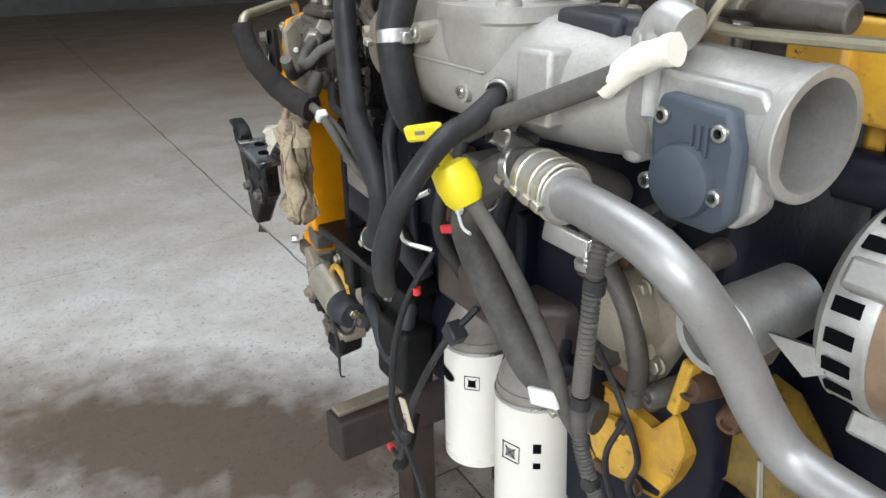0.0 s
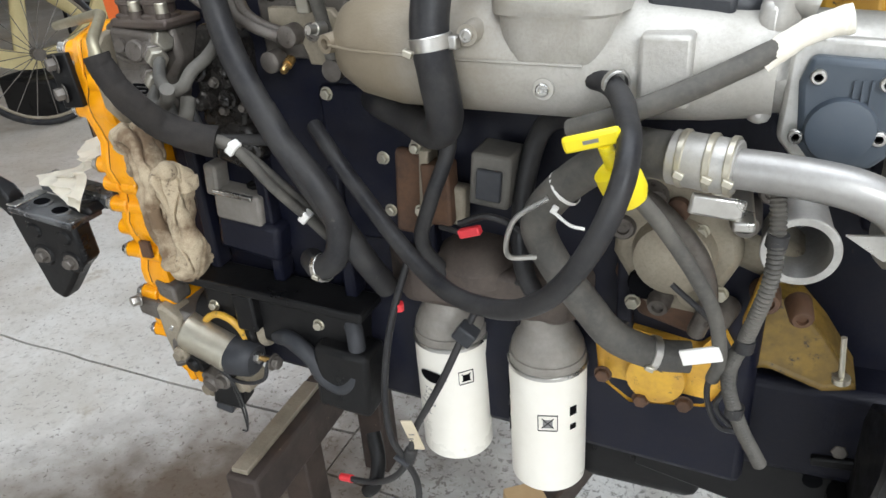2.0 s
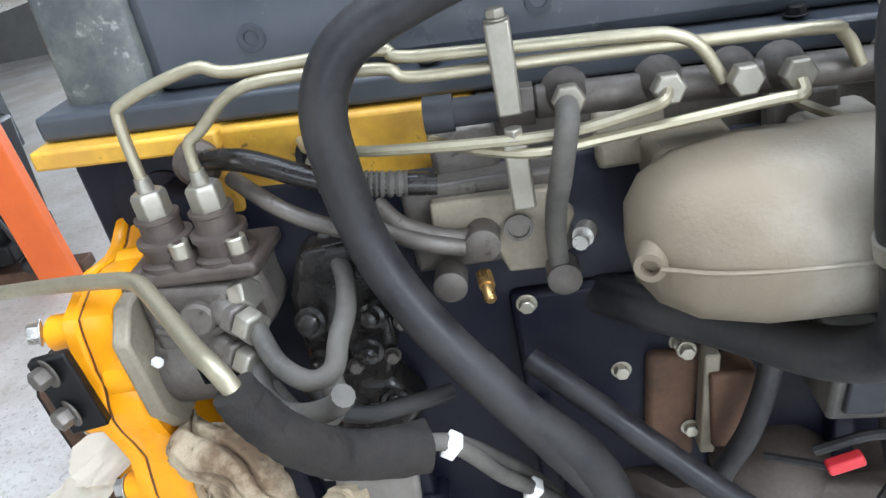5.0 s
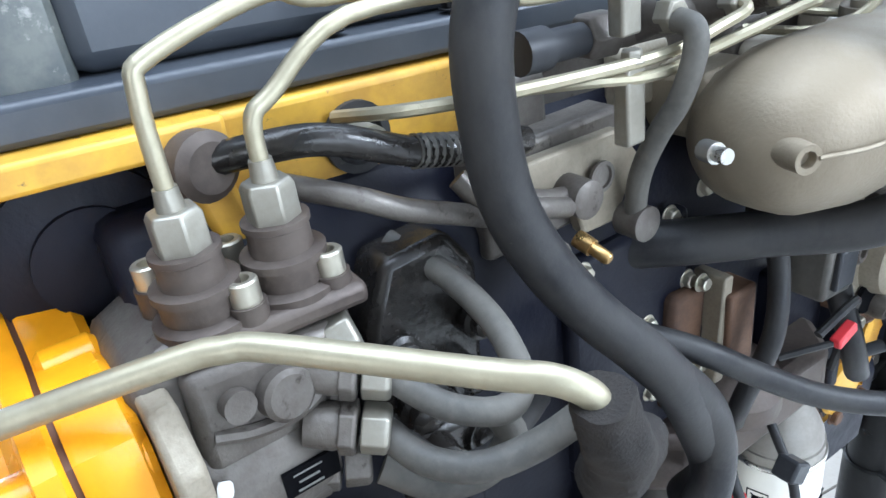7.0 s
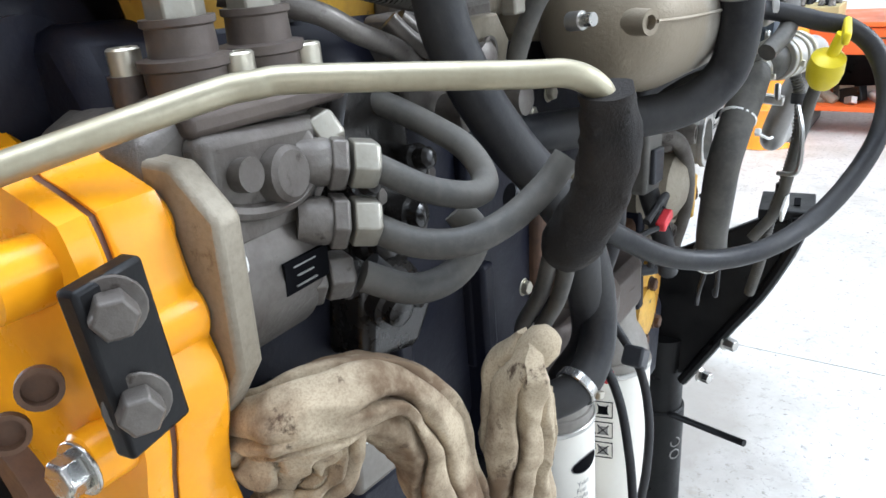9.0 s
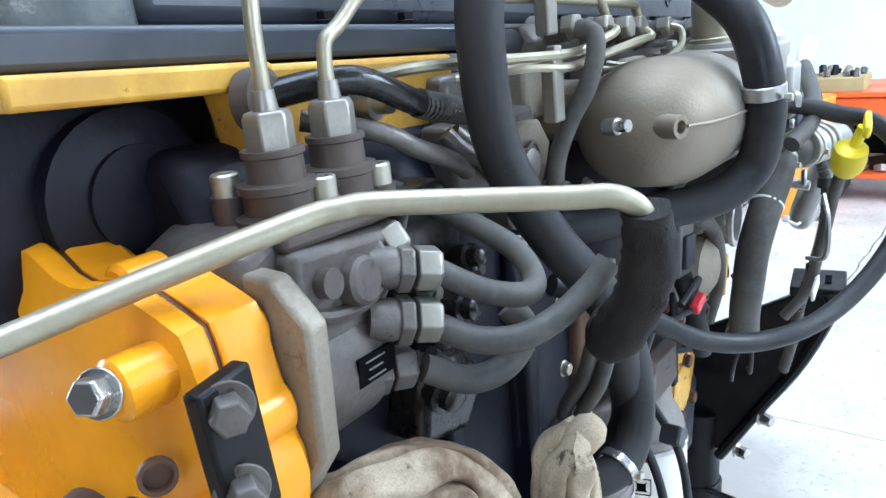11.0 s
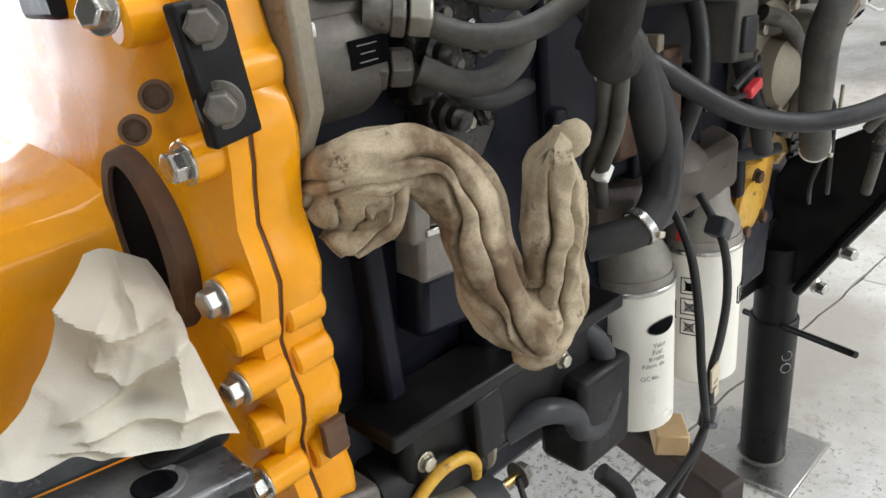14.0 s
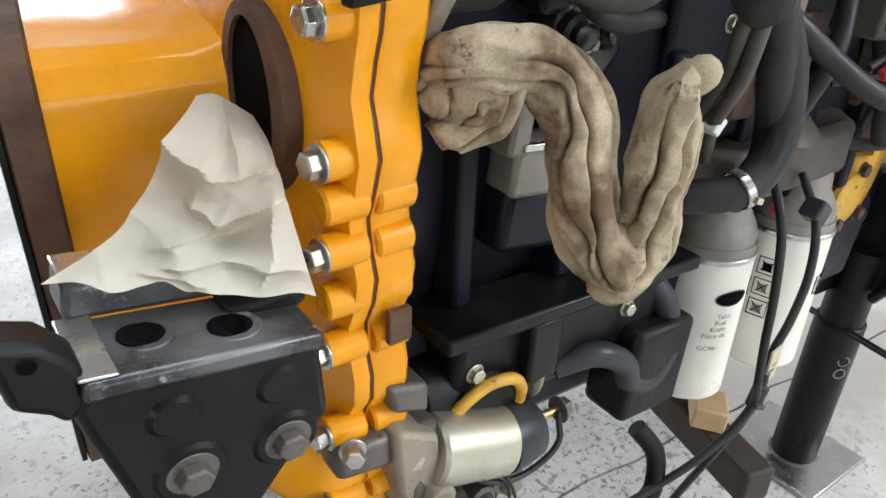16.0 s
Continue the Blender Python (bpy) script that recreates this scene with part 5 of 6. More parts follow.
ex = thing("exhaust_elbow", "open steel exhaust pipe end behind the engine", "pipe", (-0.7, 0.87, 1.07))
part("pipe", pipe_ring((-0.757, 0.875, 1.066), (-0.60, 1.00, 1.090), 0.040, 0.0355, 34), STEEL, ex)
# black disc across the pipe paints the shade of its bore
part("soot", spin([(0, 0.0358), (0.002, 0.0358)], (-0.742, 0.887, 1.0683), (0.78, 0.62, 0.12), 30), INKSHADE, ex, "dark bore painted as a flat black disc")
part("clamp", pipe_ring((-0.70, 0.9204, 1.0747), (-0.678, 0.938, 1.0781), 0.0445, 0.039, 34), STEEL, ex)
part("socket", spin([(0, 0.05), (0.06, 0.055), (0.16, 0.055)], (-0.61, 0.99, 1.088), (1, 0, 0), 30), BLACK, ex)
part("outlet_leg", tube([(-0.46, 0.99, 1.088), (-0.38, 0.96, 1.06), (-0.34, 0.90, 0.98), (-0.33, 0.76, 0.90)], 0.045, 18), BLACK, ex)

# ---- filters ----
def wrapped_text(parent, words, x, y, r, angle, z, size):
    """Printed words bent round an upright cylinder, read from outside."""
    c = bpy.data.curves.new("print", "FONT")
    c.body, c.size = words, size
    c.resolution_u = 3
    holder = bpy.data.objects.new("print", c)
    me = bpy.data.meshes.new_from_object(holder)
    bpy.data.objects.remove(holder)
    for v in me.vertices:
        a = angle + v.co.x / r
        v.co = (x + r * math.cos(a), y + r * math.sin(a), z + v.co.y)
    me.materials.append(GREYINK)
    ob = new("printed_words", me)
    ob.parent = parent
    ob.matrix_parent_inverse = parent.matrix_world.inverted()
    return ob


def fuel_filter(x, y, top, front):
    f = thing("fuel_filter", "white spin-on fuel filter with printed pictograms, " + ("dusty metal cap" if front else "dark oval emblem"), "fuel filter", (x, y, top - 0.20), group="fuel filters")
    r = 0.0492
    can = part("canister", spin([(0, 0.012), (0.0, 0.042), (0.006, r), (0.184, r), (0.189, r - 0.003), (0.189, 0.02)], (x, y, top - 0.189), (0, 0, 1), 48), FILTERWHITE, f)
    part("seam", pipe_ring((x, y, top - 0.005), (x, y, top + 0.001), r + 0.0014, r - 0.008, 48), STEEL, f, "rolled metal seam")
    part("cap", spin([(0, r - 0.001), (0.012, r - 0.0015), (0.0125, r - 0.0035), (0.022, r - 0.004), (0.034, 0.040), (0.046, 0.033), (0.075, 0.030)], (x, y, top), (0, 0, 1), 44), FILTERGREY, f, "dusty grey cast cap")
    def on(a, z, w, h, mat, name, lift=0.0005, tip=0):
        c = math.cos(a), math.sin(a)
        return part(name, box((x + (r + lift) * c[0], y + (r + lift) * c[1], z), (w, 0.001, h), (0, tip, math.degrees(a) + 90)), mat, can)
    def pictogram(a, z, size, dark):
        for dz in (size / 2, -size / 2):
            on(a, z + dz, size, 0.0008, INKSHADE, "frame_line")
        for da in (-size / 2 / r, size / 2 / r):
            on(a + da, z, 0.0008, size, INKSHADE, "frame_line")
        for tip in (45, -45):
            on(a, z, size * 0.85, 0.0011, INKSHADE, "cross_stroke", 0.0007, tip)
        on(a, z - size * 0.05, size * 0.5, size * 0.5, INKSHADE if dark else GREYINK, "symbol")
    if front:
        for k in range(3):
            pictogram(-2.88, top - 0.045 - 0.0285 * k, 0.0215, k == 0)
        pictogram(-1.30, top - 0.068, 0.024, False)
        on(-0.62, top - 0.055, 0.010, 0.013, INKSHADE, "symbol")
        on(-0.62, top - 0.080, 0.009, 0.008, INKSHADE, "symbol")
        return f
    for k in range(2):
        pictogram(3.05, top - 0.065 - 0.030 * k, 0.0225, k == 0)
    pictogram(-0.82, top - 0.045, 0.020, True)
    a0 = -1.78
    for name, mat, w, h, lift in (("emblem_rim", GREYINK, 0.0215, 0.0102, 0.0004), ("emblem", INKSHADE, 0.0200, 0.0088, 0.0008)):
        ov, rim = bmesh.new(), []
        for k in (1.0, 0.75, 0.5, 0.25, 0.02):
            loop = []
            for i in range(28):
                t = 2 * math.pi * i / 28
                a = a0 + k * w * math.cos(t) / r
                loop.append(ov.verts.new((x + (r + lift) * math.cos(a), y + (r + lift) * math.sin(a), top - 0.046 + k * h * math.sin(t))))
            for i in range(28 if rim else 0):
                ov.faces.new((rim[i], rim[(i + 1) % 28], loop[(i + 1) % 28], loop[i]))
            rim = loop
        part(name, ov, mat, can, "plain dark oval emblem")
    for k, (words, start) in enumerate((("Yakıt", -0.014), ("Fuel", -0.015), ("Krafts", -0.019), ("Filtro de", -0.027))):
        wrapped_text(can, words, x, y, r + 0.0004, a0 + start / r, top - 0.071 - 0.0085 * k, 0.0085)
    wrapped_text(can, "GC46-", x, y, r + 0.0004, a0 - 0.029 / r, top - 0.113, 0.0088)
    return f


fuel_filter(0.198, 0.355, 0.468, True)
fuel_filter(0.061, 0.368, 0.471, False)
fx = thing("filter_housing", "dusty dark cast filter housing with hose stubs", "filter housing", (0.13, 0.38, 0.52))
part("casting", rings(bmesh.new(), [[(x, y, z) for x, y in ((-0.01, 0.345), (0.03, 0.306), (0.23, 0.302), (0.262, 0.34), (0.25, 0.43), (0.0, 0.43))] for z in (0.522, 0.56, 0.585)]), BROWNSTEEL, fx, bevel=0.01)
part("dome", spin([(0, 0.055), (0.02, 0.05), (0.035, 0.03), (0.038, 0.01)], (0.12, 0.345, 0.575), (0, -0.3, 1), 30), BROWNSTEEL, fx)
part("collar_ring", tube([(0.15, 0.34, 0.563), (0.17, 0.315, 0.558), (0.20, 0.308, 0.556), (0.235, 0.318, 0.556), (0.25, 0.35, 0.556)], 0.006, 8), BROWNSTEEL, fx)
part("stub", tube([(0.262, 0.33, 0.545), (0.285, 0.305, 0.545), (0.31, 0.29, 0.548)], 0.007, 10), PLASTIC, fx)

reshape(fx, shift=(-0.008, 0.020, 0.010))

# ---- starter motor ----
sm = thing("starter_motor", "black starter motor with a bright zinc solenoid", "starter motor", (-0.28, 0.33, 0.34))
part("solenoid", rod((-0.354, 0.320, 0.421), (-0.276, 0.318, 0.394), 0.032, 34, chamfer=0.003), ZINC, sm, "bright zinc solenoid can")
part("solenoid_cap", spin([(0, 0.0312), (0.004, 0.0318), (0.020, 0.030), (0.036, 0.0265), (0.040, 0.022)], (-0.276, 0.318, 0.394), (1, 0, -0.1), 30), PLASTIC, sm)
part("terminal", rod((-0.242, 0.318, 0.397), (-0.204, 0.317, 0.394), 0.0042, 10), BRASS, sm)
part("terminal_nut", hexa((-0.235, 0.3175, 0.3965), (1, 0, -0.05), 0.0095, 0.008), STEEL, sm)
part("motor", rod((-0.345, 0.362, 0.440), (-0.232, 0.354, 0.434), 0.036, 34, chamfer=0.005), BLACK, sm)
part("end_cap", rod((-0.232, 0.354, 0.434), (-0.217, 0.353, 0.433), 0.033, 30, chamfer=0.006), DUSTY, sm)
part("nose", rings(bmesh.new(), [[(x, 0.345 + k * a, 0.41 + k * b) for a, b in ((-0.055, -0.05), (0.05, -0.05), (0.06, 0.05), (-0.04, 0.05))] for x, k in ((-0.378, 1.0), (-0.358, 0.9), (-0.338, 0.75))]), PUMP, sm, bevel=0.008)
part("yellow_cable", tube([(-0.334, 0.328, 0.420), (-0.317, 0.322, 0.445), (-0.293, 0.318, 0.460), (-0.268, 0.316, 0.458), (-0.255, 0.318, 0.443), (-0.252, 0.322, 0.425)], 0.0055, 10), HEADYELLOW, sm, "dirty yellow braided cable")
part("thin_cable", tube([(-0.210, 0.312, 0.398), (-0.212, 0.308, 0.388), (-0.214, 0.303, 0.374), (-0.226, 0.300, 0.365), (-0.246, 0.300, 0.358), (-0.270, 0.301, 0.357), (-0.296, 0.304, 0.366), (-0.312, 0.312, 0.378)], 0.0030, 8), RUBBER, sm)
bolt(sm, (-0.372, 0.312, 0.432), (-0.2, -1, 0.2), 0.009, 0.01, 0.012, STEEL)

rng = random.Random(31)
for x, y, z, r in ((-0.345, 0.33, 0.37, 0.018), (-0.325, 0.335, 0.335, 0.022), (-0.30, 0.33, 0.345, 0.014), (-0.345, 0.345, 0.31, 0.015), (-0.265, 0.335, 0.345, 0.016), (-0.355, 0.315, 0.395, 0.012)):
    part("drive_boss", spin([(-0.03, r * 1.1), (0.006, r), (0.008, r * 0.7), (0.014, r * 0.6)], (x, y - 0.02, z), (0.4 * (rng.random() - 0.5), -1, 0.5 * (rng.random() - 0.5)), 18), rng.choice((PUMP, BLACK, DUSTY)), sm)
part("drive_body", prism([(-0.37, 0.40), (-0.345, 0.43), (-0.29, 0.42), (-0.27, 0.36), (-0.30, 0.31), (-0.35, 0.30)], 0.325, 0.38, "y"), PUMP, sm, "greasy grey drive housing", bevel=0.008)
part("stud", rod((-0.210, 0.317, 0.394), (-0.198, 0.317, 0.393), 0.004, 10), STEEL, sm)
bolt(sm, (-0.206, 0.317, 0.394), (1, 0, -0.05), 0.010, 0.010, 0.013, PUMP)
part("relay", box((-0.304, 0.330, 0.318), (0.050, 0.046, 0.052), (0, 12, 10)), BLACK, sm, "black plastic relay under the solenoid", bevel=0.006)
part("relay_cap", box((-0.318, 0.326, 0.288), (0.030, 0.034, 0.022), (0, 20, 10)), PLASTIC, sm, bevel=0.004)
part("gear_nose", prism([(-0.392, 0.462), (-0.386, 0.470), (-0.352, 0.450), (-0.348, 0.392), (-0.352, 0.362), (-0.380, 0.372), (-0.388, 0.41)], 0.300, 0.345, "y"), DUSTY, sm, "dusty grey cast nose", bevel=0.006)
part("nose_arm", prism([(-0.436, 0.467), (-0.388, 0.464), (-0.388, 0.432), (-0.436, 0.441)], 0.308, 0.345, "y"), PUMP, sm, bevel=0.006)
part("upper_lug", prism([(-0.392, 0.506), (-0.356, 0.496), (-0.356, 0.468), (-0.388, 0.480)], 0.310, 0.345, "y"), PUMP, sm, bevel=0.005)
bolt(sm, (-0.425, 0.306, 0.470), (-0.4, -1, 0.1), 0.008, 0.012, 0.010, STEEL)
for k in (0.0, 0.006):
    part("sense_wire", tube([(-0.312, 0.305, 0.385 - k), (-0.297, 0.301, 0.384 - k), (-0.280, 0.299, 0.368 - k), (-0.268 - k, 0.298, 0.338), (-0.262 - k, 0.298, 0.300), (-0.270, 0.300, 0.262), (-0.30, 0.32, 0.235)], 0.0016, 8), RUBBER, sm)

# ---- alternator, water pump, timing cover at the engine front ----
al = thing("alternator", "bare aluminium alternator with vents and copper windings", "alternator", (0.62, 0.34, 0.70))
ax, ay, az = 0.60, 0.350, 0.700
part("rear_shell", spin([(0, 0.045), (0.006, 0.070), (0.014, 0.078), (0.045, 0.080), (0.048, 0.078)], (0.522, ay, az), (1, 0, 0), 44), ALLOY, al)
part("stator", rod((0.570, ay, az), (0.600, ay, az), 0.077, 44), COPPER, al, "copper-coloured laminated stator")
part("front_shell", spin([(0, 0.078), (0.004, 0.080), (0.036, 0.079), (0.046, 0.06), (0.05, 0.02)], (0.600, ay, az), (1, 0, 0), 44), ALLOY, al)
part("pulley", spin([(0, 0.03), (0.004, 0.034), (0.010, 0.028), (0.016, 0.034), (0.022, 0.028), (0.028, 0.034), (0.03, 0.02)], (0.652, ay, az), (1, 0, 0), 34), BLACK, al)
for i in range(22):
    a = 2 * math.pi * i / 22
    for x in (0.551, 0.620):
        # shell stays closed: black bars paint the dark vents, some copper for windings
        part("vent", box((x, ay + 0.0795 * math.cos(a), az + 0.0795 * math.sin(a)), (0.020, 0.0105, 0.0018), (math.degrees(a) - 90, 0, 0)), INKSHADE if x < 0.6 or i % 5 else COPPER, al)
for a in (2.6, 4.4):
    part("ear", box((0.585, ay + 0.088 * math.cos(a), az + 0.088 * math.sin(a)), (0.075, 0.022, 0.022), (math.degrees(a), 0, 0)), ALLOY, al, bevel=0.004)
reshape(al, (ax, ay, az), (1.05, 1.07, 1.07), (0.006, 0.062, 0.008))
tc = thing("timing_cover", "aged yellow timing cover with dark bolt holes", "timing cover", (0.4, 0.45, 0.4))
part("casting", rings(bmesh.new(), [[(x, y, z) for x, z in ((0.255, 0.505), (0.30, 0.52), (0.375, 0.505), (0.40, 0.54), (0.418, 0.50), (0.405, 0.455), (0.39, 0.425), (0.30, 0.41), (0.262, 0.44))] for y in (0.342, 0.330, 0.42)]), HEADYELLOW, tc, bevel=0.006)
# the wing lies in shadow, which its darker yellow imitates
part("wing", rings(bmesh.new(), [[(x, y, z) for x, z in ((0.395, 0.52), (0.43, 0.575), (0.470, 0.565), (0.505, 0.525), (0.545, 0.465), (0.51, 0.455), (0.45, 0.475), (0.40, 0.46))] for y in (0.372, 0.362, 0.43)]), SHADEDYELLOW, tc, "yellow wing of the cover, painted in a shaded tone", bevel=0.006)
part("lobe", spin([(0, 0.036), (0.006, 0.034), (0.008, 0.022)], (0.330, 0.333, 0.458), (0, -1, 0), 30), HEADYELLOW, tc)
for x, z in ((0.268, 0.452), (0.315, 0.425), (0.365, 0.43), (0.345, 0.495)):
    bolt(tc, (x, 0.329, z), (0, -1, 0), 0.009, 0.007, 0.011, RUST)
part("front_case", box((0.555, 0.46, 0.765), (0.08, 0.16, 0.23)), BLOCK, tc, "dark blue gear case", bevel=0.01)
part("gear_case", box((0.545, 0.52, 0.53), (0.20, 0.14, 0.27)), BLOCK, tc, "dark lower gear case", bevel=0.012)
part("cross_pipe", rod((0.49, 0.385, 0.795), (0.62, 0.40, 0.790), 0.021, 24), BLOCK, tc, "dark blue painted water pipe")
part("low_case", box((0.45, 0.45, 0.37), (0.32, 0.12, 0.14)), BLOCK, tc, bevel=0.012)
pu = thing("water_pump", "dusty cast water pump with an open round outlet", "water pump", (0.37, 0.4, 0.6))
part("body", rings(bmesh.new(), [[(x, y, z) for x, z in ((0.285, 0.72), (0.35, 0.735), (0.40, 0.71), (0.415, 0.64), (0.38, 0.565), (0.315, 0.57), (0.28, 0.63))] for y in (0.40, 0.318, 0.308)]), DUSTY, pu, bevel=0.012)
part("snout", spin([(0, 0.045), (0.02, 0.04), (0.03, 0.024)], (0.345, 0.31, 0.64), (0, -1, 0), 30), DUSTY, pu)
# black disc paints the shade of a gap in the casting
part("dark_gap", spin([(0, 0.020), (0.004, 0.018)], (0.318, 0.306, 0.60), (0, -1, 0), 22), INKSHADE, pu)
part("outlet", pipe_ring((0.455, 0.40, 0.668), (0.463, 0.287, 0.670), 0.033, 0.0285, 40), ALLOY, pu, "bright open outlet ring")
part("outlet_lip", pipe_ring((0.4625, 0.292, 0.670), (0.463, 0.285, 0.670), 0.0365, 0.0285, 40), ALLOY, pu)
part("outlet_arm", box((0.42, 0.36, 0.64), (0.10, 0.06, 0.05), (0, 20, 0)), DUSTY, pu, bevel=0.012)
part("round_plug", spin([(0, 0.013), (0.010, 0.012), (0.012, 0.008)], (0.346, 0.305, 0.694), (0, -1, 0.1), 24), RUST, pu)
for x, z in ((0.30, 0.70), (0.385, 0.715), (0.395, 0.60), (0.305, 0.575), (0.37, 0.67)):
    bolt(pu, (x, 0.306, z), (0, -1, 0), 0.0075, 0.007, 0.009)
part("bracket", box((0.388, 0.190, 0.752), (0.046, 0.006, 0.020), (0, 10, 12)), STEEL, pu, "bent bright steel bracket", bevel=0.003)
part("bracket_leg", box((0.405, 0.245, 0.745), (0.018, 0.12, 0.010), (8, 0, 6)), STEEL, pu, bevel=0.002)
part("tab", prism([(0.50, 0.685), (0.545, 0.69), (0.55, 0.672), (0.535, 0.662)], 0.30, 0.304, "y"), STEEL, pu)
part("yellow_clip", box((0.432, 0.30, 0.60), (0.012, 0.02, 0.06), (0, 12, 0)), HEADYELLOW, pu, "dirty yellow plastic clip", bevel=0.003)
rng = random.Random(21)
for x, z, r in ((0.29, 0.665, 0.014), (0.318, 0.705, 0.016), (0.37, 0.60, 0.020), (0.335, 0.585, 0.013), (0.41, 0.69, 0.015), (0.40, 0.57, 0.012), (0.44, 0.60, 0.014), (0.475, 0.585, 0.012), (0.365, 0.735, 0.012), (0.43, 0.72, 0.012)):
    h = 0.008 + 0.018 * rng.random()
    part("boss", spin([(-0.02, r * 1.15), (h * 0.7, r), (h, r * 0.8), (h, r * 0.5), (h - 0.004, r * 0.45)], (x, 0.312, z), (0.5 * (rng.random() - 0.5), -1, 0.4 * (rng.random() - 0.5)), 18), rng.choice((RUST, PUMP, DUSTY, PUMP)), pu)
part("web", prism([(0.28, 0.60), (0.30, 0.655), (0.345, 0.60), (0.40, 0.56), (0.38, 0.53), (0.31, 0.55)], 0.318, 0.345, "y"), RUST, pu, "brown oily casting web", bevel=0.006)
part("arm", tube([(0.29, 0.30, 0.72), (0.33, 0.285, 0.70), (0.37, 0.285, 0.655), (0.385, 0.29, 0.60), (0.375, 0.30, 0.55)], 0.010, 12), PUMP, pu)
part("wire", tube([(0.35, 0.26, 0.63), (0.40, 0.25, 0.59), (0.42, 0.26, 0.53), (0.405, 0.27, 0.48), (0.43, 0.28, 0.44)], 0.0032, 8), RUBBER, pu)
part("wire", tube([(0.41, 0.25, 0.57), (0.395, 0.245, 0.52), (0.41, 0.25, 0.47), (0.44, 0.26, 0.46)], 0.0032, 8), RUBBER, pu)
for p, q in (((0.512, 0.33, 0.575), (0.517, 0.332, 0.528)), ((0.598, 0.342, 0.565), (0.603, 0.345, 0.515))):
    hb = solid("hanging_bolt", spin([(0, 0.003), (0.05, 0.003), (0.05, 0.009), (0.056, 0.009)], p, Vector(q) - Vector(p), 14), ZINC, "loose zinc bolt hanging from its thread", "bolt", "hanging bolts")
reshape(pu, shift=(-0.004, 0.034, 0.0))
ac = thing("alternator_bracket", "grey steel triangle bracket with two bolts", "bracket", (0.58, 0.39, 0.81))
part("plate", prism([(0.545, 0.83), (0.60, 0.825), (0.64, 0.785), (0.63, 0.77), (0.58, 0.79)], 0.385, 0.393, "y"), STEEL, ac, bevel=0.002)
for x, z in ((0.563, 0.816), (0.605, 0.806)):
    bolt(ac, (x, 0.385, z), (0, -1, 0), 0.010, 0.008, 0.013)
reshape(ac, shift=(-0.008, 0.030, -0.004))
rc = thing("ribbed_block", "dark ribbed block low at the engine front", "ribbed block", (0.66, 0.43, 0.45))
part("core", box((0.66, 0.435, 0.45), (0.068, 0.026, 0.16), (0, 8, 0)), BLACK, rc, bevel=0.003)
for i in range(9):
    part("rib", box((0.66 + 0.0026 * (i - 4), 0.421, 0.45 + 0.0185 * (i - 4)), (0.066, 0.010, 0.006), (0, 8, 0)), BLACK, rc, bevel=0.001)

part("upper_case", box((0.555, 0.403, 0.862), (0.12, 0.022, 0.11), (0, 3, 0)), HEADYELLOW, tc, "blotched yellow gear case", bevel=0.008)
# black disc on the solid case paints the dark hole, no rubber part
part("case_hole", spin([(0, 0.019), (0.003, 0.019)], (0.561, 0.3905, 0.886), (0, -1, 0), 24), RUBBER, tc)
reshape(tc, shift=(0.0, 0.026, 0.004))
fs = thing("front_support", "dark steel engine support plate with a bright bolt", "support plate", (0.58, 0.43, 0.33))
part("plate", prism([(0.30, 0.39), (0.505, 0.385), (0.56, 0.405), (0.735, 0.42), (0.735, 0.22), (0.62, 0.205), (0.45, 0.22), (0.30, 0.25)], 0.428, 0.448, "y"), BLACK, fs, bevel=0.005)
part("rib", box((0.575, 0.418, 0.345), (0.12, 0.02, 0.014), (0, -6, 0)), BLACK, fs, bevel=0.003)
bolt(fs, (0.591, 0.424, 0.285), (0, -1, 0.2), 0.014, 0.012, 0.019, STEEL)
bolt(fs, (0.545, 0.424, 0.355), (0, -1, 0.2), 0.010, 0.009, 0.013, PUMP)
# plate is not drilled: a black disc paints the hole's shade
part("hole", spin([(0, 0.012), (0.001, 0.012)], (0.524, 0.4245, 0.295), (0, -1, 0), 22), INKSHADE, fs)

# ---- wiring, brackets and small parts on the block side ----
mo = thing("wiring_loom", "black taped wiring loom with grey and red connectors", "wiring loom", (0.15, 0.3, 0.65))
part("trunk", tube([(0.30, 0.25, 0.815), (0.24, 0.30, 0.80), (0.20, 0.325, 0.77), (0.185, 0.31, 0.70), (0.19, 0.29, 0.63), (0.21, 0.29, 0.585)], 0.011, 12), RUBBER, mo)
part("branch", tube([(0.09, 0.33, 0.79), (0.10, 0.315, 0.75), (0.08, 0.30, 0.69), (0.06, 0.31, 0.63), (0.08, 0.33, 0.58)], 0.009, 10), RUBBER, mo)
part("thin_wire", tube([(0.12, 0.285, 0.675), (0.16, 0.28, 0.69), (0.195, 0.295, 0.66), (0.18, 0.30, 0.60)], 0.004, 8), RUBBER, mo)
part("thin_wire", tube([(0.235, 0.19, 0.70), (0.215, 0.17, 0.71), (0.222, 0.17, 0.745), (0.25, 0.18, 0.765)], 0.0025, 8), STEEL, mo)
part("ecu_connector", box((0.155, 0.315, 0.725), (0.045, 0.05, 0.06), (0, 6, 0)), GREYRUBBER, mo, "grey connector block", bevel=0.004)
part("connector_face", box((0.155, 0.288, 0.722), (0.028, 0.006, 0.035), (0, 6, 0)), PLASTIC, mo, bevel=0.002)
part("red_clip", box((0.137, 0.273, 0.673), (0.026, 0.010, 0.010), (0, -18, 0)), RED, mo, "bright red locking clip", bevel=0.002)
part("clip_tail", tube([(0.125, 0.275, 0.669), (0.11, 0.285, 0.666), (0.09, 0.30, 0.66)], 0.003, 6), RUBBER, mo)
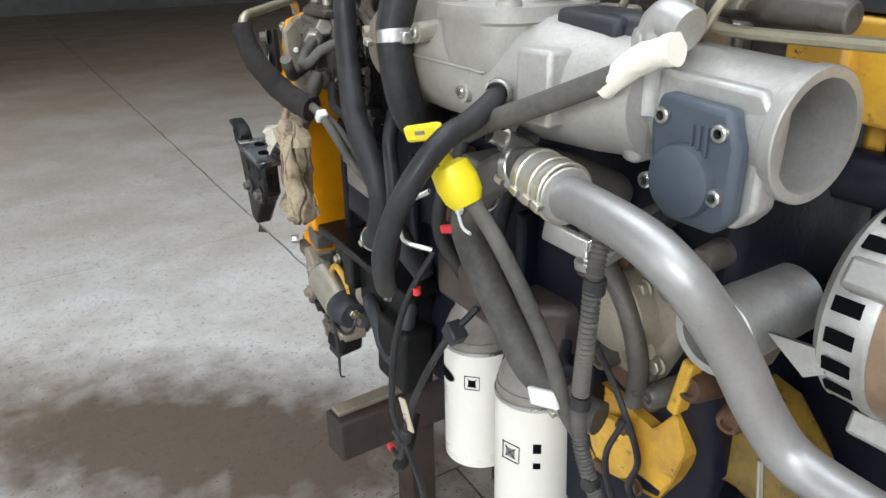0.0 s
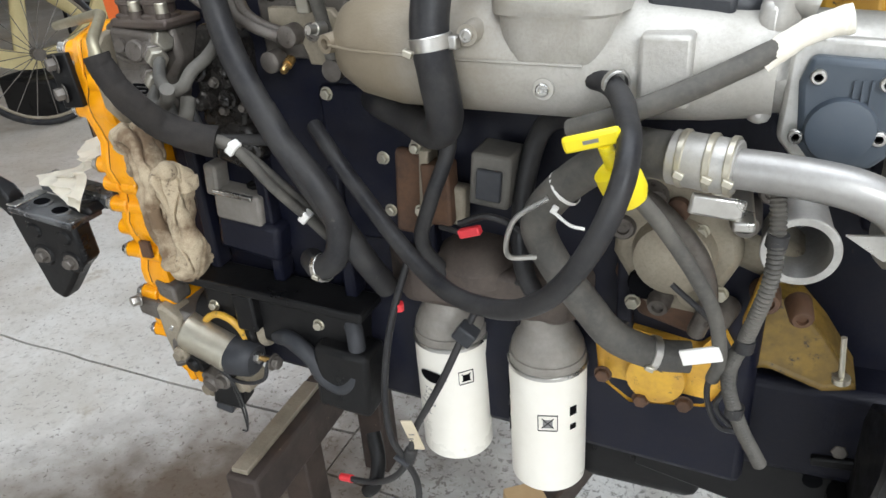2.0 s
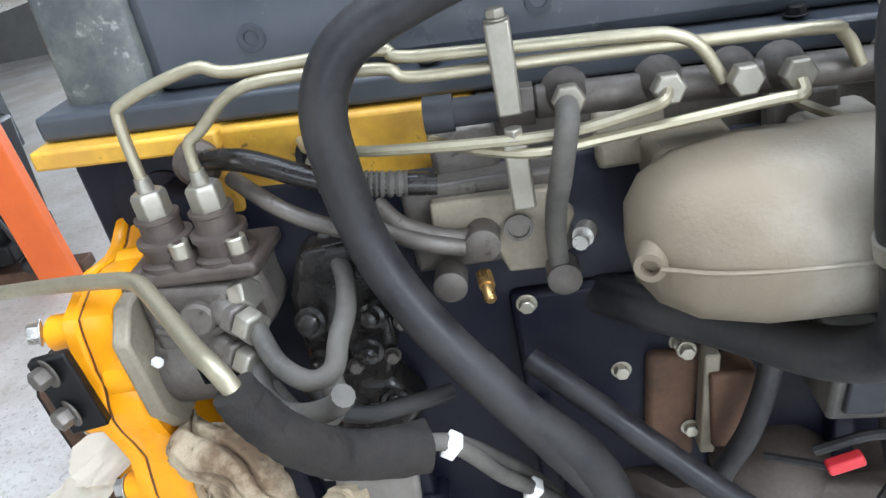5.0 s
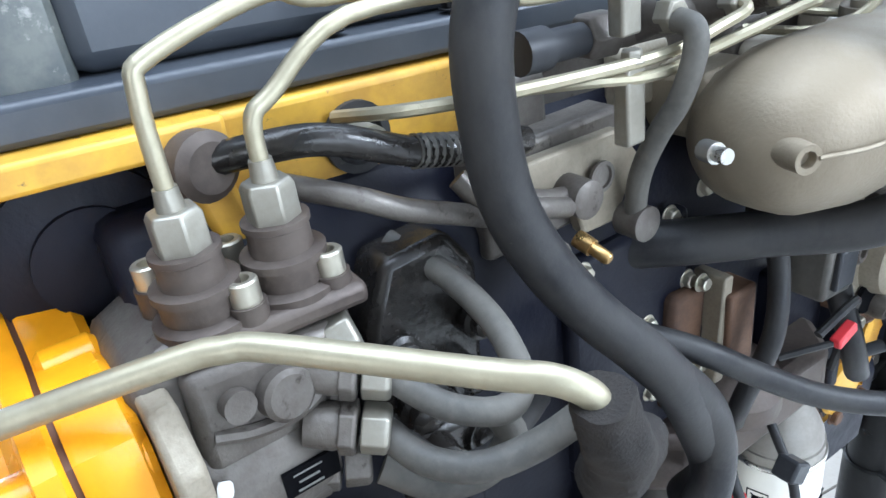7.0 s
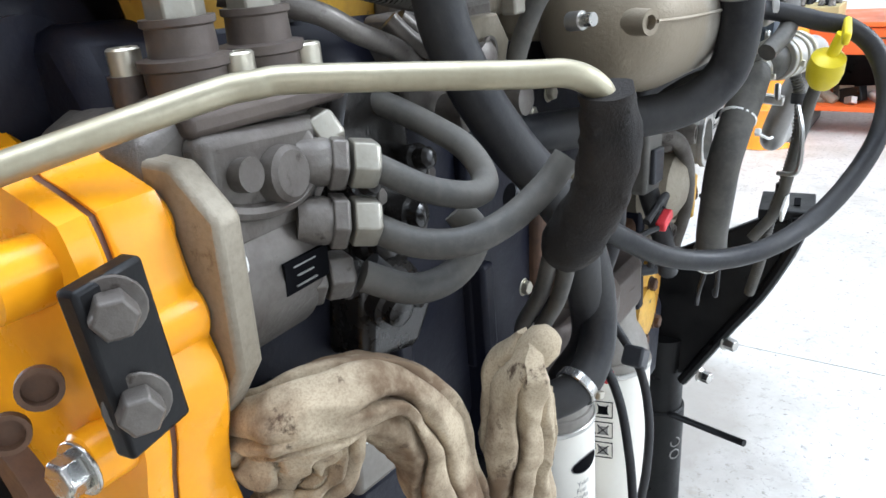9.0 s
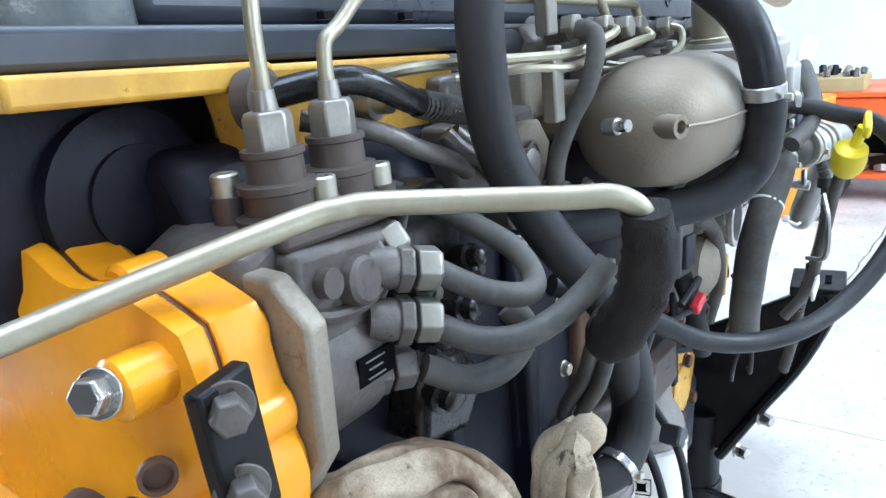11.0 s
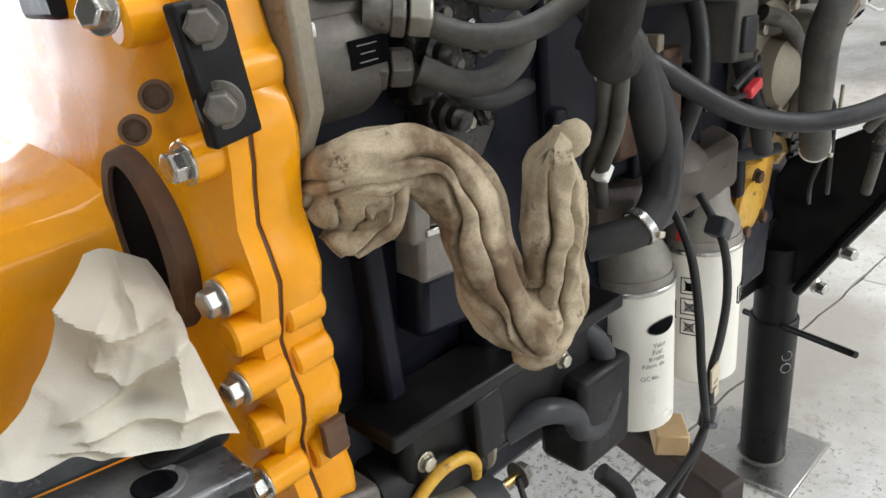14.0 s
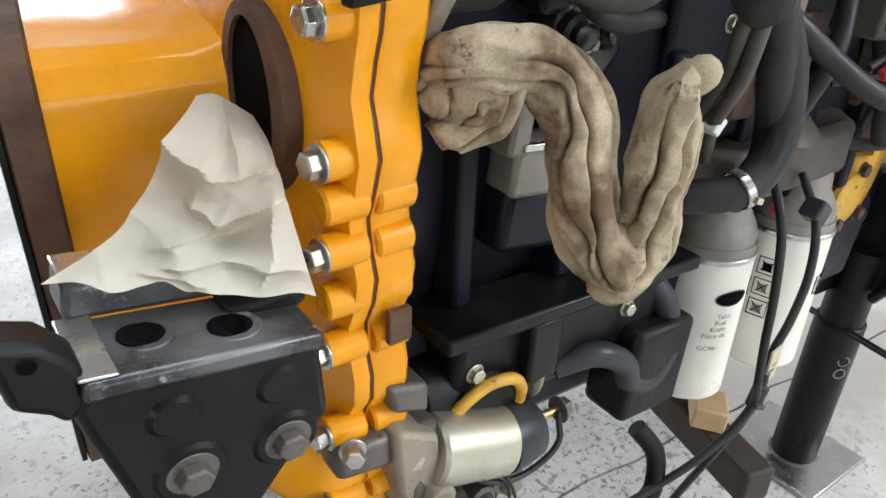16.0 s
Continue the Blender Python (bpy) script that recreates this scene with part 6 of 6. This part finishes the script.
part("brown_bracket", box((0.075, 0.34, 0.685), (0.035, 0.03, 0.075)), RUST, mo, "rusty steel bracket", bevel=0.003)
part("sensor_plug", spin([(0, 0.010), (0.03, 0.010), (0.03, 0.007), (0.045, 0.007)], (0.30, 0.255, 0.80), (-0.2, -1, 0.5), 14), STEEL, mo)
solid("engine_harness", tube([(0.33, 0.30, 0.905), (0.37, 0.29, 0.905), (0.40, 0.30, 0.90)], 0.016, 12), PLASTIC, "black plastic harness cover on the manifold", "harness cover")
solid("sensor_block", box((0.345, 0.285, 0.906), (0.07, 0.035, 0.024), (0, 4, 0)), PLASTIC, "black plastic sensor on the manifold", "sensor", bevel=0.005)
sh = thing("side_hose", "thick black hose down the block side", "hose", (-0.03, 0.28, 0.6))
part("hose", tube([(-0.112, 0.2825, 0.792), (-0.082, 0.274, 0.752), (-0.045, 0.274, 0.705), (-0.028, 0.274, 0.658), (-0.037, 0.272, 0.618), (-0.065, 0.278, 0.595), (-0.10, 0.31, 0.585)], 0.0156, 16), RUBBER, sh)
part("clamp", pipe_ring((-0.058, 0.2765, 0.598), (-0.066, 0.2785, 0.595), 0.0185, 0.0165, 24), STEEL, sh)
solid("lower_loom", tube([(-0.20, 0.335, 0.43), (-0.165, 0.318, 0.44), (-0.13, 0.312, 0.42), (-0.115, 0.312, 0.392), (-0.085, 0.312, 0.382), (-0.06, 0.315, 0.41), (-0.062, 0.325, 0.455), (-0.075, 0.34, 0.48)], 0.0125, 12), PLASTIC, "black convoluted loom under the block", "wiring loom")
wr = thing("filter_cables", "two black cables with a paper tag hanging by the filters", "cable", (0.04, 0.29, 0.3))
part("cable", tube([(0.125, 0.32, 0.555), (0.110, 0.285, 0.515), (0.092, 0.268, 0.47), (0.070, 0.262, 0.425), (0.050, 0.262, 0.385), (0.040, 0.258, 0.345), (0.022, 0.262, 0.305), (-0.012, 0.276, 0.262), (-0.055, 0.295, 0.226), (-0.100, 0.308, 0.206)], 0.0046, 10), RUBBER, wr)
part("end_plug", rod((-0.094, 0.307, 0.208), (-0.118, 0.313, 0.199), 0.0062, 12, chamfer=0.001), RED, wr, "red insulated cable end")
part("cable", tube([(0.035, 0.315, 0.60), (0.026, 0.278, 0.54), (0.018, 0.262, 0.48), (0.014, 0.255, 0.42), (0.018, 0.252, 0.37), (0.030, 0.256, 0.335), (0.038, 0.268, 0.29), (0.030, 0.285, 0.235), (0.012, 0.300, 0.18), (-0.03, 0.33, 0.06), (-0.10, 0.36, -0.08), (-0.16, 0.37, FLOOR + 0.005), (-0.30, 0.36, FLOOR + 0.005)], 0.0046, 10), RUBBER, wr)
part("paper_tag", box((0.0475, 0.2565, 0.378), (0.017, 0.003, 0.050), (6, -14, 0)), PAPER, wr, "aged paper tag with faint marks", bevel=0.001)
for k in range(3):
    part("tag_mark", box((0.049 - 0.002 * k, 0.2546, 0.388 - 0.008 * k), (0.008, 0.0008, 0.0018), (6, -14, 0)), GREYINK, wr)
part("junction_tape", rod((0.043, 0.2585, 0.352), (0.034, 0.2585, 0.326), 0.0085, 12, chamfer=0.002), RUBBER, wr)
part("tie_tail", box((0.030, 0.250, 0.334), (0.022, 0.006, 0.006), (0, 30, 0)), PLASTIC, wr, bevel=0.001)
part("connector", box((0.116, 0.292, 0.525), (0.026, 0.022, 0.022), (0, 35, 0)), PLASTIC, wr, bevel=0.003)
part("pink_tape", rod((0.031, 0.289, 0.545), (0.0315, 0.2885, 0.555), 0.0058, 12), RED, wr)

# ---- cloths ----
ra = thing("rag", "dirty beige cotton rag hung in a twisted loop", "rag", (-0.25, 0.25, 0.57))
part("loose_end", bunched([(-0.312, 0.286, 0.738), (-0.336, 0.290, 0.732), (-0.349, 0.304, 0.720), (-0.356, 0.322, 0.704)], lambda t: 0.013 + 0.006 * t, 0.010, 3.3, 6), CLOTH, ra, angle=50)
part("drape", bunched([(-0.357, 0.332, 0.728), (-0.345, 0.304, 0.737), (-0.328, 0.289, 0.740), (-0.309, 0.280, 0.735), (-0.294, 0.272, 0.720), (-0.284, 0.266, 0.698), (-0.279, 0.262, 0.671), (-0.275, 0.259, 0.641), (-0.267, 0.255, 0.614), (-0.253, 0.249, 0.594), (-0.238, 0.245, 0.589)], lambda t: 0.012 + 0.0095 * math.sin(math.pi * min(1, 0.1 + 0.75 * t)), 0.0215, 2.2, 7), CLOTH, ra, angle=50)
part("tail", bunched([(-0.221, 0.236, 0.736), (-0.226, 0.238, 0.712), (-0.229, 0.240, 0.683), (-0.230, 0.240, 0.654), (-0.228, 0.240, 0.624), (-0.233, 0.243, 0.603), (-0.247, 0.248, 0.590), (-0.261, 0.253, 0.596)], lambda t: 0.0035 + 0.005 * min(1, 6 * t) + 0.0125 * math.sin(math.pi * min(1, 0.08 + 0.70 * t)), 0.0190, 4.1, 7), CLOTH, ra, angle=50)
part("fold_web", cloth([[(-0.276, 0.262, 0.648), (-0.262, 0.256, 0.640), (-0.246, 0.250, 0.634), (-0.228, 0.242, 0.652)],
                        [(-0.272, 0.258, 0.628), (-0.260, 0.250, 0.622), (-0.246, 0.245, 0.618), (-0.230, 0.240, 0.630)],
                        [(-0.266, 0.254, 0.606), (-0.256, 0.244, 0.602), (-0.244, 0.239, 0.600), (-0.232, 0.238, 0.606)],
                        [(-0.258, 0.249, 0.588), (-0.251, 0.240, 0.583), (-0.244, 0.237, 0.581), (-0.236, 0.239, 0.588)]],
                       [(0.25, 0.0, 0.35, 1.0, 0.006, 0.03, 0.2), (0.6, 0.2, 0.5, 1.0, 0.005, 0.03, 0.15), (0.85, 0.1, 0.75, 1.0, 0.004, 0.03, 0.15)], 0.0016, 0.002, 6.4), CLOTH, ra, angle=50)
part("curl", bunched([(-0.314, 0.284, 0.744), (-0.321, 0.281, 0.728), (-0.329, 0.282, 0.712), (-0.341, 0.288, 0.699), (-0.351, 0.298, 0.691), (-0.358, 0.314, 0.698)], lambda t: 0.0045 + 0.0045 * math.sin(math.pi * (0.1 + 0.7 * t)), 0.0075, 1.0, 4), CLOTH, ra, angle=50)
part("sling", cloth([[(-0.358, 0.324, 0.730), (-0.350, 0.308, 0.738), (-0.338, 0.296, 0.742), (-0.318, 0.288, 0.742)],
                     [(-0.359, 0.326, 0.720), (-0.351, 0.317, 0.722), (-0.340, 0.306, 0.725), (-0.323, 0.292, 0.730)],
                     [(-0.359, 0.322, 0.706), (-0.351, 0.311, 0.702), (-0.341, 0.301, 0.708), (-0.328, 0.290, 0.716)],
                     [(-0.358, 0.314, 0.695), (-0.350, 0.300, 0.689), (-0.340, 0.290, 0.696), (-0.329, 0.284, 0.710)]],
                    [(0.0, 0.35, 0.7, 0.55, 0.006, 0.04, 0.2), (0.35, 0.0, 0.55, 1.0, 0.005, 0.04, 0.2), (0.0, 0.7, 0.6, 0.8, 0.004, 0.04, 0.2)], 0.0016, 0.002, 1.7), CLOTH, ra, angle=50)
part("knot", spin([(-0.014, 0.004), (-0.011, 0.009), (-0.003, 0.0115), (0.006, 0.0110), (0.012, 0.007), (0.014, 0.002)], (-0.222, 0.228, 0.728), (0.3, -0.6, 0.7), 18), CLOTH, ra)
cc = cloth([[(-0.475, 0.397, 0.707), (-0.462, 0.399, 0.705), (-0.448, 0.400, 0.697), (-0.434, 0.402, 0.688)],
            [(-0.492, 0.381, 0.697), (-0.477, 0.366, 0.691), (-0.460, 0.362, 0.684), (-0.445, 0.355, 0.680)],
            [(-0.506, 0.378, 0.679), (-0.492, 0.348, 0.676), (-0.473, 0.340, 0.670), (-0.452, 0.324, 0.672)],
            [(-0.523, 0.367, 0.661), (-0.502, 0.341, 0.657), (-0.483, 0.328, 0.655), (-0.456, 0.307, 0.655)],
            [(-0.551, 0.340, 0.653), (-0.525, 0.315, 0.652), (-0.495, 0.316, 0.643), (-0.458, 0.291, 0.637)],
            [(-0.580, 0.322, 0.646), (-0.537, 0.299, 0.645), (-0.508, 0.299, 0.632), (-0.458, 0.280, 0.623)]],
           [(0.30, 0.76, 1.0, 0.44, 0.0165, 0.028, 0.10), (0.38, 0.86, 0.92, 0.82, 0.0120, 0.024, 0.06), (-0.1, 0.28, 0.42, 0.34, 0.0180, 0.040, 0.12), (0.45, 0.40, 1.0, 0.28, 0.0160, 0.032, 0.10),
            (0.84, 0.95, 0.93, 0.45, 0.0125, 0.030, 0.09), (0.30, 0.52, 0.62, 0.62, 0.0120, 0.030, 0.08), (0.25, 0.93, 0.6, 0.97, 0.0065, 0.026, 0.05), (0.50, 0.05, 0.70, 0.30, 0.0110, 0.036, 0.09), (0.55, 0.18, 0.95, 0.14, 0.0080, 0.030, 0.07)], 0.0014, 0.0058, 7.0, hem=0.006)
solid("white_cloth", cc, CLEANCLOTH, "cream cotton cloth stuffed into the inspection opening", "cloth", angle=50)

# ---- background: bench, drum, shelf, wheel ----
BASE = -0.38
bn = thing("workbench", "orange-red steel workbench with a drawer and loaded shelf", "workbench", (4.9, 0.2, BASE))
part("top", box((5.05, 0.0, 0.305), (0.75, 1.86, 0.03)), ORANGE, bn, bevel=0.004)
drawer = part("drawer", box((4.72, 0.38, 0.205), (0.06, 0.95, 0.16)), ORANGE, bn, bevel=0.006)
part("drawer_pull", rod((4.685, 0.50, 0.225), (4.685, 0.30, 0.225), 0.006, 10), RUST, drawer)
part("apron", box((4.74, -0.5, 0.22), (0.04, 0.8, 0.13)), ORANGE, bn, bevel=0.004)
for x in (4.72, 5.36):
    for y in (0.88, -0.88):
        part("leg", box((x, y, (0.29 + BASE) / 2), (0.06, 0.06, 0.29 - BASE)), ORANGE, bn, bevel=0.004)
part("shelf", box((5.05, 0.0, -0.215), (0.68, 1.72, 0.03)), ORANGE, bn, bevel=0.003)
part("back_panel", box((5.40, 0.0, 0.03), (0.02, 1.72, 0.48)), BLACK, bn)
rng = random.Random(4)
for i in range(46):
    x, y = 4.80 + rng.random() * 0.4, -0.78 + 1.56 * rng.random()
    s = 0.04 + 0.06 * rng.random()
    kind = rng.random()
    bm = rod((x, y, -0.20), (x + s * 0.4, y + s, -0.20 + s * (0.3 + 1.2 * rng.random())), s * 0.42, 10, chamfer=0.006) if kind < 0.6 else box((x, y, -0.2 + s * 0.5), (s * 1.4, s, s), (rng.random() * 20, rng.random() * 20, rng.random() * 90))
    solid("scrap_part", bm, (PUMP, DUSTY, BLACK, ALLOY)[i % 4], "greasy metal machine part piled on the shelf", "machine part", "parts on the shelf", bevel=0.004)
for y0, w, m in ((1.30, 0.60, CARD), (0.42, 0.46, CARD)):
    cb = thing("parts_box", "open cardboard box heaped with small metal parts", "box", (4.85, y0 - w / 2, 0.32), group="boxes on the bench")
    if y0 > 1:
        solid("side_table", box((4.95, 1.05, -0.04), (0.5, 0.5, 0.68)), DARKWALL, "grey steel cabinet behind the drum", "cabinet", bevel=0.01)
    part("carton", box((4.88, y0 - w / 2, 0.365), (0.34, w, 0.09)), m, cb, bevel=0.004)
    for i in range(26):
        x, y = 4.74 + 0.28 * rng.random(), y0 - w * (0.06 + 0.88 * rng.random())
        s = 0.02 + 0.02 * rng.random()
        part("small_part", rod((x, y, 0.405), (x + s, y + s * (rng.random() - 0.5), 0.42 + 0.05 * rng.random()), s * 0.6, 8, chamfer=0.003), (PUMP, DUSTY, BLACK)[i % 3], cb)
dr = thing("oil_drum", "bright orange painted steel oil drum", "drum", (4.42, 1.02, BASE))
part("shell", spin([(0, 0.20), (0.004, 0.215), (0.012, 0.210), (0.23, 0.205), (0.245, 0.213), (0.26, 0.205), (0.46, 0.205), (0.475, 0.213), (0.49, 0.205), (0.70, 0.210), (0.71, 0.215), (0.714, 0.21), (0.705, 0.19), (0.70, 0.02)], (4.42, 1.02, BASE), (0, 0, 1), 48), DRUMORANGE, dr)
part("bung", spin([(0, 0.03), (0.012, 0.03)], (4.36, 1.12, BASE + 0.70), (0, 0, 1), 18), STEEL, dr)

wl = thing("spare_wheel", "large thin wire wheel with a pale rim and dark tyre", "wheel", (-3.7, 1.85, BASE))
wc, wd = Vector((-2.90, 2.10, BASE + 0.465)), Vector((0.90, -0.42, 0.05)).normalized()
_, wu, wv = basis(wd)
part("tyre", tube([wc + (wu * math.cos(a) + wv * math.sin(a)) * 0.44 for a in [2 * math.pi * i / 40 for i in range(41)]], 0.022, 10, 1), RUBBER, wl)
part("rim", tube([wc + (wu * math.cos(a) + wv * math.sin(a)) * 0.412 for a in [2 * math.pi * i / 40 for i in range(41)]], 0.012, 8, 1), DUSTY, wl, "pale scuffed rim")
part("hub", rod(wc - wd * 0.05, wc + wd * 0.05, 0.04, 18), PUMP, wl)
for i in range(20):
    a = 2 * math.pi * i / 20
    part("spoke", rod(wc + wd * (0.03 if i % 2 else -0.03), wc + (wu * math.cos(a) + wv * math.sin(a)) * 0.405, 0.003, 6), PUMP, wl)
fg = thing("flywheel_guard", "faded yellow spoked cast wheel leaning behind", "cast wheel", (-3.6, 2.6, BASE))
gc = Vector((-3.75, 3.55, 0.55))
part("ring", pipe_ring(gc - wd * 0.03, gc + wd * 0.03, 0.62, 0.50, 44), PALEYELLOW, fg)
part("hub", rod(gc - wd * 0.05, gc + wd * 0.05, 0.17, 26, chamfer=0.01), PALEYELLOW, fg)
for i in range(6):
    a = math.pi * i / 3 + 0.3
    u = wu * math.cos(a) + wv * math.sin(a)
    part("spoke", tube([gc + u * 0.15, gc + u * 0.52], 0.05, 10, bend=False), PALEYELLOW, fg)
part("stand_foot", box((-3.75, 3.55, -0.24), (0.5, 0.4, 0.28)), BLACK, fg, bevel=0.02)
rs = thing("red_stand", "orange-red steel rack with two leaning posts", "rack", (-2.0, 2.75, BASE))
part("post", box((-2.02, 2.75, 0.50), (0.19, 0.07, 1.78), (0, -3, 0)), ORANGE, rs, bevel=0.006)
part("post", box((-2.62, 2.78, 0.50), (0.17, 0.07, 1.78), (0, -3, 0)), ORANGE, rs, bevel=0.006)
part("foot", box((-2.28, 2.86, BASE + 0.03), (0.80, 0.12, 0.06)), RUST, rs, "rusty foot rail", bevel=0.006)
we = thing("welding_machine", "black welding machine with a blue label on wheels", "welding machine", (-2.3, 2.55, BASE))
part("case", box((-2.33, 2.54, 0.12), (0.40, 0.40, 0.56), (0, 5, 0)), BLACK, we, bevel=0.02)
tag_face = part("label", box((-2.33, 2.317, 0.16), (0.08, 0.004, 0.36), (0, 14, 0)), BLUE, we, "blue label with pale bars")
for i in range(4):
    part("label_bar", box((-2.352 + 0.02 * i, 2.3135, 0.26 - 0.08 * i), (0.05, 0.003, 0.03), (0, 14, 0)), WHITE, tag_face)
for x in (-2.40, -2.16):
    part("caster", spin([(0, 0.05), (0.03, 0.06), (0.06, 0.05)], (x, 2.40, BASE + 0.065), (1, 0, 0), 22), RUBBER, we)
part("skid", box((-2.28, 2.5, -0.20), (0.30, 0.42, 0.10)), BLACK, we, bevel=0.01)
part("cable", tube([(-2.15, 2.34, 0.0), (-2.05, 2.30, -0.22), (-1.98, 2.30, -0.34), (-1.90, 2.32, -0.25), (-1.92, 2.36, 0.05), (-2.0, 2.42, 0.32)], 0.012, 8), RUBBER, we)
gcy = thing("gas_bottle", "scuffed dark grey gas bottle standing by the rack", "gas bottle", (-2.45, 2.95, BASE))
part("cylinder", spin([(0, 0.10), (0.01, 0.115), (1.05, 0.115), (1.16, 0.07), (1.20, 0.04)], (-2.45, 2.98, BASE), (0, 0, 1), 28), DARKWALL, gcy)
part("valve", spin([(0, 0.02), (0.08, 0.02)], (-2.45, 2.98, BASE + 1.20), (0, 0, 1), 14), BRASS, gcy)
ct = thing("cart_wheel", "small wheel with a ribbed grey tyre", "wheel", (-2.75, 2.35, BASE))
tc2 = Vector((-2.74, 2.36, BASE + 0.255))
part("tyre", tube([tc2 + Vector((0.93 * math.cos(a), -0.36 * math.cos(a), math.sin(a))) * 0.23 for a in [2 * math.pi * i / 40 for i in range(41)]], 0.026, 10, 1, ribs=0.004), GREYRUBBER, ct)
part("hub", rod(tc2 - Vector((0.36, 0.93, 0)) * 0.05, tc2 + Vector((0.36, 0.93, 0)) * 0.05, 0.03, 16), STEEL, ct)
for i in range(10):
    a = 2 * math.pi * i / 10
    part("spoke", rod(tc2, tc2 + Vector((0.93 * math.cos(a), -0.36 * math.cos(a), math.sin(a))) * 0.21, 0.005, 6), STEEL, ct)
cabn = thing("tool_cabinet", "dark steel tool cabinet against the wall", "cabinet", (-5.2, 5.4, BASE))
part("carcass", box((-5.2, 5.4, 0.55), (1.9, 0.5, 1.86)), BLACK, cabn, bevel=0.01)
for i in range(5):
    part("drawer", box((-5.2, 5.13, -0.15 + 0.33 * i), (1.7, 0.04, 0.29)), DARKWALL, cabn, bevel=0.006)

# both groups stand on the floor, drawn in towards the engine to their true size
for ob in [o for o in bpy.data.objects if o.parent is None and o.name.split(".")[0] in ("workbench", "scrap_part", "parts_box", "side_table", "oil_drum")]:
    reshape(ob, (-0.54, 0.0, 0.95), [(0.95 - FLOOR) / (0.95 - BASE)] * 3)
for ob, shift in ((wl, (-0.90, 0.79, 0)), (fg, (-0.42, -0.25, 0)), (rs, (-0.41, 0.17, 0)), (we, (-0.44, 0.56, 0)), (gcy, (-0.36, 0.20, 0)), (ct, (-0.24, -0.05, 0)), (cabn, (0, 0, 0))):
    reshape(ob, (0.3, -0.35, 1.08), [(1.08 - FLOOR) / (1.08 - BASE)] * 3, shift)
reshape(ct, (-2.55, 1.93, FLOOR), (1.35, 1.35, 1.35))

# worm screws on the band clamps
for ob in [o for o in bpy.data.objects if o.type == "MESH" and o.name.split(".")[0] in ("clamp", "band_clamp") and o.parent]:
    front = min((v.co for v in ob.data.vertices), key=lambda c: c.y + 0.3 * c.z)
    part("clamp_screw", box(front, (0.009, 0.007, 0.006), (0, 20, 0)), ZINC, ob, bevel=0.001)
